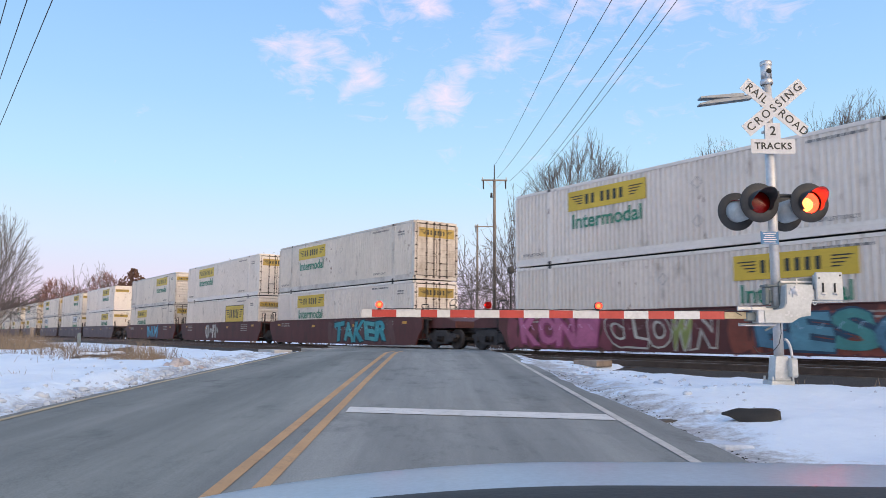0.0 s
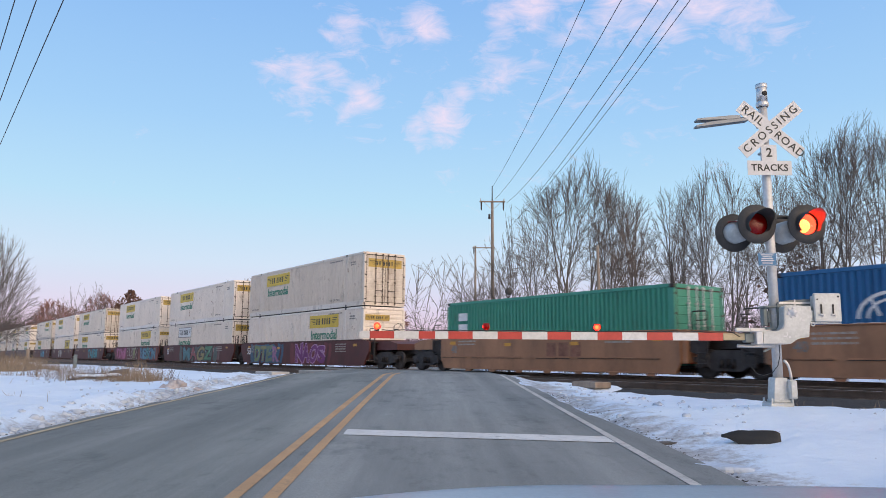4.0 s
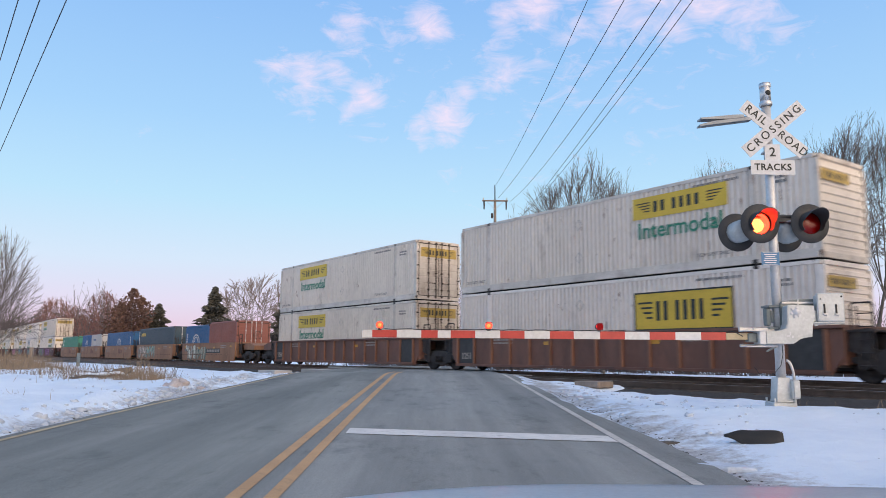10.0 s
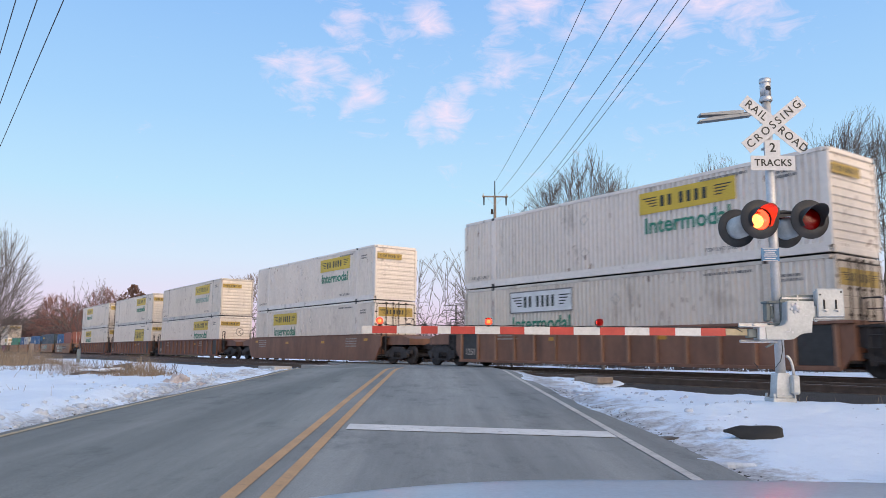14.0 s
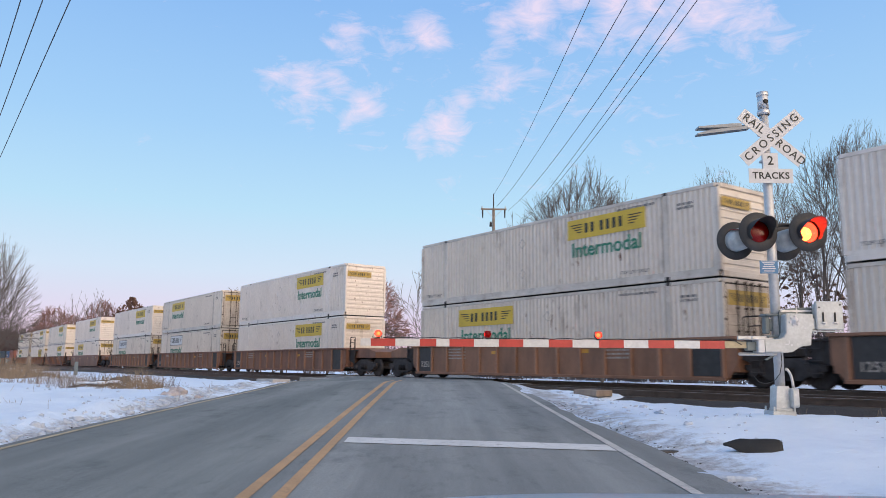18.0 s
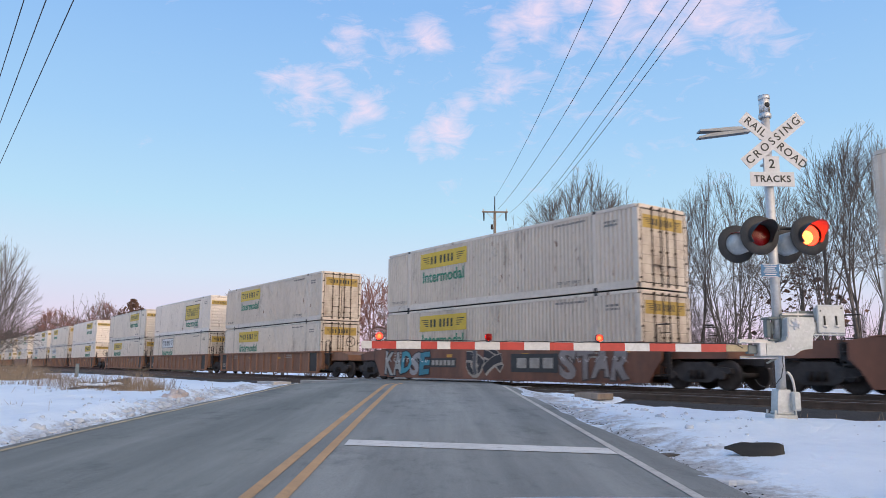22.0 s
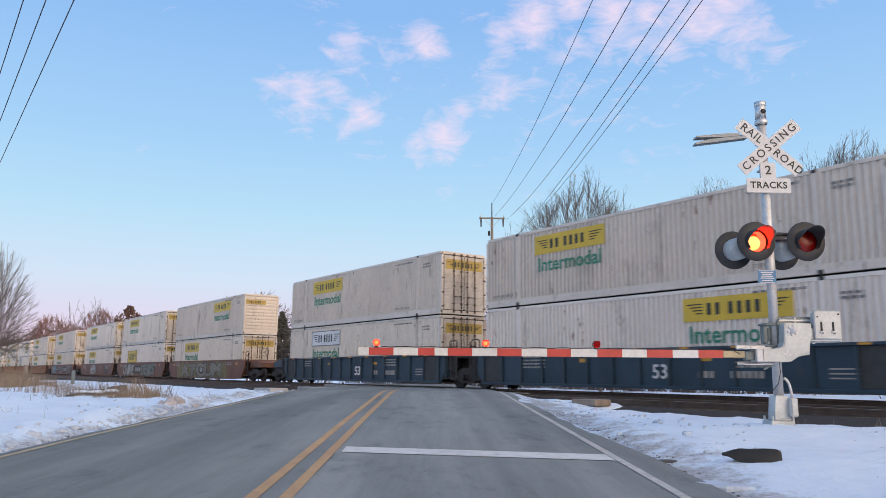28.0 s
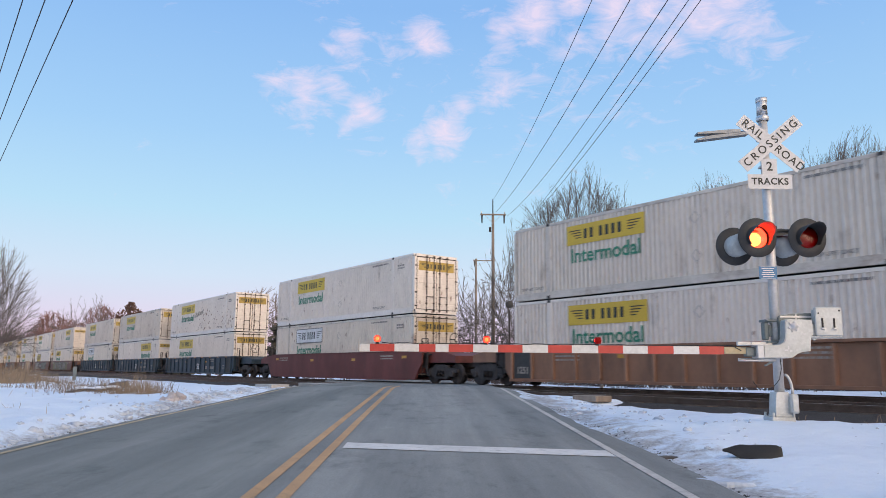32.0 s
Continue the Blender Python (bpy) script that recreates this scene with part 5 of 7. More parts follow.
# graffiti: from and to along the side, paint, outline, then letters with their paints and the cloud behind them, if any
PINK, TEAL, PALE, BLUEG, LILAC = (0.48, 0.12, 0.24), (0.10, 0.28, 0.32), (0.46, 0.43, 0.37), (0.09, 0.19, 0.28), (0.34, 0.15, 0.34)
LEMON, CORAL, INK = (0.42, 0.36, 0.15), (0.46, 0.14, 0.14), (0.03, 0.025, 0.03)
TAGS = {-15.96: ((6.4, 2.4, TEAL, (0.07, 0.15, 0.24), "DTER", ((0.21, 0.27, 0.12), (0.27, 0.27, 0.13), (0.17, 0.24, 0.15), (0.36, 0.17, 0.30)), (0.055, 0.12, 0.20)), (-0.1, -4.1, LILAC, (0.50, 0.27, 0.45), "NAOS", ((0.20, 0.04, 0.18),), (0.19, 0.035, 0.04))),
        22.87: ((7.6, 3.6, PINK, (0.30, 0.05, 0.14), "KONI", ((0.52, 0.14, 0.28),), (0.22, 0.05, 0.07)), (3.2, -1.2, PALE, (0.55, 0.52, 0.46), "CLOWN", ((0.13, 0.02, 0.03), (0.13, 0.02, 0.03), (0.16, 0.05, 0.05), (0.30, 0.34, 0.10), (0.13, 0.03, 0.03)), None),
                (-2.4, -7.9, BLUEG, (0.03, 0.07, 0.12), "BESON", ((0.08, 0.20, 0.30), (0.11, 0.29, 0.38), (0.07, 0.27, 0.26)), (0.24, 0.06, 0.035))),
        3.42: ((2.9, -4.3, TEAL, INK, "MAGZ", ((0.09, 0.24, 0.27), (0.36, 0.11, 0.12), (0.32, 0.27, 0.12), (0.10, 0.28, 0.16)), (0.10, 0.13, 0.12)), (-4.5, -6.0, (0.20, 0.10, 0.10), (0.13, 0.05, 0.05))),
        46.4: ((-0.2, -5.9, (0.03, 0.30, 0.36), (0.01, 0.03, 0.05), "TAKER", ((0.04, 0.30, 0.35), (0.07, 0.35, 0.37)), (0.12, 0.05, 0.045)),), 65.95: ((2.5, -0.5, (0.40, 0.37, 0.34), (0.10, 0.06, 0.05)),), 85.8: ((0.5, -3.5, (0.05, 0.30, 0.42), (0.05, 0.1, 0.2)),),
        -335.07: ((7.9, 4.0, PALE, INK, "KADSE", ((0.42, 0.40, 0.37), (0.36, 0.36, 0.34), (0.06, 0.30, 0.38), (0.36, 0.34, 0.34), (0.05, 0.24, 0.32)), None), (1.3, -1.1, INK, (0.42, 0.36, 0.30)), (-4.4, -7.75, (0.26, 0.22, 0.20), (0.10, 0.07, 0.06), "STAR", ((0.30, 0.26, 0.25), (0.27, 0.235, 0.23)), None)),
        -358.86: ((2.8, -0.2, PALE, (0.08, 0.05, 0.04), "MEEN", ((0.44, 0.41, 0.37), (0.38, 0.35, 0.32)), None), (-4.4, -6.4, (0.07, 0.05, 0.045), (0.05, 0.03, 0.03))),
        -378.79: ((5.9, 1.6, PALE, INK, "CRIME", ((0.40, 0.36, 0.30), (0.34, 0.31, 0.26)), None), (-1.2, -5.9, (0.20, 0.21, 0.17), (0.03, 0.05, 0.04), "DEIS", ((0.20, 0.21, 0.17), (0.17, 0.18, 0.15)), None)),
        -398.32: ((5.2, -4.4, (0.21, 0.20, 0.15), (0.065, 0.06, 0.045), "ATCUM", ((0.25, 0.225, 0.175), (0.21, 0.19, 0.15)), (0.21, 0.17, 0.06)),)}


def tag_word(parent, word, xa, xb, z0, z1, fills, line, seed, y=1.436, cloud=None):
    """Fat sprayed letters with an outline, each bent a little, on a ragged cloud of paint."""
    rnd = random.Random(seed)
    bm = bmesh.new()
    n, tall = len(word), z1 - z0
    w = (xa - xb) / n
    if cloud:
        for i in range(n * 2 + 2):
            cx = xa + 0.35 * w - i * (xa - xb + 0.7 * w) / (n * 2 + 1)
            stroke(bm, [(cx + 0.2 * math.sin(3 * u + i), z0 + tall * u) for u in (0.02, 0.25, 0.5, 0.75, 0.98 - 0.1 * rnd.random())], w * rnd.uniform(0.3, 0.6), y + 0.0004 * i, 0)
    mats = [paint(cloud or line), paint(line)] + [paint(f) for f in fills]
    for layer, bold in ((1, 0.095), (2, 0.04)):
        rnd = random.Random(seed + 3)
        for i, ch in enumerate(word):
            me = letters(ch, 1.0, mats[0], 0.0004, 1.0, bold)
            xs, ys = [v.co.x for v in me.vertices], [v.co.y for v in me.vertices]
            grow_ = 1.0 if layer == 1 else 0.90
            kx, ky = w * 1.13 * grow_ / (max(xs) - min(xs)), tall * rnd.uniform(0.86, 0.98) * grow_ / (max(ys) - min(ys))
            mx_, my_ = (max(xs) + min(xs)) / 2, (max(ys) + min(ys)) / 2
            lean, drop, ph = rnd.uniform(-0.16, 0.16), rnd.uniform(-0.03, 0.03), rnd.uniform(0, 6)
            cx, cz = xa - (i + 0.5) * w, (z0 + z1) / 2 + drop
            mat = 1 if layer == 1 else 2 + i % len(fills)
            vs = []
            for v in me.vertices:
                px, pz = (v.co.x - mx_) * kx, (v.co.y - my_) * ky
                px += lean * pz + 0.07 * math.sin(4.5 * pz + ph)
                pz += 0.05 * math.sin(3.5 * px + ph)
                vs.append(bm.verts.new((cx - px, y + 0.012 + 0.006 * layer + 0.0007 * i + v.co.z, cz + pz)))
            for p in me.polygons:
                try:
                    bm.faces.new([vs[q] for q in p.vertices][::-1]).material_index = mat
                except ValueError:
                    pass
            bpy.data.meshes.remove(me)
    light = tuple(min(0.75, q * 1.5 + 0.15) for q in fills[0])
    mats.append(paint(light))
    for i in range(n * 2):
        cx = xa - (i + 0.5) * w / 2
        stroke(bm, [(cx + 0.14 * math.cos(u), z0 + tall * (0.62 + 0.08 * math.sin(2 * u + i))) for u in (0, 0.6, 1.2, 1.9)], 0.028, y + 0.032, len(mats) - 1)
    for f in bm.faces:
        f.normal_update()
        if abs(f.normal.y) > 0.5 and f.normal.y < 0 and f.material_index in (0, len(mats) - 1):
            f.normal_flip()
    return child("graffiti", mesh_of(bm, "graffiti", *mats), parent, None, "sprayed graffiti letters")


def fleet_panel(parent, xa, xb, z0, z1, n):
    """A black panel with a row of pale blocks."""
    bm = bmesh.new()
    box(bm, (xb, 1.4335, z0), (xa, 1.441, z1), 0)
    w = (xa - xb) / (n + 0.6)
    for i in range(n):
        x = xa - 0.5 * w - i * w
        box(bm, (x - w * 0.74, 1.441, z0 + 0.22 * (z1 - z0)), (x, 1.445, z1 - 0.22 * (z1 - z0)), 1)
    part("fleet_panel", bm, (M_LAMPBLACK, M_FADEDWHITE), parent, "black panel with pale blocks")


for k, (c, car, place, up, low) in enumerate(TRAIN):
    marks = TAGS.get(c, ())
    text, style, paint_mat = CARS[car]
    number = {"n": "53", "o": "1251", "r": "1251", "q": "1251"}.get(car)
    if car == "m" and c < 10:
        number = "53"
    if car == "n" and k % 2:
        number = "53"
    w = well_car(c, 16.15, style, paint_mat, text, place in "fs", place in "ls", number, k)
    for xa, xb, fill, line, *word in marks:
        if word:
            tag_word(w, word[0], xa, xb, 0.16, 1.42, word[1], line, k * 7, cloud=word[2])
        else:
            graffiti(w, xa, xb, 0.22, 1.46, fill, line, k * 7 + int(xa * 3))
    if c == -335.07:
        fleet_panel(w, 4.0, 2.0, 0.62, 1.02, 6)
    if car == "b" and c != -358.86:
        q = -1.65 if c == -335.07 else 1.5
        fleet_panel(w, q, q - 2.65, 0.46, 1.16, 3)
    for z, code in ((Z_LOW, low), (Z_HIGH, up)):
        clean = code[0].isupper()
        tan = code[0] in "tT"
        mat = M_BEIGE if tan else M_WHITE if clean else M_GREYWHITE
        clean = clean and not tan
        name = ("dirty beige" if tan else "clean white" if clean else "weathered off-white") + " corrugated steel container with a " + {"y": "yellow", "f": "dark-framed yellow", "w": "white", "x": "faded yellow"}[code[1]] + " logo plate"
        container(c, z, 16.15, 2.87, mat, M_BEIGE if tan else M_RAILW if not clean else M_WHITE, code[0] in "dDt", STYLES[code[1]], name, not clean, k * 2 + (z > 3))

def rust_chips(parent, seed, count, y=1.304):
    """Small ragged chips of bare rust on a box side, thicker towards its foot."""
    rnd = random.Random(seed)
    bm = bmesh.new()
    for i in range(count):
        x, z = rnd.uniform(-7.6, 0.5) if rnd.random() < 0.8 else rnd.uniform(0.5, 7.4), 0.35 + 1.7 * rnd.random() ** 1.5
        w, h, n = rnd.uniform(0.02, 0.09), rnd.uniform(0.03, 0.12), 8
        vs = [bm.verts.new((x + w * math.cos(t) * q, y, z + h * math.sin(t) * q)) for t, q in ((-6.283 * k / n, rnd.uniform(0.6, 1.1)) for k in range(n))]
        bm.faces.new(vs)
    for f in bm.faces:
        f.normal_update()
        if f.normal.y < 0:
            f.normal_flip()
    chips = part("rust", bm, M_RUSTCHIP, parent, "dark rust chips in the paint")
    tagged(chips, kind="stuff")


M_RUSTCHIP = material("bare_rust", (0.13, 0.045, 0.028), 0.85, 0.0, 0.4, 5, 30, 0.1)
scrawl = next(ob for ob, mid, z in MOVING if z == Z_HIGH and abs(mid + 461.63 + 16.15 / 2) < 0.01)
child("handwriting", letters("Oakland", 0.62, M_DECALBLACK, 0.002, 1.05, -0.006), scrawl, Matrix.Translation((0.25, 1.303, 1.72)) @ FACE @ Matrix.Rotation(radians(6), 4, "Z"), "dark sprayed handwriting")
rust_chips(scrawl, 5, 95)


def arch_logo(top, x, z, size, mat):
    """A plain emblem: nested arches over a bar of blocks."""
    bm = bmesh.new()
    for r, wd in ((0.5, 0.05), (0.36, 0.035)):
        stroke(bm, [(r * size * math.cos(t), r * size * 0.75 * math.sin(t)) for t in (math.pi * i / 12 for i in range(13))], wd * size, 0, 0)
    for q in (-0.3, 0, 0.3):
        stroke(bm, [(q * size * 0.6, 0.05), (q * size, 0.3 * size)], 0.04 * size, 0.001, 0)
    for i in range(5):
        x0 = (-0.62 + i * 0.26) * size
        box(bm, (x0, 0, -0.32 * size), (x0 + 0.19 * size, 0.003, -0.06 * size), 0)
    child("emblem", mesh_of(bm, "emblem", mat), top, pose(x, 1.302, z), "white emblem")


five = [(-39.68, 0), (-55.31, 1), (-70.68, 2), (-85.81, 3), (-101.39, 4)]
for c, i in five:
    w = well_car(c, 12.19, "plain", M_TAN, "tan steel well car with dents and graffiti", i == 0, i == 4, "40", i)
    if i == 3:
        graffiti(w, 5.7, 2.4, 0.2, 1.42, (0.42, 0.33, 0.25), (0.10, 0.13, 0.10), 91)
        graffiti(w, 2.8, -0.4, 0.2, 1.42, (0.15, 0.26, 0.20), (0.44, 0.36, 0.28), 92)
    if i == 4:
        graffiti(w, 5.3, 2.6, 0.15, 1.42, (0.52, 0.46, 0.38), (0.10, 0.13, 0.10), 93)
        graffiti(w, 2.7, -0.1, 0.15, 1.30, (0.40, 0.37, 0.28), (0.09, 0.16, 0.12), 95)
        fleet_panel(w, 0.0, -3.2, 0.72, 1.06, 8)
    elif i != 3:
        bm = bmesh.new()
        for q in range(3):
            box(bm, (-0.4 - q * 0.62 - 0.5, 1.431, 0.66), (-0.4 - q * 0.62, 1.4345, 1.16), 0)
        part("faded_mark", bm, M_FADEDRED, w, "faded dull-red blocks")


def side_blocks(top, x, z, w, h, n, mat, upright=False):
    bm = bmesh.new()
    for j in range(n):
        if upright:
            box(bm, (-w / 2, 0, -h / 2 + j * h / n), (w / 2, 0.005, -h / 2 + (j + 0.7) * h / n), 0)
        else:
            box(bm, (-w / 2 + j * w / n, 0, -h / 2), (-w / 2 + (j + 0.7) * w / n, 0.005, h / 2), 0)
    part("lettering_bar", bm, mat, top, "", pose(x, 1.302, z))


b = container(-39.68, Z_LOW, 12.19, 2.59, M_GREENBOX, M_GREENBOX, True, None, "green corrugated steel container with a white code panel", False)
side_blocks(b, 4.95, 1.3, 0.62, 1.9, 4, M_DECALWHITE, True)
b = container(-55.31, Z_LOW, 6.06, 2.59, M_BLUEBOX, M_BLUEBOX, True, None, "short blue corrugated steel container with a white emblem", False)
arch_logo(b, 0, 1.25, 1.7, M_DECALWHITE)
b = container(-61.38, Z_LOW, 6.06, 2.59, M_GREYBOX, M_GREYBOX, True, None, "short pale grey corrugated steel container", False)
side_blocks(b, 1.0, 1.95, 1.6, 0.22, 5, M_BLUEBOX)
side_blocks(b, 0.2, 0.9, 2.6, 0.6, 5, M_BLUEBOX)
b = container(-70.68, Z_LOW, 12.19, 2.59, M_BLUEBOX, M_BLUEBOX, True, None, "long blue corrugated steel container with a white emblem", False)
arch_logo(b, 0, 1.15, 1.9, M_DECALWHITE)
side_blocks(b, -5.2, 1.5, 0.25, 1.2, 6, M_DECALWHITE, True)
b = container(-85.81, Z_LOW, 12.19, 2.72, M_TEALBOX, M_TEALBOX, True, None, "dark teal corrugated steel container with yellow lettering bar", False)
side_blocks(b, 4.55, 2.12, 1.7, 0.30, 5, M_YELLOW)
b = container(-101.49, Z_LOW, 6.06, 2.59, M_BLUEBOX, M_BLUEBOX, True, None, "short blue corrugated steel container with a white emblem", False)
arch_logo(b, 0.2, 1.15, 1.8, M_DECALWHITE)
side_blocks(b, 2.6, 1.4, 0.25, 1.2, 6, M_DECALWHITE, True)
b = container(-107.61, Z_LOW, 6.06, 2.72, M_BROWNBOX, M_BROWNBOX, True, None, "short brown corrugated steel container", False)

# ---- crossing signal ----
MX, MY, MZ = 5.235, 11.44, 0.56
signal = thing("crossing_signal", "galvanised crossing signal mast with crossbuck, red lamps and lowered gate", "crossing signal", pose(MX, MY, MZ))
bm = bmesh.new()
tube(bm, (0, 0, 0.36), (0, 0, 4.75), 0.072, 0.068, 18)
part("mast", bm, M_STEEL, signal, "galvanised steel mast")
bm = bmesh.new()
tube(bm, (0, 0, 4.70), (0, 0, 5.0), 0.082, 0.082, 18)
lathe(bm, [(0.082, 4.62), (0.098, 4.64), (0.098, 4.69), (0.082, 4.71)], 18, 0, "Z")
lathe(bm, [(0.082, 4.93), (0.09, 4.94), (0.09, 5.0), (0.0001, 5.02)], 18, 0, "Z")
part("mast_cap", bm, M_ALU, signal)
bm = bmesh.new()
lathe(bm, [(0.0001, -0.004), (0.042, -0.002), (0.044, 0.02)], 14)
part("cap_opening", bm, M_BLACK, signal, "dark opening in the cap", pose(0.012, -0.082, 4.83, 0, 0, 8))
bm = bmesh.new()
prism(bm, [(-0.125, 0.04), (0.118, 0.04), (0.112, 0.16), (0.088, 0.37), (0.075, 0.40), (-0.088, 0.40), (-0.10, 0.37), (-0.12, 0.16)], -0.115, 0.115)
box(bm, (-0.135, -0.125, 0.035), (0.128, 0.125, 0.075), 0, 0.008)
box(bm, (-0.20, -0.16, -0.25), (0.15, 0.16, 0.035), 0, 0.01)
for sx in (-0.172, 0.132):
    for sy in (-0.138, 0.138):
        tube(bm, (sx, sy, 0.03), (sx, sy, 0.10), 0.018, sides=6)
part("base_casting", bm, M_CAST, signal, "cast junction base with bolts")
bm = bmesh.new()
box(bm, (0.075, -0.20, 0.09), (0.195, -0.06, 0.37), 0, 0.02)
box(bm, (0.092, -0.208, 0.115), (0.178, -0.198, 0.345), 0, 0.008)
part("junction_door", bm, M_CAST, signal)
bm = bmesh.new()
sweep(bm, [(0.15 - 0.10 * (1 - math.cos(a)), -0.1, 0.37 + 0.28 * math.sin(a)) for a in (radians(9 * k) for k in range(11))], 0.021, 8)
part("conduit", bm, M_STEEL, signal, "bent cable conduit")


def blade(text, turn, y, parts):
    """One blade of the crossbuck, lettered along its length."""
    bm = bmesh.new()
    box(bm, (-0.60, -0.004, -0.108), (0.60, 0.004, 0.108), 0)
    p = part("crossbuck_blade", bm, M_SIGN, signal, "white blade with black lettering", pose(0.055, y, 4.23, 0, turn, 0))
    for word, x in parts:
        child("lettering", letters(word, 0.178 if len(word) < 5 else 0.178, M_DECALBLACK, 0.002, 1.14 if len(word) < 5 else 1.40, 0.001), p, pose(x, -0.0065, 0, 90, 0, 0), "black lettering")


blade("RAIL ROAD", 40, -0.10, (("RAIL", -0.345), ("ROAD", 0.372)))
blade("CROSSING", -40, -0.112, (("CROSSING", 0.0),))
bm = bmesh.new()
box(bm, (-0.12, -0.004, -0.13), (0.12, 0.004, 0.13), 0)
p = part("number_plate_sign", bm, M_SIGN, signal, "white plate with a black 2", pose(0.018, -0.095, 3.852))
child("lettering", letters("2", 0.2, M_DECALBLACK, 0.002, 1, 0.003), p, pose(0, -0.0065, 0, 90, 0, 0))
bm = bmesh.new()
box(bm, (-0.345, -0.004, -0.115), (0.345, 0.004, 0.115), 0)
p = part("tracks_sign", bm, M_SIGN, signal, "white plate lettered tracks", pose(0.012, -0.10, 3.612))
child("lettering", letters("TRACKS", 0.148, M_DECALBLACK, 0.002, 1.08, 0.003), p, pose(0, -0.0065, 0, 90, 0, 0))
for z in (4.16, 4.30, 3.58, 3.66, 3.86):
    bm = bmesh.new()
    box(bm, (-0.085, -0.095, z), (0.085, 0.09, z + 0.035), 0, 0.008)
    part("sign_clamp", bm, M_STEEL, signal)
bm = bmesh.new()
box(bm, (-0.138, -0.003, -0.10), (0.138, 0.003, 0.10), 0)
p = part("notice_sign", bm, M_BLUE_SIGN, signal, "small blue notice with white text bars", pose(-0.10, -0.085, 2.185))
bm = bmesh.new()
for z, w in ((0.065, 0.16), (0.035, 0.12), (0.005, 0.15), (-0.025, 0.17), (-0.06, 0.14)):
    box(bm, (-w * 0.6, -0.0055, z - 0.0055), (w * 0.6, -0.0035, z + 0.0055), 0)
for z in (-0.095, 0.089):
    box(bm, (-0.115, -0.0055, z), (0.115, -0.0035, z + 0.006), 0)
part("text_bars", bm, M_DECALWHITE, p)
# side lamp arm of the camera light
bm = bmesh.new()
tube(bm, (-0.05, 0, 4.42), (-0.45, -0.05, 4.43), 0.022, sides=8)
prism(bm, [(-1.08, 4.40), (-0.55, 4.455), (-0.40, 4.46), (-0.40, 4.415), (-0.60, 4.39), (-1.08, 4.375)], -0.10, 0.06)
part("lamp_arm", bm, M_ARMGREY, signal, "slim aluminium lamp arm")
bm = bmesh.new()
prism(bm, [(-1.12, 4.27), (-0.9, 4.33), (-0.35, 4.40), (-0.30, 4.36), (-0.55, 4.325), (-1.12, 4.245)], -0.16, -0.02)
part("lamp_arm", bm, M_ARMGREY, signal)

# lamp heads
bm = bmesh.new()
tube(bm, (-0.46, 0.02, 2.86), (0.52, 0.02, 2.86), 0.028, sides=10)
box(bm, (-0.09, -0.08, 2.80), (0.09, 0.09, 2.92), 0, 0.012)
part("lamp_crossarm", bm, M_LAMPBLACK, signal)
SHUTTERS = []


def lamp_head(x, y, z, front, lit_when):
    """A flasher: black disc, cup, visor, red lens, bulb in its self-glowing dish and an added hinged shutter that
    blanks them.
    """
    m = pose(x, y, z, 0, 0, 4 if front else 184)
    bm = bmesh.new()
    lathe(bm, [(0.16, 0.0), (0.305, 0.005), (0.305, 0.016), (0.16, 0.016)], 36)
    disc = part("lamp_disc", bm, M_LAMPBLACK, signal, "round black lamp disc", m)
    bm = bmesh.new()
    lathe(bm, [(0.172, -0.005), (0.176, 0.04), (0.172, 0.22), (0.11, 0.27), (0.0001, 0.275)], 28)
    part("lamp_cup", bm, M_CAST if not front else M_LAMPBLACK, disc)
    # visor: an open hood over the lens, longer on top
    bm = bmesh.new()
    prev = None
    for i in range(25):
        t = radians(-40 + 260 * i / 24)
        r = 0.176
        reach = 0.05 + 0.24 * max(0.0, math.sin(t)) ** 0.7 if math.sin(t) > 0 else 0.05
        reach += 0.05
        ring = [bm.verts.new((math.cos(t) * r, -0.0, math.sin(t) * r)), bm.verts.new((math.cos(t) * r * 1.03, -reach, math.sin(t) * r * 1.03)), bm.verts.new((math.cos(t) * (r * 1.03 + 0.006), -reach, math.sin(t) * (r * 1.03 + 0.006))), bm.verts.new((math.cos(t) * (r + 0.006), 0, math.sin(t) * (r + 0.006)))]
        if prev:
            for k in range(4):
                bm.faces.new((prev[k], prev[(k + 1) % 4], ring[(k + 1) % 4], ring[k]))
        prev = ring
    bmesh.ops.recalc_face_normals(bm, faces=bm.faces[:])
    part("visor", bm, M_LAMPBLACK, disc)
    bm = bmesh.new()
    lathe(bm, [(0.0001, -0.024), (0.09, -0.019), (0.16, -0.004), (0.170, 0.002)], 28)
    part("lens", bm, M_LENS, disc, "red lens")
    bm = bmesh.new()
    lathe(bm, [(0.168, 0.035), (0.145, 0.13), (0.085, 0.20), (0.0001, 0.21)], 24)
    part("reflector", bm, M_DISH, disc, "lit reflector dish")
    bm = bmesh.new()
    bmesh.ops.create_uvsphere(bm, u_segments=16, v_segments=10, radius=0.108)
    for v in bm.verts:
        v.co = v.co + Vector((0, 0.126, -0.012))
    part("bulb", bm, M_BULB, disc)
    # hinged shutter, added so that the ever-burning bulb can go dark
    bm = bmesh.new()
    lathe(bm, [(0.0001, -0.002), (0.164, -0.002), (0.164, 0.002), (0.0001, 0.002)], 24)
    for v in bm.verts:
        v.co.z -= 0.164
    sh = part("shutter", bm, M_SHUTTER, disc, "dark red shutter added to blank the bulb", pose(0, 0.014, 0.164))
    SHUTTERS.append((sh, Vector((0, 0.014, 0.164)), lit_when))
    return disc


lamp_head(-0.248, -0.13, 2.722, True, 0)
lamp_head(0.523, -0.13, 2.728, True, 1)
lamp_head(-0.43, 0.33, 2.655, False, 1)
lamp_head(0.33, 0.33, 2.648, False, 0)

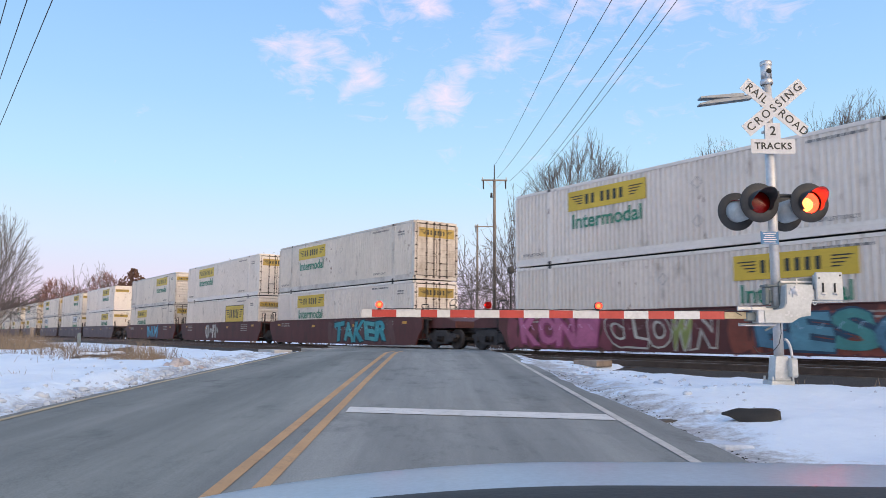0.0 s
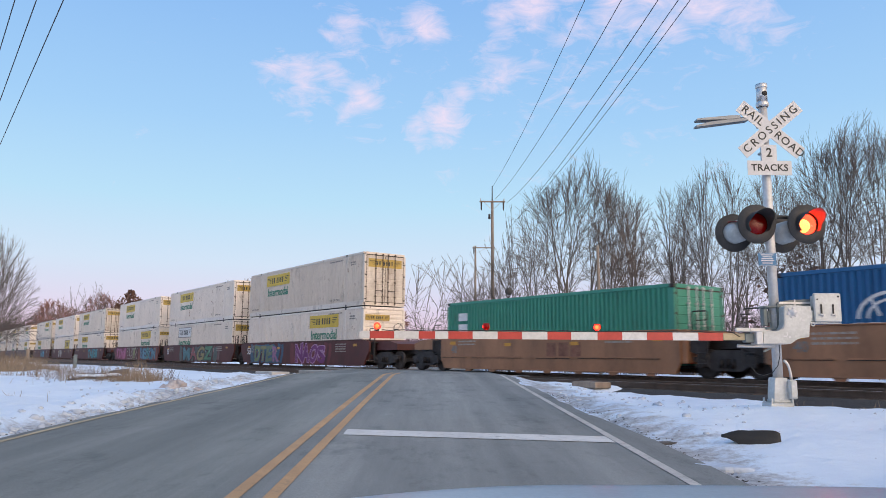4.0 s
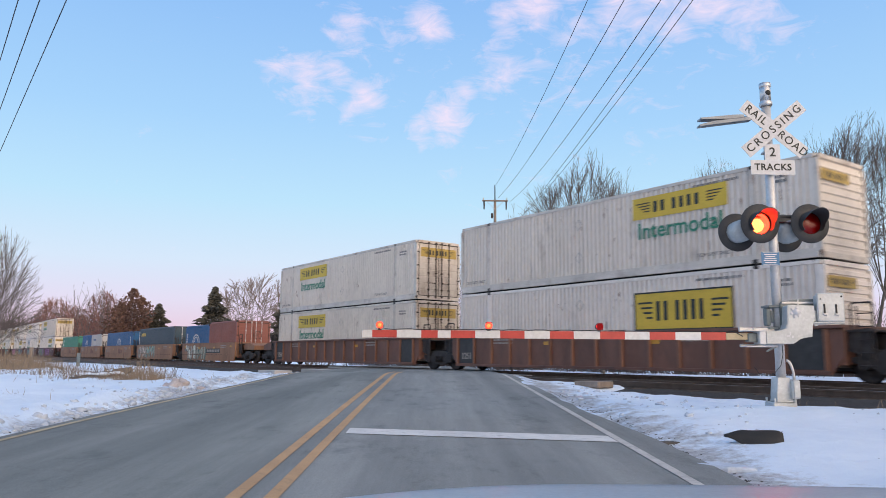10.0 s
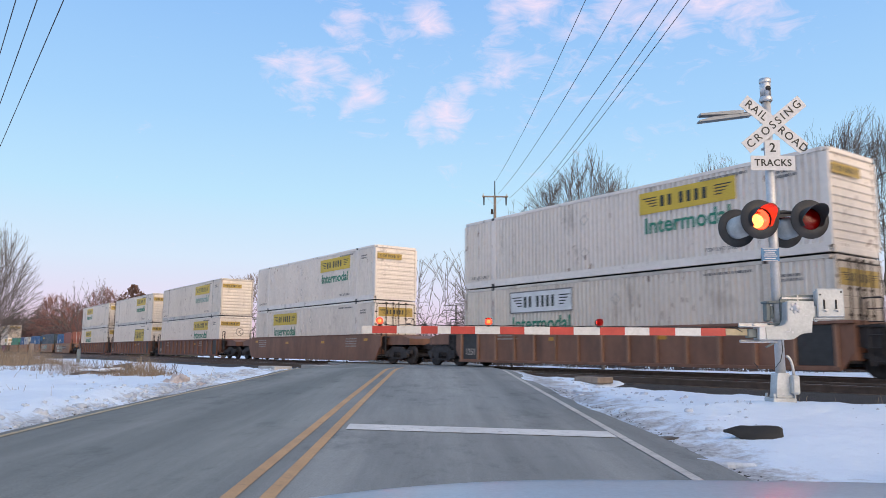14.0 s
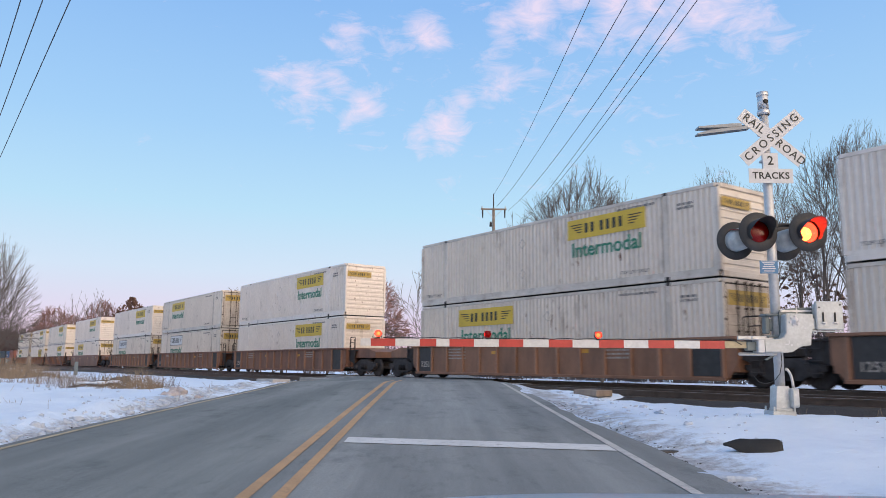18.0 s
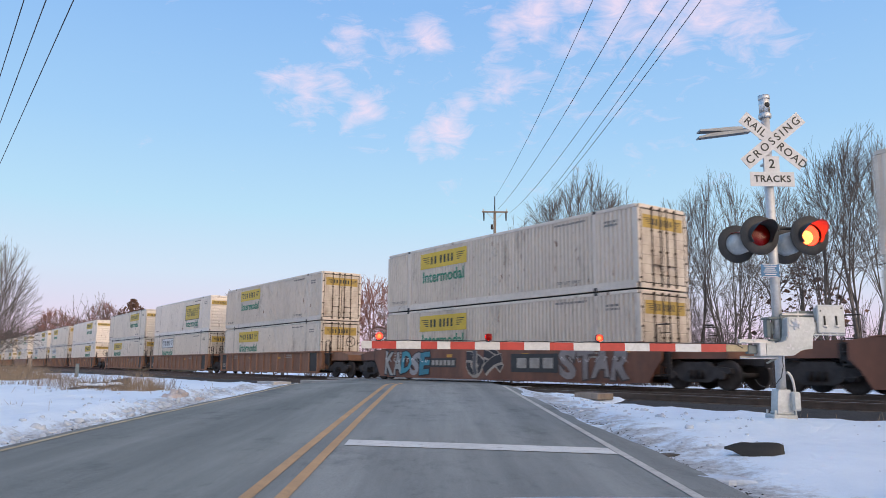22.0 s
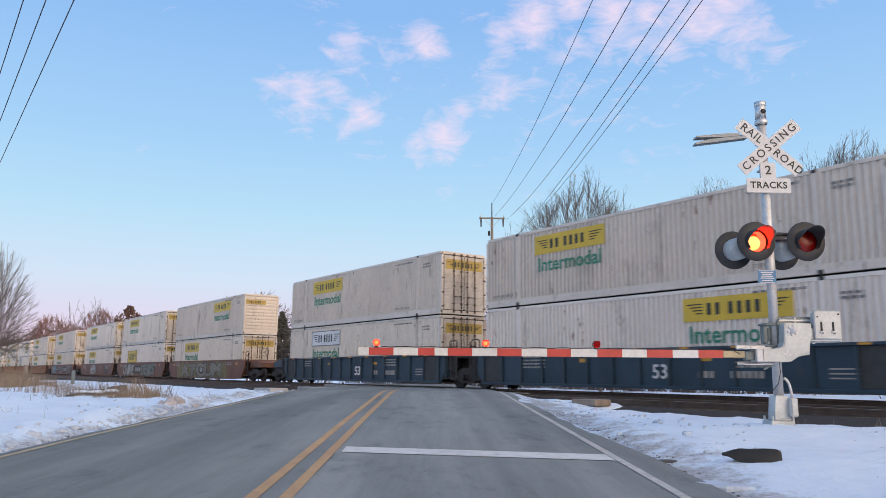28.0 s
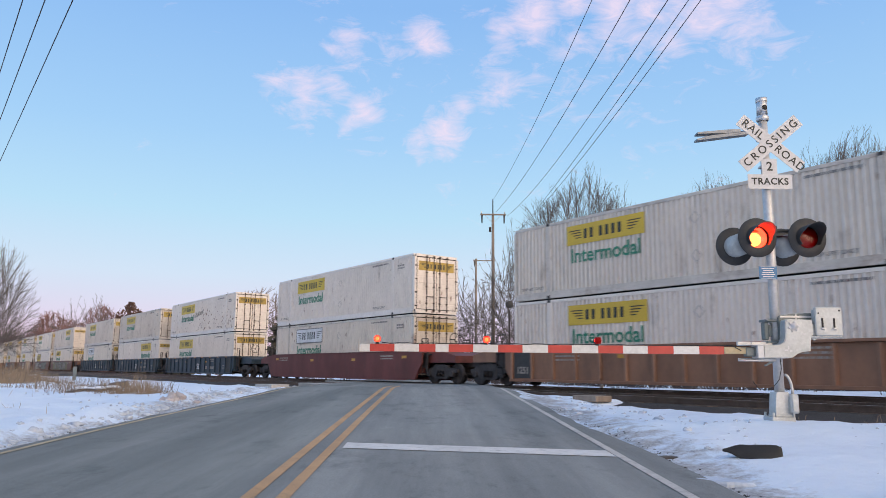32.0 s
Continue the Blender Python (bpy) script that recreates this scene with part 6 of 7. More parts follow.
# gate drive
bm = bmesh.new()
prism(bm, [(-0.33, 1.084), (-0.163, 1.084), (-0.08, 1.092), (-0.03, 1.12), (0.002, 1.184), (0.016, 1.427), (0.03, 1.455), (0.069, 1.469), (0.42, 1.46), (0.427, 1.293), (0.387, 1.176), (0.369, 1.0), (0.25, 0.985), (0.19, 0.965), (0.130, 0.925), (0.09, 0.90), (0.027, 0.891), (-0.33, 0.891)], -0.30, -0.12)
bmesh.ops.bevel(bm, geom=[e for e in bm.edges if abs(e.verts[0].co.y - e.verts[1].co.y) < 1e-6 and e.verts[0].co.y < -0.29], offset=0.014, segments=2, affect="EDGES")
part("gate_drive", bm, M_CAST, signal, "grey cast gate drive housing")
bm = bmesh.new()
lathe(bm, [(0.0001, -0.035), (0.022, -0.033), (0.026, -0.012), (0.05, -0.01), (0.056, 0.01)], 20)
hub = part("drive_hub", bm, M_SIGN, signal, "pale round drive hub", pose(0.138, -0.312, 1.36))
bm = bmesh.new()
tube(bm, (0, -0.014, 0), (0, 0.012, 0), 0.021, sides=8)
ear = mesh_of(bm, "hub_ear", M_SIGN)
for k in range(6):
    t = radians(60 * k + 15)
    child("hub_ear", ear, hub, pose(0.066 * math.cos(t), 0.006, 0.066 * math.sin(t)))
for x, z, w, h in ((0.27, 1.24, 0.035, 0.02), (-0.02, 1.0, 0.05, 0.02), (0.03, 1.02, 0.02, 0.05), (0.06, 0.985, 0.03, 0.03)):
    bm = bmesh.new()
    box(bm, (x, -0.3025, z), (x + w, -0.301, z + h), 0)
    part("paint_patch", bm, M_SIGN, signal, "flaked white paint patch")
bm = bmesh.new()
prism(bm, [(0.0, 1.06), (0.53, 1.20), (0.535, 1.575), (0.25, 1.565), (0.03, 1.535), (0.0, 1.50)], -0.115, 0.18)
part("motor_case", bm, M_MOTOR, signal, "grey-green motor case")
bm = bmesh.new()
for x in (0.255, 0.515):
    box(bm, (x, -0.125, 1.22), (x + 0.02, -0.112, 1.57), 0, 0.003)
box(bm, (0.02, -0.128, 1.50), (0.53, -0.114, 1.53), 0, 0.003)
part("case_seam", bm, M_STEEL, signal)
bm = bmesh.new()
box(bm, (-0.20, -0.06, 1.17), (-0.125, 0.06, 1.44), 0, 0.015)
box(bm, (-0.125, -0.04, 1.22), (-0.07, 0.04, 1.40), 0, 0.01)
part("mast_bracket", bm, M_MOTOR, signal)
for z0, z1 in ((1.44, 1.475), (1.11, 1.15)):
    bm = bmesh.new()
    box(bm, (-0.21, -0.105, z0), (0.04, 0.105, z1), 0, 0.01)
    tube(bm, (-0.175, -0.14, (z0 + z1) / 2), (-0.175, -0.1, (z0 + z1) / 2), 0.014, sides=6)
    tube(bm, (0.0, -0.14, (z0 + z1) / 2), (0.0, -0.1, (z0 + z1) / 2), 0.014, sides=6)
    part("mast_clamp", bm, M_MOTOR, signal)
bm = bmesh.new()
box(bm, (0.466, -0.30, 1.225), (0.875, -0.245, 1.653), 0, 0.016)
cw = part("counterweight", bm, M_CAST, signal, "flat grey counterweight plate")
bm = bmesh.new()
box(bm, (0.48, -0.235, 1.235), (0.865, -0.14, 1.62), 0, 0.016)
part("back_weight", bm, M_CAST, cw)
for x in (0.567, 0.743):
    bm = bmesh.new()
    box(bm, (x - 0.011, -0.312, 1.343), (x + 0.011, -0.298, 1.485), 0)
    part("weight_slot", bm, M_BLACK, cw)
    bm = bmesh.new()
    box(bm, (x - 0.03, -0.328, 1.325), (x + 0.045, -0.30, 1.345), 0, 0.003)
    tube(bm, (x + 0.02, -0.34, 1.322), (x + 0.02, -0.30, 1.322), 0.014, sides=6)
    part("weight_bolt", bm, M_STEEL, cw)
bm = bmesh.new()
tube(bm, (0.83, -0.306, 1.60), (0.83, -0.298, 1.60), 0.014, sides=10)
part("lifting_hole", bm, M_BLACK, cw)
bm = bmesh.new()
tube(bm, (0.515, -0.306, 1.56), (0.515, -0.298, 1.56), 0.012, sides=10)
part("lifting_hole", bm, M_BLACK, cw)
bm = bmesh.new()
box(bm, (0.40, -0.28, 1.20), (0.87, -0.20, 1.218), 0, 0.004)
box(bm, (0.40, -0.25, 1.22), (0.50, -0.14, 1.40), 0, 0.015)
lathe_pts = [(0.445 + 0.026 * math.cos(t), -0.27, 1.19 + 0.026 * math.sin(t)) for t in (2 * math.pi * k / 10 for k in range(11))]
sweep(bm, lathe_pts, 0.009, 6)
part("weight_arm", bm, M_CAST, signal)
bm = bmesh.new()
box(bm, (-0.64, -0.10, 1.075), (-0.10, -0.06, 1.14), 0, 0.008)
box(bm, (-0.64, -0.34, 1.075), (-0.34, -0.10, 1.087), 0, 0.003)
tube(bm, (-0.46, -0.2, 1.087), (-0.46, -0.2, 1.13), 0.018, sides=8)
part("arm_bracket", bm, M_STEEL, signal, "forked steel arm bracket")
bm = bmesh.new()
box(bm, (-0.63, -0.34, 0.845), (-0.34, -0.08, 0.857), 0, 0.003)
box(bm, (-0.63, -0.10, 0.845), (-0.06, -0.06, 0.892), 0, 0.008)
part("arm_bracket", bm, M_STEEL, signal)
bm = bmesh.new()
prism(bm, [(-0.24, 0.79), (-0.22, 0.775), (-0.08, 0.845), (-0.14, 0.845)], -0.09, -0.06)
part("bracket_strut", bm, M_MOTOR, signal)
bm = bmesh.new()
box(bm, (-0.57, -0.25, 0.915), (-0.43, -0.13, 1.05), 0, 0.012)
part("shear_block", bm, M_MOTOR, signal, "dark green shear block")
bm = bmesh.new()
box(bm, (-0.43, -0.32, 0.885), (-0.335, -0.10, 1.09), 0, 0.01)
part("bracket_plate", bm, M_ARMWHITE, signal, "white end plate of the arm fork")
bm = bmesh.new()
sweep(bm, [(-0.03, -0.16, 0.90), (-0.02, -0.15, 0.74), (-0.05, -0.13, 0.58), (-0.14, -0.12, 0.47), (-0.27, -0.12, 0.43), (-0.38, -0.13, 0.46), (-0.45, -0.14, 0.55)], 0.0055, 6)
part("loose_cable", bm, M_WIRE, signal, "thin cable hanging in a loop")
bm = bmesh.new()
sweep(bm, [(-0.64, -0.235, 1.0), (-0.68, -0.24, 1.02), (-0.76, -0.235, 1.07), (-0.84, -0.22, 1.075)], 0.006, 6)
part("arm_lead", bm, M_WIRE, signal)

# the gate arm, striped piece by piece, slightly drooping to its tip
ARM_Y, ARM_Z = -0.20, 1.0
bm = bmesh.new()
box(bm, (-0.89, ARM_Y - 0.03, ARM_Z - 0.05), (-0.34, ARM_Y + 0.03, ARM_Z + 0.05), 0, 0.008)
part("arm_root", bm, material("bare_plywood", (0.52, 0.42, 0.26), 0.7, 0.0, 0.2, 3, 30, 0.1), signal, "bare wooden arm root")
edges = [-0.884, -1.258, -1.64, -2.025, -2.39, -2.759, -3.15, -3.502, -3.879, -4.24, -4.609, -4.97, -5.163, -5.406, -5.767, -6.128, -6.279]
for i, (a, b) in enumerate(zip(edges, edges[1:])):
    thin = 0.058 - 0.004 * i / 16
    bm = bmesh.new()
    box(bm, (b, ARM_Y - 0.02, ARM_Z - thin), (a, ARM_Y + 0.02, ARM_Z + thin), 0)
    part("arm_stripe", bm, M_ARMWHITE if i % 2 else M_RED, signal)
bm = bmesh.new()
sweep(bm, [(-0.7 - i * 0.125, ARM_Y, ARM_Z + 0.062 + 0.012 * abs(math.sin(i))) for i in range(43)], 0.007, 5)
part("arm_cable", bm, M_WIRE, signal, "thin lamp cable along the arm")
for x, lit in ((-6.02, None), (-4.41, 0), (-2.77, 1)):
    bm = bmesh.new()
    tube(bm, (0, 0, 0), (0, 0, 0.03), 0.03, 0.024, 10)
    tube(bm, (0, -0.07, 0.072), (0, 0.04, 0.072), 0.052, 0.052, 18, caps=False)
    tube(bm, (0, 0.034, 0.072), (0, 0.03, 0.072), 0.051, 0.051, 18)
    body = part("arm_lamp", bm, M_LAMPBLACK, signal, "small red gate lamp", pose(x, ARM_Y, ARM_Z + 0.055))
    bm = bmesh.new()
    bmesh.ops.create_uvsphere(bm, u_segments=14, v_segments=8, radius=0.026)
    part("bulb", bm, M_ARMBULB, body, "", pose(0, -0.034, 0.072))
    bm = bmesh.new()
    lathe(bm, [(0.049, -0.03), (0.044, 0.0), (0.03, 0.014), (0.0001, 0.018)], 16)
    part("reflector", bm, M_DISH, body, "lit reflector dish", pose(0, 0, 0.072))
    bm = bmesh.new()
    lathe(bm, [(0.0001, -0.014), (0.046, 0.0), (0.051, 0.012)], 18)
    part("lens", bm, M_LENS, body, "red lens", pose(0, -0.07, 0.072))
    # added shutter plate that hides the bulb between flashes
    if lit is not None:
        bm = bmesh.new()
        box(bm, (-0.046, -0.002, -0.098), (0.046, 0.002, 0.0), 0)
        sh = part("shutter", bm, M_SHUTTER, body, "", pose(0, -0.064, 0.121))
        SHUTTERS.append((sh, Vector((0, -0.064, 0.121)), lit))

# ---- poles and wires ----
def cable(a, b, sag, r=0.012):
    bm = bmesh.new()
    a, b = Vector(a), Vector(b)
    pts = [a.lerp(b, i / 28) - Vector((0, 0, 4 * sag * (i / 28) * (1 - i / 28))) for i in range(29)]
    u = (b - a).cross(Vector((0, 0, 1))).normalized()
    w = u.cross((b - a).normalized())
    rings = [[bm.verts.new(p + (u * math.cos(t) + w * math.sin(t)) * r) for t in (2 * math.pi * k / 5 for k in range(5))] for p in pts]
    for ra, rb in zip(rings, rings[1:]):
        for k in range(5):
            bm.faces.new((ra[k], ra[(k + 1) % 5], rb[(k + 1) % 5], rb[k]))
    return tagged(new("overhead_wire", mesh_of(bm, "overhead_wire", M_WIRE)), "thin black overhead wire between the poles", "wire", "overhead wires")


def utility_pole(x, y, z0, top, arm_z, arm=2.2, shift=0.0, label="grey weathered wooden utility pole with one crossarm"):
    p = thing("utility_pole", label, "utility pole", pose(x, y, z0))
    bm = bmesh.new()
    tube(bm, (0, 0, 0), (0, 0, top - z0), 0.17, 0.11, 12)
    part("pole", bm, M_WOODPOLE, p)
    bm = bmesh.new()
    box(bm, (-arm / 2 + shift, -0.17, arm_z - z0 - 0.06), (arm / 2 + shift, -0.06, arm_z - z0 + 0.06), 0, 0.01)
    part("crossarm", bm, M_WOODPOLE, p)
    for q in (-arm / 2 + 0.15, arm / 2 - 0.15):
        bm = bmesh.new()
        tube(bm, (0, 0, -0.75), (0, 0, -0.06), 0.05, 0.07, 8)
        part("cutout_fuse", bm, M_DARK, p, "", pose(q + shift, -0.16, arm_z - z0))
    bm = bmesh.new()
    for sx in (-1, 1):
        tube(bm, (shift * 0.5 + sx * arm * 0.32, -0.11, arm_z - z0 - 0.05), (0, -0.1, arm_z - z0 - 0.75), 0.018, sides=5)
    part("brace", bm, M_STEEL, p)
    for q in (-arm / 2 + 0.1, arm / 2 - 0.1):
        bm = bmesh.new()
        lathe(bm, [(0.02, 0.0), (0.06, 0.05), (0.035, 0.1), (0.06, 0.14), (0.02, 0.2)], 10, 0, "Z")
        part("insulator", bm, M_CAST, p, "", pose(q + shift, -0.11, arm_z - z0 + 0.06))
    return p


pole = utility_pole(5.1, 62, -0.1, 14.4, 14.3, 2.15)
bm = bmesh.new()
tube(bm, (0, 0, 14.3), (0, 0, 15.75), 0.05, 0.04, 8)
part("lightning_spike", bm, M_DARK, pole)
bm = bmesh.new()
tube(bm, (-0.24, 0, 12.95), (-0.24, 0, 13.35), 0.11, 0.08, sides=12)
part("arrester", bm, M_DARK, pole, "small dark arrester")
utility_pole(5.47, 92, -0.6, 15.1, 14.85, 2.7, 1.0, "leaning grey wooden pole with an offset crossarm")
utility_pole(6.2, -17, -0.5, 14.4, 12.6, 3.0)
for (xa, za), (xb, zb), sag in (((5.18, 15.68), (4.99, 13.73), 1.6), ((5.37, 14.57), (5.12, 11.42), 1.78), ((6.33, 14.24), (5.22, 10.21), 1.76), ((6.46, 12.04), (7.37, 12.72), 1.1), ((6.94, 12.61), (7.03, 11.79), 1.27)):
    cable((xa, 62, za), (xb, -17, zb), sag)
LINE_WAY, LINE_SIDE = Vector((math.sin(radians(-34.1)), math.cos(radians(-34.1)), 0)), Vector((math.cos(radians(-34.1)), -math.sin(radians(-34.1)), 0))
for n, z in ((1.33, 8.3), (1.7, 8.1), (2.215, 8.15)):
    a, b = LINE_WAY * 75 + LINE_SIDE * n, LINE_WAY * -40 + LINE_SIDE * n
    cable((a.x, a.y, 1.2 + z), (b.x, b.y, 1.2 + z), 0.05, 0.013)
for s in (75, -40):
    q = LINE_WAY * s + LINE_SIDE * 1.8
    u = thing("utility_pole", "wooden line pole beside the railway", "utility pole", pose(q.x, q.y, ground_z(q.x, q.y) - 0.3, 0, 0, TURN + 90))
    bm = bmesh.new()
    tube(bm, (0, 0, 0), (0, 0, 9.9), 0.16, 0.11, 10)
    part("pole", bm, M_WOODPOLE, u)
    bm = bmesh.new()
    box(bm, (-0.7, -0.06, 9.3), (0.7, 0.06, 9.42), 0, 0.01)
    part("crossarm", bm, M_WOODPOLE, u)

low_pole = thing("telegraph_pole", "low old telegraph pole with two short crossarms", "telegraph pole", pose(2.75, 90, 0.0))
bm = bmesh.new()
tube(bm, (0, 0, 0), (0, 0, 7.1), 0.11, 0.08, 8)
part("pole", bm, M_DARK, low_pole)
for z in (6.95, 6.35):
    bm = bmesh.new()
    box(bm, (-1.5, -0.12, z - 0.04), (0.1, -0.02, z + 0.04), 0, 0.01)
    arm = part("crossarm", bm, M_DARK, low_pole)
    for x in (-1.4, -0.95, -0.5):
        bm = bmesh.new()
        tube(bm, (x, -0.08, z + 0.06), (x, -0.08, z + 0.18), 0.04, 0.025, 6)
        part("insulator", bm, M_DARK, arm)

# ---- trees ----
def limb_mesh(segs, name, mat, sides):
    """Tapered bars for many branch pieces in one mesh."""
    vs, fs = [], []
    for p, q, r0, r1 in segs:
        d = (q - p)
        if d.length < 1e-5:
            continue
        u = d.orthogonal().normalized()
        w = d.normalized().cross(u)
        k = len(vs)
        for c, r in ((p, r0), (q, r1)):
            for i in range(sides):
                t = 2 * math.pi * i / sides
                vs.append(c + (u * math.cos(t) + w * math.sin(t)) * r)
        for i in range(sides):
            j = (i + 1) % sides
            fs.append((k + i, k + j, k + sides + j, k + sides + i))
    me = bpy.data.meshes.new(name)
    me.from_pydata(vs, [], fs)
    me.materials.append(mat)
    return me


def plant_tree(protos, x, y, size, turn, label, name="bare_tree", z=None):
    t = thing(name, label, "tree", None, "trees behind the railway")
    t.matrix_basis = Matrix.LocRotScale((x, y, (ground_z(x, y) if z is None else z) - 0.1), Euler((0, 0, radians(turn))), (size, size, size))
    child("trunk", protos[0], t)
    child("crown", protos[1], t)
    return t


def crowned(seed, height, spread, low=0.3, tips=380, stems=1, fill=0.45, twig=0.009, side=3, mat=None, base=0.3, bark=None):
    """A bare tree whose limbs part again and again towards the tips of an evenly rounded crown."""
    rnd = random.Random(seed)
    thick, thin = [], []

    def twigs(p, q, n):
        d = (q - p).normalized()
        for _ in range(n):
            u = rnd.uniform(0.25, 1.0)
            s_ = d.orthogonal().normalized()
            s_.rotate(Matrix.Rotation(rnd.uniform(0, 6.283), 3, d))
            a = p.lerp(q, u)
            e = a + (d + s_ * rnd.uniform(0.3, 0.7) + Vector((0, 0, 0.15))).normalized() * height * rnd.uniform(0.018, 0.042)
            thin.append((a, e, twig * 0.8, twig * 0.5))

    def grow(p, d, goals, r):
        n = len(goals)
        mid = sum(goals, Vector()) / n
        if n == 1:
            w = p.lerp(mid, 0.5) + (d * 0.06 + Vector((rnd.gauss(0, 0.012), rnd.gauss(0, 0.012), 0.02))) * (mid - p).length
            thin.append((p, w, twig * 1.15, twig))
            thin.append((w, mid, twig, twig * 0.6))
            twigs(p, w, side // 2)
            twigs(w, mid, side - side // 2)
            return
        far = min((g - p).length for g in goals)
        ahead = ((mid - p).normalized() * 0.58 + d * 0.42).normalized()
        step = min(far * 0.7, (mid - p).length * (rnd.uniform(0.12, 0.22) if n > tips * 0.2 / stems else rnd.uniform(0.24, 0.36)))
        q = p
        for k in range(2):
            ahead = (ahead + Vector((rnd.gauss(0, 0.04), rnd.gauss(0, 0.04), 0.03))).normalized()
            q2 = q + ahead * step / 2
            r2 = r * (0.95 - 0.05 * k)
            (thick if n > 14 else thin).append((q, q2, max(r, twig), max(r2, twig)))
            q, r = q2, r2
        if n < 14:
            twigs(p, q, 1)
        a, b = rnd.sample(goals, 2)
        ca, cb = a, b
        for _ in range(3):
            left = [g for g in goals if (g - ca).length_squared <= (g - cb).length_squared]
            right = [g for g in goals if (g - ca).length_squared > (g - cb).length_squared]
            if not left or not right:
                left, right = goals[:n // 2], goals[n // 2:]
                break
            ca, cb = sum(left, Vector()) / len(left), sum(right, Vector()) / len(right)
        for grp in (left, right):
            grow(q, ahead, grp, max(twig, r * (len(grp) / n) ** 0.43))

    r0 = height * 0.0125 / stems ** 0.4
    for k in range(stems):
        goals = []
        turn0, half = 6.283 * k / stems, 3.1416 / stems * 1.15
        for _ in range(tips // stems):
            t = rnd.uniform(turn0 - half, turn0 + half)
            u = math.sqrt(rnd.random())
            lump = 0.92 + 0.16 * noise.noise(Vector((math.cos(t) * u * 2.2 + seed, math.sin(t) * u * 2.2, 0.3)))
            top = math.sqrt(max(0.0, 1 - u * u * 0.93)) * lump
            top *= rnd.uniform(0.35, 0.85) if rnd.random() < fill else rnd.uniform(0.88, 1.0)
            goals.append(Vector((math.cos(t) * u * spread * lump, math.sin(t) * u * spread * lump, height * (low + (1 - low) * top))))
        mid = sum(goals, Vector()) / len(goals)
        out = Vector((mid.x, mid.y, 0)).normalized() if stems > 1 else Vector((rnd.gauss(0, 0.3), rnd.gauss(0, 0.3), 0))
        p = out * spread * 0.04 + Vector((0, 0, -0.3))
        q = out * spread * (0.13 if stems > 1 else 0.05) + Vector((0, 0, height * base * rnd.uniform(0.85, 1.1)))
        m = p.lerp(q, 0.55) - out * spread * 0.02
        thick.append((p, m, r0 * 1.3, r0 * 1.12))
        thick.append((m, q, r0 * 1.12, r0))
        grow(q, (q - m).normalized(), goals, r0)
    return limb_mesh(thick, "trunk", bark or M_BARK, 6), limb_mesh(thin, "crown", mat or M_TWIG, 3)


# round-headed far trees, ruddy and pale
BUSHY = [crowned(51, 9, 4.4, 0.14, 1300, 3, 0.6, 0.018, 5, M_REDTWIG, 0.05, M_REDTWIG), crowned(52, 9, 4.6, 0.16, 900, 2, 0.55, 0.015, 4, M_PALETWIG, 0.06, M_PALETWIG)]
# round-headed, slender, twin-stemmed slender, broad
ELM = [crowned(61, 13, 3.5, 0.32, 760, 3, 0.38, 0.0085, 3, None, 0.16), crowned(62, 13, 2.3, 0.34, 240, 1, 0.5, 0.0085, 3, None, 0.24), crowned(63, 13, 2.6, 0.28, 290, 2, 0.5, 0.0085, 3, None, 0.10), crowned(64, 13, 3.9, 0.28, 620, 4, 0.4, 0.0085, 3, None, 0.14)]
THICKET = [crowned(65, 6, 2.6, 0.10, 250, 5, 0.6, 0.008, 3, None, 0.05), crowned(66, 6, 4.4, 0.04, 300, 3, 0.65, 0.0075, 3, None, 0.08)]
FAN = crowned(67, 10, 5.4, 0.10, 900, 8, 0.45, 0.0105, 3, M_BARK, 0.04)


def at_view(right, depth):
    """A place by degrees to the right of the road and metres ahead."""
    return math.tan(radians(right)) * depth, depth


rnd = random.Random(5)


def tree_at(px, top, depth, protos, label, name="bare_tree", z=0.2, wide=1.0, lean=0.0):
    """Plants a tree by its bearing (as tan), the rise of its top (as tan) and its distance; lean tips its top to the right."""
    x, y = px * depth + 0.0126 * depth, depth
    rise = sorted(v.co.z for v in protos[1].vertices)
    tall = rise[int(len(rise) * 0.996)]
    size = 1.02 * (top * depth + 1.2 - z) / tall
    t = plant_tree(protos, x, y, size, 0, label, name, z)
    t.matrix_basis = Matrix.Translation((x, y, z - 0.1)) @ Matrix.Rotation(radians(lean), 4, "Y") @ Matrix.Rotation(rnd.uniform(0, 6.283), 4, "Z") @ Matrix.Diagonal((size * wide, size * wide, size, 1))
    return t


def bearing(col, row):
    return (col - 784) / 1345, (637 - row) / 1338


# across, top, distance, kind, breadth, lean
for col, row, depth, k, wide, lean in ((1018, 286, 50, 0, 1.2, 2), (1082, 312, 54, 2, 1.0, 3), (1160, 318, 49, 2, 1.0, -11), (1200, 330, 55, 1, 1.0, 2), (1120, 345, 56, 1, 1.0, 3), (1228, 326, 57, 2, 0.9, 4), (1300, 288, 52, 3, 0.75, -3),
                                       (1368, 300, 56, 1, 1.1, 3), (1415, 296, 54, 2, 1.0, -3), (1470, 225, 48, 2, 1.0, 4), (1535, 196, 46, 0, 1.0, 2), (1620, 205, 44, 3, 0.8, 0)):
    a, b = bearing(col, row)
    tree_at(a, b, depth, ELM[k], "broad leafless grey-brown tree behind the railway" if k in (0, 3) else "slender leafless grey-brown tree behind the railway", wide=wide, lean=lean)
for col, row, depth, k, wide in ((1110, 420, 74, 1, 1.0), (1215, 410, 76, 2, 0.9), (1330, 400, 74, 1, 1.0), (1455, 385, 72, 1, 1.0)):
    a, b = bearing(col, row)
    tree_at(a, b, depth, ELM[k], "thin leafless tree in the scrub behind the railway", wide=wide)
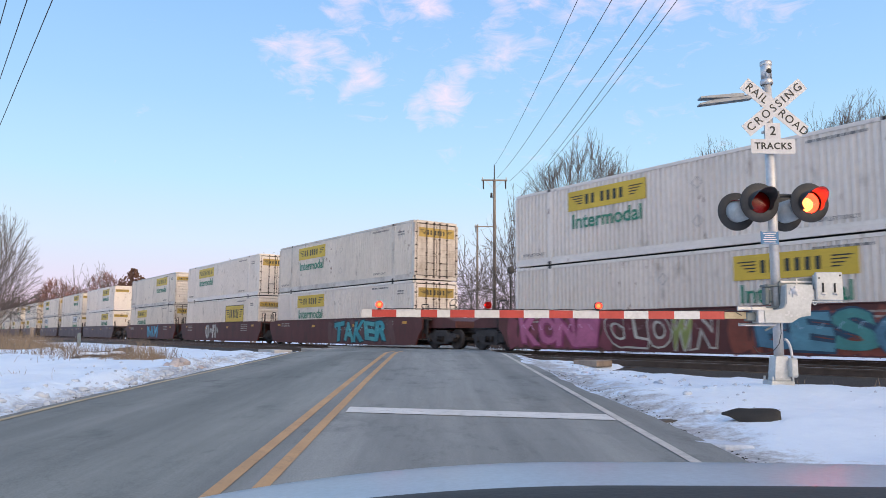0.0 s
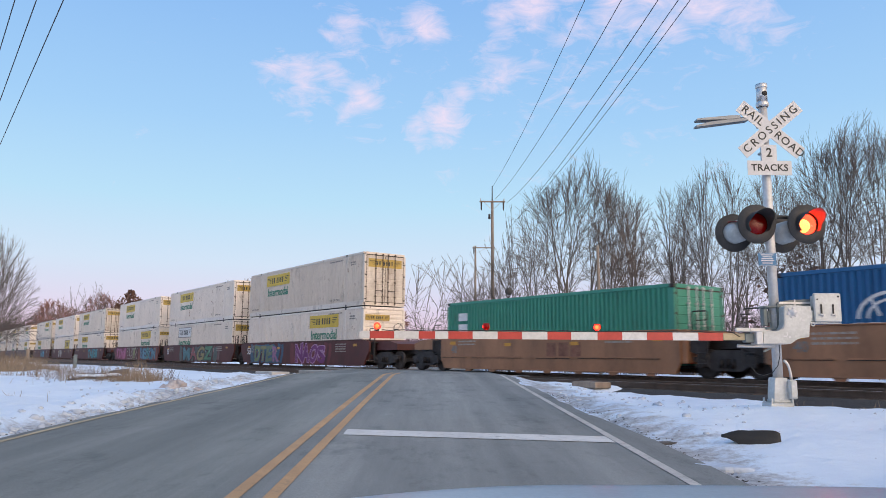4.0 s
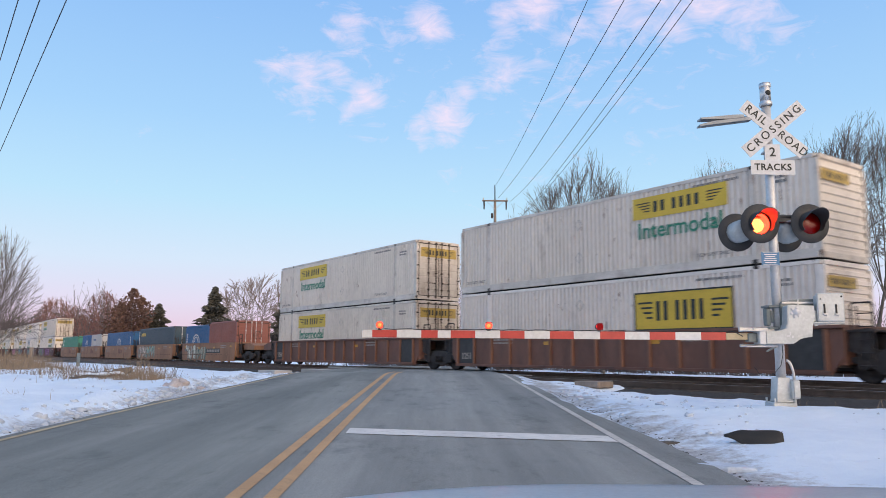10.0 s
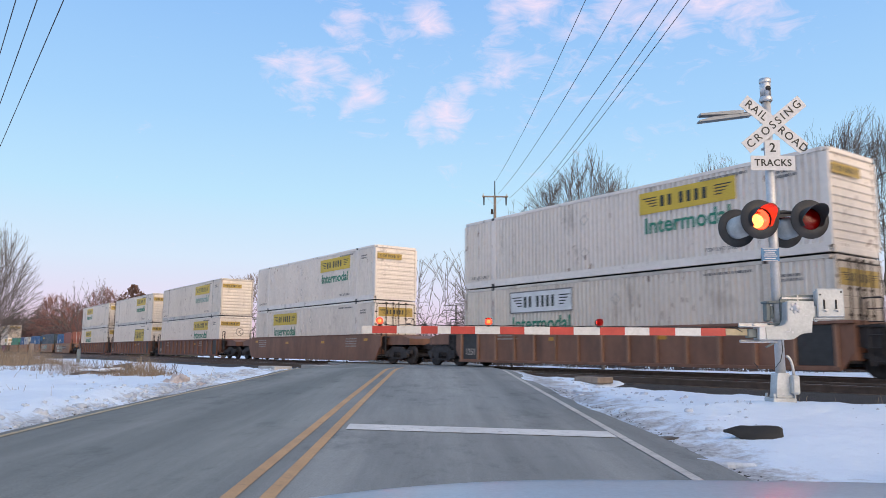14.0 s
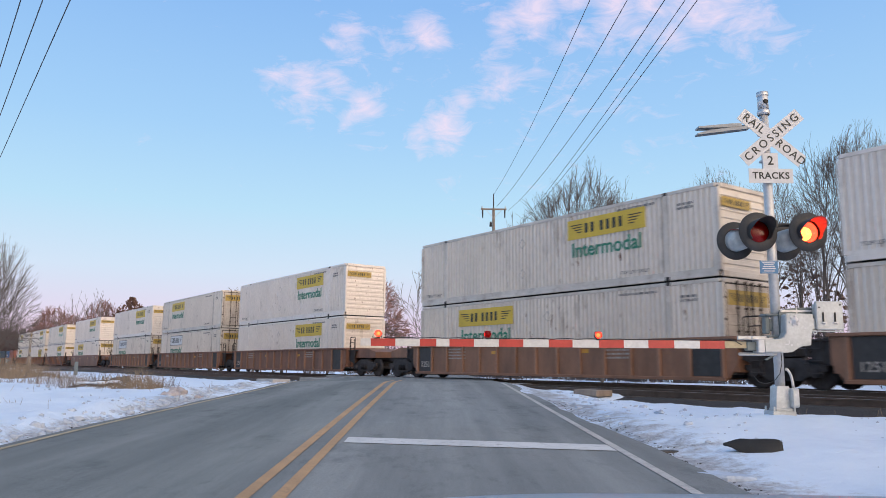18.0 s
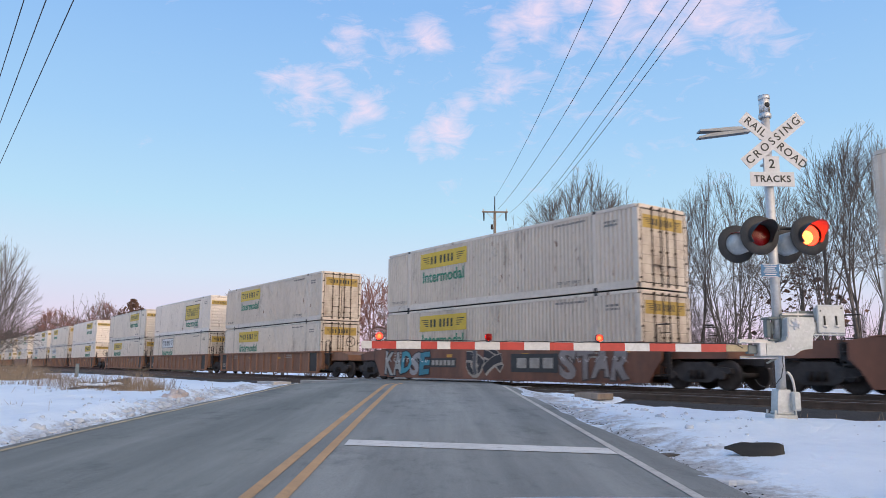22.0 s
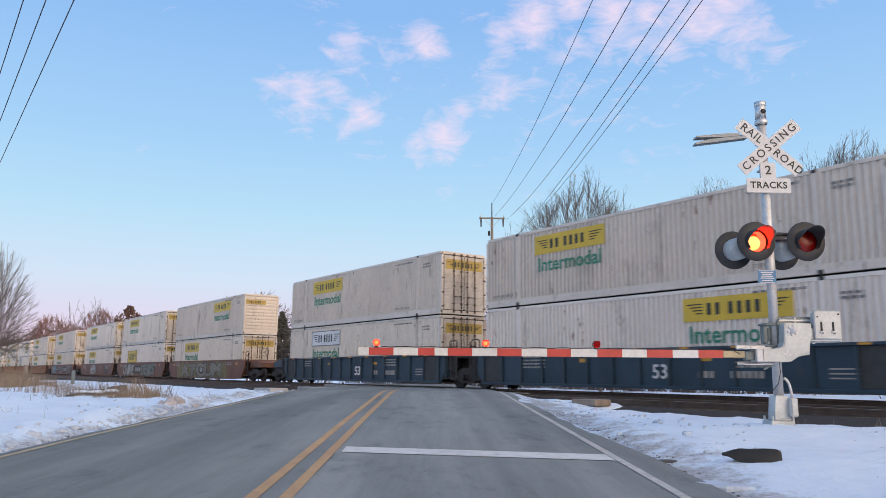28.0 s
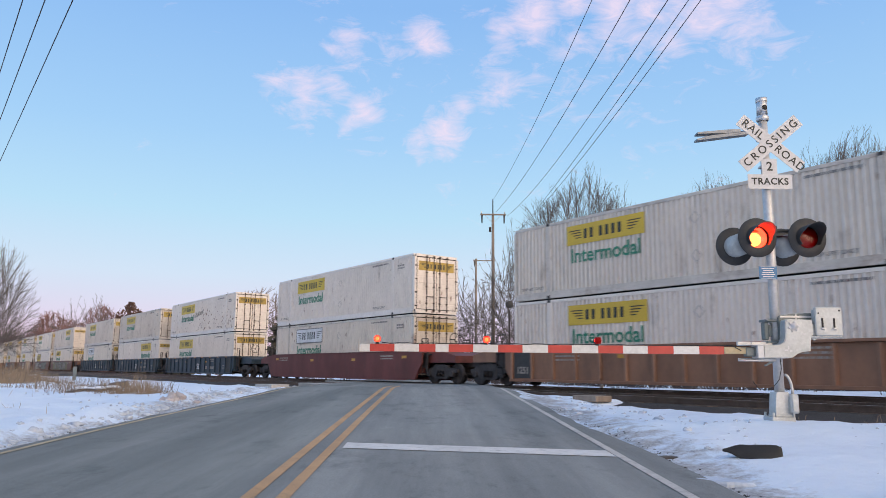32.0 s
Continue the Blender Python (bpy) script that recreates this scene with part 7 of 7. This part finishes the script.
for col, row, depth, k, wide, lean in ((948, 368, 58, 0, 0.75, -3), (905, 432, 64, 1, 0.7, 6), (800, 458, 66, 1, 1.15, -7), (868, 470, 70, 0, 1.0, 4), (1100, 500, 56, 1, 1.2, 4), (1165, 520, 58, 1, 1.2, 0),
                                       (1215, 505, 55, 1, 1.1, -3), (1275, 480, 58, 0, 1.1, 0), (1345, 495, 56, 1, 1.2, 0), (1500, 500, 56, 1, 1.2, 0)):
    a, b = bearing(col, row)
    tree_at(a, b, depth, THICKET[k], "small many-stemmed leafless tree behind the railway", wide=wide, lean=lean)
for col, row, wide in ((-46, 414, 0.85), (-22, 455, 0.6)):
    a, b = bearing(col, row)
    tree_at(a, b, 54, FAN, "leafless many-stemmed tree at the edge of the snowy field", wide=wide, lean=4)
for col, row, depth, k, wide in ((648, 484, 130, 0, 1.0), (452, 500, 150, 1, 1.15), (195, 530, 170, 0, 1.0), (110, 542, 190, 0, 1.1)):
    a, b = bearing(col, row)
    tree_at(a, b, depth, BUSHY[k], "rounded reddish-brown leafless tree far behind the train" if k == 0 else "rounded pale brown leafless tree far behind the train", wide=wide)
for col, row, depth, wide in ((550, 510, 120, 0.9), (160, 512, 150, 1.3)):
    a, b = bearing(col, row)
    tree_at(a, b, depth, THICKET[0], "leafless tree far behind the train", wide=wide)


def conifer(seed, height, width, mat, broad=False, leaves=2200):
    rnd = random.Random(seed)
    vs, fs = [], []
    for i in range(leaves):
        h = rnd.random() ** 0.8
        if broad:
            rad = width * math.sqrt(max(0.02, 1 - (2 * h - 0.95) ** 2)) * rnd.uniform(0.35, 1.0)
            turn = rnd.uniform(0, 6.283)
            rad *= 0.80 + 1.05 * noise.noise(Vector((math.cos(turn) * 1.3 + seed, math.sin(turn) * 1.3, h * 4.2)))
        else:
            rad = width * (1.02 - h) * rnd.uniform(0.3, 1.05) * (0.8 + 0.3 * math.sin(h * 38))
        t = turn if broad else rnd.uniform(0, 6.283)
        z = height * (0.10 + 0.90 * h) + (0 if broad else -0.25 * rad)
        c = Vector((math.cos(t) * rad, math.sin(t) * rad, z))
        s = rnd.uniform(0.14, 0.42) * (1.25 - 0.6 * h) * height / 9
        o = Vector((math.cos(t), math.sin(t), rnd.uniform(-0.5, 0.2))).normalized()
        u = o.orthogonal().normalized()
        u.rotate(Matrix.Rotation(rnd.uniform(0, 6), 3, o))
        w = o.cross(u)
        k = len(vs)
        vs += [c - o * s * 0.6, c + u * s * 0.55, c + o * s, c - u * s * 0.55, c + w * s * 0.45]
        fs += [(k, k + 1, k + 4), (k + 1, k + 2, k + 4), (k + 2, k + 3, k + 4), (k + 3, k, k + 4), (k, k + 3, k + 2, k + 1)]
    me = bpy.data.meshes.new("crown")
    me.from_pydata(vs, [], fs)
    me.materials.append(mat)
    bm = bmesh.new()
    tube(bm, (0, 0, -0.3), (0, 0, height * 0.9), height * 0.018, 0.03, 7)
    return mesh_of(bm, "trunk", M_BARK), me


SPRUCE = conifer(3, 9, 2.6, M_NEEDLE)
OAK = conifer(4, 9, 3.0, M_DEADLEAF, True)
for col, row, depth, kind, wide in ((380, 516, 120, 0, 1.55), (505, 528, 130, 0, 1.5), (585, 526, 135, 0, 1.0), (283, 546, 120, 0, 1.7), (262, 556, 122, 0, 1.6), (236, 520, 118, 1, 0.75), (215, 544, 122, 1, 0.8), (252, 536, 124, 1, 0.8)):
    a, b = bearing(col, row)
    tree_at(a, b, depth, SPRUCE if kind == 0 else OAK, "dark green conifer far behind the train" if kind == 0 else "dense russet-leaved oak far behind the train", "conifer_tree" if kind == 0 else "oak_tree", 0.2, wide)
a, b = bearing(1432, 448)
tree_at(a, b, 56, conifer(7, 6, 2.6, M_DEADLEAF, True, 420), "sparse russet-leaved oak sapling behind the railway", "oak_tree", 0.2, 1.0)
# brush along the far side of the railway
segs = []
for i in range(290):
    s, n = rnd.uniform(-12, 62), rnd.uniform(28, 42)
    p0 = ALONG * s + ACROSS * n
    b = Vector((p0.x, p0.y, 0.0))
    hgt = rnd.uniform(1.6, 3.1) * (1.7 if rnd.random() < 0.15 else 1.3 if rnd.random() < 0.35 else 1.0)
    for k in range(18):
        p = b + Vector((rnd.gauss(0, 0.3), rnd.gauss(0, 0.3), 0))
        d = Vector((rnd.gauss(0, 0.42), rnd.gauss(0, 0.42), 1)).normalized()
        q = p + d * hgt * rnd.uniform(0.45, 0.7)
        e = q + (d + Vector((rnd.gauss(0, 0.35), rnd.gauss(0, 0.35), 0))).normalized() * hgt * 0.4
        segs.append((p, q, 0.016, 0.011))
        segs.append((q, e, 0.011, 0.006))
        f = p.lerp(q, rnd.uniform(0.4, 0.9))
        segs.append((f, f + (d + Vector((rnd.gauss(0, 0.7), rnd.gauss(0, 0.7), 0))).normalized() * hgt * 0.35, 0.010, 0.006))
tagged(new("brushwood", limb_mesh(segs, "brushwood", M_BRUSH, 3)), "dark leafless brush along the far side of the railway", "brush", kind="stuff")
# far wood: one mass of small bare trees
segs = []
for i in range(380):
    a = rnd.uniform(-33, -21.5) if i < 350 else rnd.uniform(-23, 34)
    dpt = rnd.uniform(190, 280)
    x, y = at_view(a, dpt)
    hgt = rnd.uniform(10, 16.5) if a < -21.5 else rnd.uniform(5, 9)
    b = Vector((x, y, -1))
    segs.append((b, b + Vector((0, 0, hgt * 0.6)), 0.2, 0.1))
    for k in range(46):
        p = b + Vector((0, 0, hgt * rnd.uniform(0.1, 0.6)))
        q = p + Vector((rnd.gauss(0, 1.9), rnd.gauss(0, 1.2), rnd.uniform(0.6, hgt * 0.42)))
        segs.append((p, q, 0.11, 0.035))
tagged(new("far_woodland", limb_mesh(segs, "far_woodland", M_FARTWIG, 3)), "distant reddish-brown leafless woodland", "woodland", kind="stuff")

# ---- the car that the camera rides in ----
def hood_z(x, y):
    left = max(0.0, 0.42 - x)
    z = 0.881 - 0.012 * max(0.0, x - 0.6) ** 2 - 0.09 * left * left
    return z - 0.10 * max(0.0, y - 1.85) ** 1.5 - 0.035 * (1.9 - min(y, 1.9)) * 0.2


car = thing("car", "silver-grey car whose bonnet shows below", "car", pose(0, 0, 0))
bm = bmesh.new()
xs = [-0.80 + 2.2 * i / 36 for i in range(37)]
ys = [0.95 + 1.15 * j / 18 for j in range(19)]
grid = [[bm.verts.new((x, y, hood_z(x, y))) for x in xs] for y in ys]
for a, b in zip(grid, grid[1:]):
    for i in range(len(xs) - 1):
        bm.faces.new((a[i], a[i + 1], b[i + 1], b[i]))
rim = grid[0] + [r[-1] for r in grid[1:-1]] + grid[-1][::-1] + [r[0] for r in grid[-2:0:-1]]
low = [bm.verts.new(v.co - Vector((0, 0, 0.03))) for v in rim]
for i in range(len(rim)):
    bm.faces.new((rim[i], low[i], low[(i + 1) % len(rim)], rim[(i + 1) % len(rim)]))
bmesh.ops.recalc_face_normals(bm, faces=bm.faces[:])
child("bonnet", mesh_of(bm, "bonnet", M_HOOD, smooth=True), car, None, "silver-grey bonnet")
bm = bmesh.new()
grid = [[bm.verts.new((x, y, hood_z(x, y) + 0.004 + 0.012 * (1 - smooth(1.60, 1.69, y)))) for x in (-0.26 + 1.62 * i / 30 for i in range(31))] for y in (0.98, 1.2, 1.4, 1.53, 1.60, 1.65, 1.69)]
for a, b in zip(grid, grid[1:]):
    for i in range(30):
        bm.faces.new((a[i], a[i + 1], b[i + 1], b[i]))
child("cowl", mesh_of(bm, "cowl", M_BLACK, smooth=True), car, None, "black plastic cowl below the windscreen")
for x0, x1 in ((-0.88, -0.81), (1.41, 1.48)):
    bm = bmesh.new()
    prism(bm, [(0.95, 0.28), (1.18, 0.28), (1.25, 0.50), (1.45, 0.62), (1.65, 0.50), (1.72, 0.28), (2.1, 0.28), (2.1, 0.62), (1.9, 0.70), (0.95, 0.72)], x0, x1)
    for v in bm.verts:
        v.co = Vector((v.co.y, v.co.x, v.co.z))
    bmesh.ops.recalc_face_normals(bm, faces=bm.faces[:])
    part("wing", bm, M_HOOD, car)
bm = bmesh.new()
box(bm, (-0.86, 2.06, 0.22), (1.46, 2.22, 0.66), 0, 0.05)
part("bumper", bm, M_HOOD, car)
for x in (-0.70, 1.30):
    bm = bmesh.new()
    lathe(bm, [(0.18, -0.1), (0.30, -0.11), (0.33, -0.06), (0.33, 0.06), (0.30, 0.11), (0.18, 0.1)], 28)
    for v in bm.verts:
        v.co = Vector((v.co.y, v.co.x, v.co.z))
    w = part("wheel", bm, M_BLACK, car, "black tyre", pose(x, 1.45, 0.375))
    bm = bmesh.new()
    tube(bm, (-0.09, 0, 0), (0.09, 0, 0), 0.2, sides=20)
    part("rim", bm, M_ALU, w)

# ---- verge ----
def blades(name, spots, label, seed, mat=M_STRAW):
    rnd = random.Random(seed)
    vs, fs = [], []
    for cx, cy, rad, n, tall in spots:
        for i in range(n):
            r, t = rad * math.sqrt(rnd.random()), rnd.uniform(0, 6.283)
            x, y = cx + 1.6 * r * math.cos(t), cy + r * math.sin(t)
            z = ground_z(x, y) - 0.03
            h = tall * (0.25 + 0.75 * rnd.random() ** 1.6) * (1.1 - 0.55 * r / rad)
            lean = Vector((rnd.gauss(0, 0.5), rnd.gauss(0, 0.2), 1)).normalized()
            p, side = Vector((x, y, z)), Vector((0.0035 + 0.002 * tall, 0, 0))
            q = p + lean * h * 0.6
            e = q + (lean + Vector((rnd.gauss(0, 0.5), rnd.gauss(0, 0.3), -0.25))).normalized() * h * 0.4
            k = len(vs)
            vs += [p - side, p + side, q + side * 0.8, q - side * 0.8, e]
            fs += [(k, k + 1, k + 2, k + 3), (k + 3, k + 2, k + 4)]
    me = bpy.data.meshes.new(name)
    me.from_pydata(vs, [], fs)
    me.materials.append(mat)
    return tagged(new(name, me), label, "grass", kind="stuff")


blades("dry_grass", [(-8.3, 20.0, 0.8, 260, 0.8), (-7.25, 19.2, 0.45, 400, 0.85), (-9.8, 21.2, 0.9, 130, 0.7), (-8.0, 19.6, 0.25, 60, 0.4), (-11.5, 23.5, 1.0, 160, 0.7), (-14.5, 28, 1.0, 300, 0.8), (-16.6, 31.0, 1.1, 700, 1.2), (-18.8, 33.5, 1.3, 1200, 1.5), (-22.5, 38, 2.0, 1000, 1.5), (-27.5, 44, 2.5, 700, 1.6)], "clumps of dry straw-coloured grass in the snow", 3)
blades("sparse_stalks", [(-9.5, 19, 4.5, 90, 0.4), (-13, 22, 5, 140, 0.45), (-8, 14, 2.5, 40, 0.3), (7.5, 12.5, 1.8, 40, 0.25)], "thin dry stalks poking through the snow", 4)
SHRUB = "thin bare weed stalks standing in the snow"
blades("dry_weeds", [(-8.3, 20.1, 1.2, 130, 0.95), (-10.6, 21.8, 1.4, 110, 1.0), (-17, 31, 2.5, 90, 1.6)], SHRUB, 14, M_BARK)
log = thing("fallen_log", "snow-dusted fallen log lying in the dry grass", "log", pose(-8.3, 19.9, ground_z(-8.3, 19.9) + 0.16, 0, 0, 8))
bm = bmesh.new()
sweep(bm, [(0.05 + i * 0.09, -0.02, 0.02 + 0.012 * i) for i in range(6)], 0.075, 10)
part("trunk", bm, M_BARK, log)
for x0, y0, z0, x1, y1, z1, r in ((-0.95, -0.1, -0.12, 0.2, -0.05, 0.02, 0.035), (-0.7, 0.05, -0.08, 0.1, 0.0, 0.06, 0.028), (-0.45, -0.2, -0.1, 0.45, -0.22, -0.02, 0.03), (-0.2, -0.1, 0.0, 0.5, -0.3, -0.12, 0.024)):
    bm = bmesh.new()
    sweep(bm, [(x0 + (x1 - x0) * u, y0 + (y1 - y0) * u, z0 + (z1 - z0) * u + 0.03 * math.sin(6 * u + x0 * 9)) for u in (0, 0.2, 0.4, 0.6, 0.8, 1)], r, 7)
    part("branch", bm, M_BARK, log)
bm = bmesh.new()
for x, y, w in ((-0.55, -0.12, 0.16), (-0.2, -0.2, 0.2), (0.2, -0.24, 0.17), (0.15, -0.02, 0.1)):
    r = bmesh.ops.create_icosphere(bm, subdivisions=2, radius=w)
    for v in r["verts"]:
        v.co = Vector((v.co.x * 1.2 + x, v.co.y * 0.6 + y, v.co.z * 0.22 - 0.03 + 0.03 * (x > 0.1) + 0.02 * noise.noise(v.co * 9)))
part("snow_cover", bm, M_SNOW, log, "patches of snow")


def lumps(name, spots, label, seed, mat):
    """Broken pieces of frozen snow, all in one."""
    rnd = random.Random(seed)
    bm = bmesh.new()
    for x, y, s in spots:
        r = bmesh.ops.create_icosphere(bm, subdivisions=1 if s < 0.03 else 2, radius=s)
        z = ground_z(x, y)
        off = Vector((rnd.random() * 50, rnd.random() * 50, 0))
        for v in r["verts"]:
            k = 1 + 0.8 * noise.noise(v.co / s * 1.1 + off) + 0.5 * noise.noise(v.co / s * 2.6 + off)
            v.co = Vector((v.co.x * k * 1.2, v.co.y * k, v.co.z * k * 0.8)) + Vector((x, y, z + s * 0.08))
    return tagged(new(name, mesh_of(bm, name, mat, smooth=True)), label, "snow", kind="stuff")


rnd = random.Random(8)
M_LUMP = material("frozen_lump_snow", (0.48, 0.545, 0.645), 0.75, 0.0, 0.2, 2, 20, 0.6, (1, 1, 1), (0.34, 0.33, 0.33), 0.1, 3.0)
spots = []
for i in range(560):
    y = rnd.uniform(6, 27)
    spots.append((ROAD_L + taper(y) - abs(rnd.gauss(0.30, 0.38)), y, rnd.uniform(0.010, 0.036) * (1 + (rnd.random() < 0.12))))
for i in range(60):
    spots.append((ROAD_L - rnd.uniform(0.8, 5), rnd.uniform(8, 26), rnd.uniform(0.012, 0.04)))
spots += [(ROAD_L + taper(y) - 0.22 - abs(rnd.gauss(0, 0.2)), y, rnd.uniform(0.03, 0.062)) for y in (rnd.uniform(8.5, 24) for i in range(70))]
lumps("ploughed_snow", spots, "broken lumps of ploughed snow along the road edge", 2, M_LUMP)
spots = [(3.6 + rnd.gauss(0, 0.6), rnd.uniform(9, 20), rnd.uniform(0.01, 0.034) * (1 + (rnd.random() < 0.06))) for i in range(120)] + [(rnd.uniform(4, 9), rnd.uniform(6.5, 12), rnd.uniform(0.008, 0.026)) for i in range(40)]
lumps("snow_crumbs", spots, "small crumbs of frozen snow on the verge", 6, M_LUMP)
M_DEBRIS = material("dark_verge_grit", (0.075, 0.07, 0.066), 0.9, 0.0, 0.4, 3, 30, 0.4)
spots = [(2.66 + abs(rnd.gauss(0, 0.09)) - 0.12 * smooth(9, 13, y), y, rnd.uniform(0.004, 0.012)) for y in (rnd.uniform(5.5, 17) for i in range(260))]
spots += [(ROAD_L + taper(y) + rnd.gauss(-0.10, 0.10), y, rnd.uniform(0.005, 0.016)) for y in (rnd.uniform(8, 26) for i in range(520))]
lumps("verge_grit", spots, "dark crumbs of asphalt and grit along the road edge", 9, M_DEBRIS)
lumps("snow_pile", [(-5.40 + rnd.gauss(0, 0.16), 16.4 + rnd.gauss(0, 0.2), rnd.uniform(0.05, 0.105)) for i in range(13)], "dirty heap of ploughed snow", 7, M_DIRTYSNOW)

# the black rubber piece that lies in the snow
mat_piece = thing("rubber_tyre_piece", "torn black piece of truck tyre half buried in snow", "tyre piece", pose(3.54, 8.45, ground_z(3.54, 8.45) - 0.02, 0, 0, -10))
bm = bmesh.new()
prev = None
for i in range(17):
    u = i / 16
    x = -0.32 + 0.58 * u
    wide = 0.04 + 0.09 * smooth(0, 0.75, u)
    h = 0.10 + 0.055 * smooth(0.0, 0.4, u) + 0.012 * math.sin(u * 9) * (1 - u) - 0.02 * smooth(0.95, 1, u)
    low = 0.07 - 0.24 * smooth(0, 0.8, u)
    y0 = -0.06 * u
    ring = [bm.verts.new((x, y0 - wide * 0.95, low)), bm.verts.new((x, y0 - wide, (low + h) * 0.5)), bm.verts.new((x, y0 - wide * 0.6, h)), bm.verts.new((x, y0 + wide * 0.5, h * 0.97)), bm.verts.new((x, y0 + wide, low))]
    if prev:
        for k in range(4):
            bm.faces.new((prev[k], ring[k], ring[k + 1], prev[k + 1]))
    else:
        bm.faces.new(ring)
    prev = ring
bm.faces.new(prev[::-1])
bmesh.ops.recalc_face_normals(bm, faces=bm.faces[:])
child("tread", mesh_of(bm, "tread", M_BLACK, smooth=True), mat_piece)


def flake(name, label, x, y, long_, wide, mat, turn, seed, thick=0.03):
    """A thin broken slab with a ragged outline, lying on the verge."""
    rnd = random.Random(seed)
    t = thing(name, label, "asphalt piece", pose(x, y, max(ground_z(x, y), road_z(y) - 0.04), rnd.uniform(-3, 3), rnd.uniform(-2, 2), turn))
    bm = bmesh.new()
    ring = []
    for k in range(16):
        u = 6.283 * k / 16
        r = rnd.uniform(0.75, 1.1)
        ring.append((math.cos(u) * long_ * r, math.sin(u) * wide * r))
    rings = [[bm.verts.new((px * g, py * g, z)) for px, py in ring] for g, z in ((1.0, -0.03), (1.0, thick * 0.5), (0.9, thick))]
    for lo, hi in zip(rings, rings[1:]):
        for k in range(16):
            bm.faces.new((lo[k], lo[(k + 1) % 16], hi[(k + 1) % 16], hi[k]))
    bm.faces.new(rings[-1])
    bmesh.ops.recalc_face_normals(bm, faces=bm.faces[:])
    part("slab", bm, mat, t)


flake("asphalt_flake", "dark ragged flake of broken asphalt at the road edge", 2.63, 8.95, 0.25, 0.15, M_DEBRIS, 8, 3, 0.022)
flake("asphalt_flake", "dark ragged flake of broken asphalt at the road edge", 2.60, 7.42, 0.34, 0.16, M_DEBRIS, -16, 8, 0.018)
flake("icy_crust", "grey slab of refrozen snow crust at the road edge", 2.72, 7.30, 0.32, 0.15, M_LUMP, -40, 5, 0.04)
# small railway furniture beyond the tracks
post = thing("wooden_post", "weathered brown wooden post behind the train", "post", pose(8.5, 38, 0.3))
bm = bmesh.new()
tube(bm, (0, 0, 0), (0, 0, 6.7), 0.10, 0.07, 10)
part("shaft", bm, M_WOODPOLE, post)
head = thing("railway_signal", "dark round railway signal head on a thin post", "railway signal", pose(4.15, 40, 0.3))
bm = bmesh.new()
tube(bm, (0, 0, 0), (0, 0, 4.2), 0.06, 0.05, 8)
part("shaft", bm, M_DARK, head)
bm = bmesh.new()
lathe(bm, [(0.0001, -0.03), (0.20, -0.03), (0.20, 0.03), (0.0001, 0.03)], 24)
part("target", bm, M_LAMPBLACK, head, "", pose(0, -0.08, 4.5))
mast = thing("white_mast", "slim white mast far behind the train", "mast", pose(-15.1, 100, 0.0))
bm = bmesh.new()
tube(bm, (0, 0, 0), (0, 0, 10.2), 0.16, 0.12, 8)
part("shaft", bm, M_SIGN, mast)
mark = thing("line_marker", "short grey line marker post in the snow", "marker post", pose(-20.5, 44.5, ground_z(-20.5, 44.5) - 0.1))
bm = bmesh.new()
box(bm, (-0.10, -0.03, 0), (0.10, 0.03, 0.85), 0, 0.01)
part("shaft", bm, M_MOTOR, mark)

stub = thing("old_stub_post", "short weathered wooden stub post in tall dry grass", "post", pose(-24.5, 46.9, ground_z(-24.5, 46.9) - 0.2))
bm = bmesh.new()
tube(bm, (0, 0, 0), (0, 0, 1.25), 0.13, 0.12, 10)
part("shaft", bm, M_WOODPOLE, stub)
# ---- things that move ----
FLASH, HALF = 6.97, 0.5288


def motions():
    for ob, mid, z in MOVING:
        walk(ob, [(t, on_track(mid + rolled(t), FAR_TRACK, z)) for t in (0, 7, 14, 16, 18, 20, 22, 24, 26, 28, 30, 32)])
    # wheels turn as the train rolls; axles at the same place in their bogies turn alike
    for place in (-0.88, 0.88):
        alike = [ob for ob, sx in WHEELSETS if sx == place]
        walk(alike[0], [(i / FPS, pose(place, 0, 0.455, 0, math.degrees(rolled(i / FPS) / 0.455) % 360, 0)) for i in range(32 * FPS + 1)])
        keyed = alike[0].animation_data
        for ob in alike[1:]:
            ob.rotation_mode = "QUATERNION"
            data = ob.animation_data_create()
            data.action = keyed.action
            data.action_slot = keyed.action_slot
    # the shutters added to make the steady bulbs flash: the first pair opens while the second is shut
    for ob, at, lit in SHUTTERS:
        rows = []
        k0 = math.floor((0 - FLASH) / HALF) - 1
        for k in range(k0, k0 + 66):
            t0 = FLASH + k * HALF
            # after an even change the second lamp is lit
            is_open = (k % 2 == 0) == (lit == 1)
            a, b = (0, 84) if is_open else (84, 0)
            for dt, f in ((-0.03, 0.0), (0.0, 0.5), (0.03, 1.0)) if is_open else ((-0.01, 0.0), (0.018, 0.5), (0.045, 1.0)):
                rows.append((t0 + dt, pose(*at, a + (b - a) * f, 0, 0)))
        rows = [r for r in rows if 0 < r[0] < 32]
        first, last = rows[0], rows[-1]
        walk(ob, [(0, first[1])] + rows + [(32, last[1])])


motions()
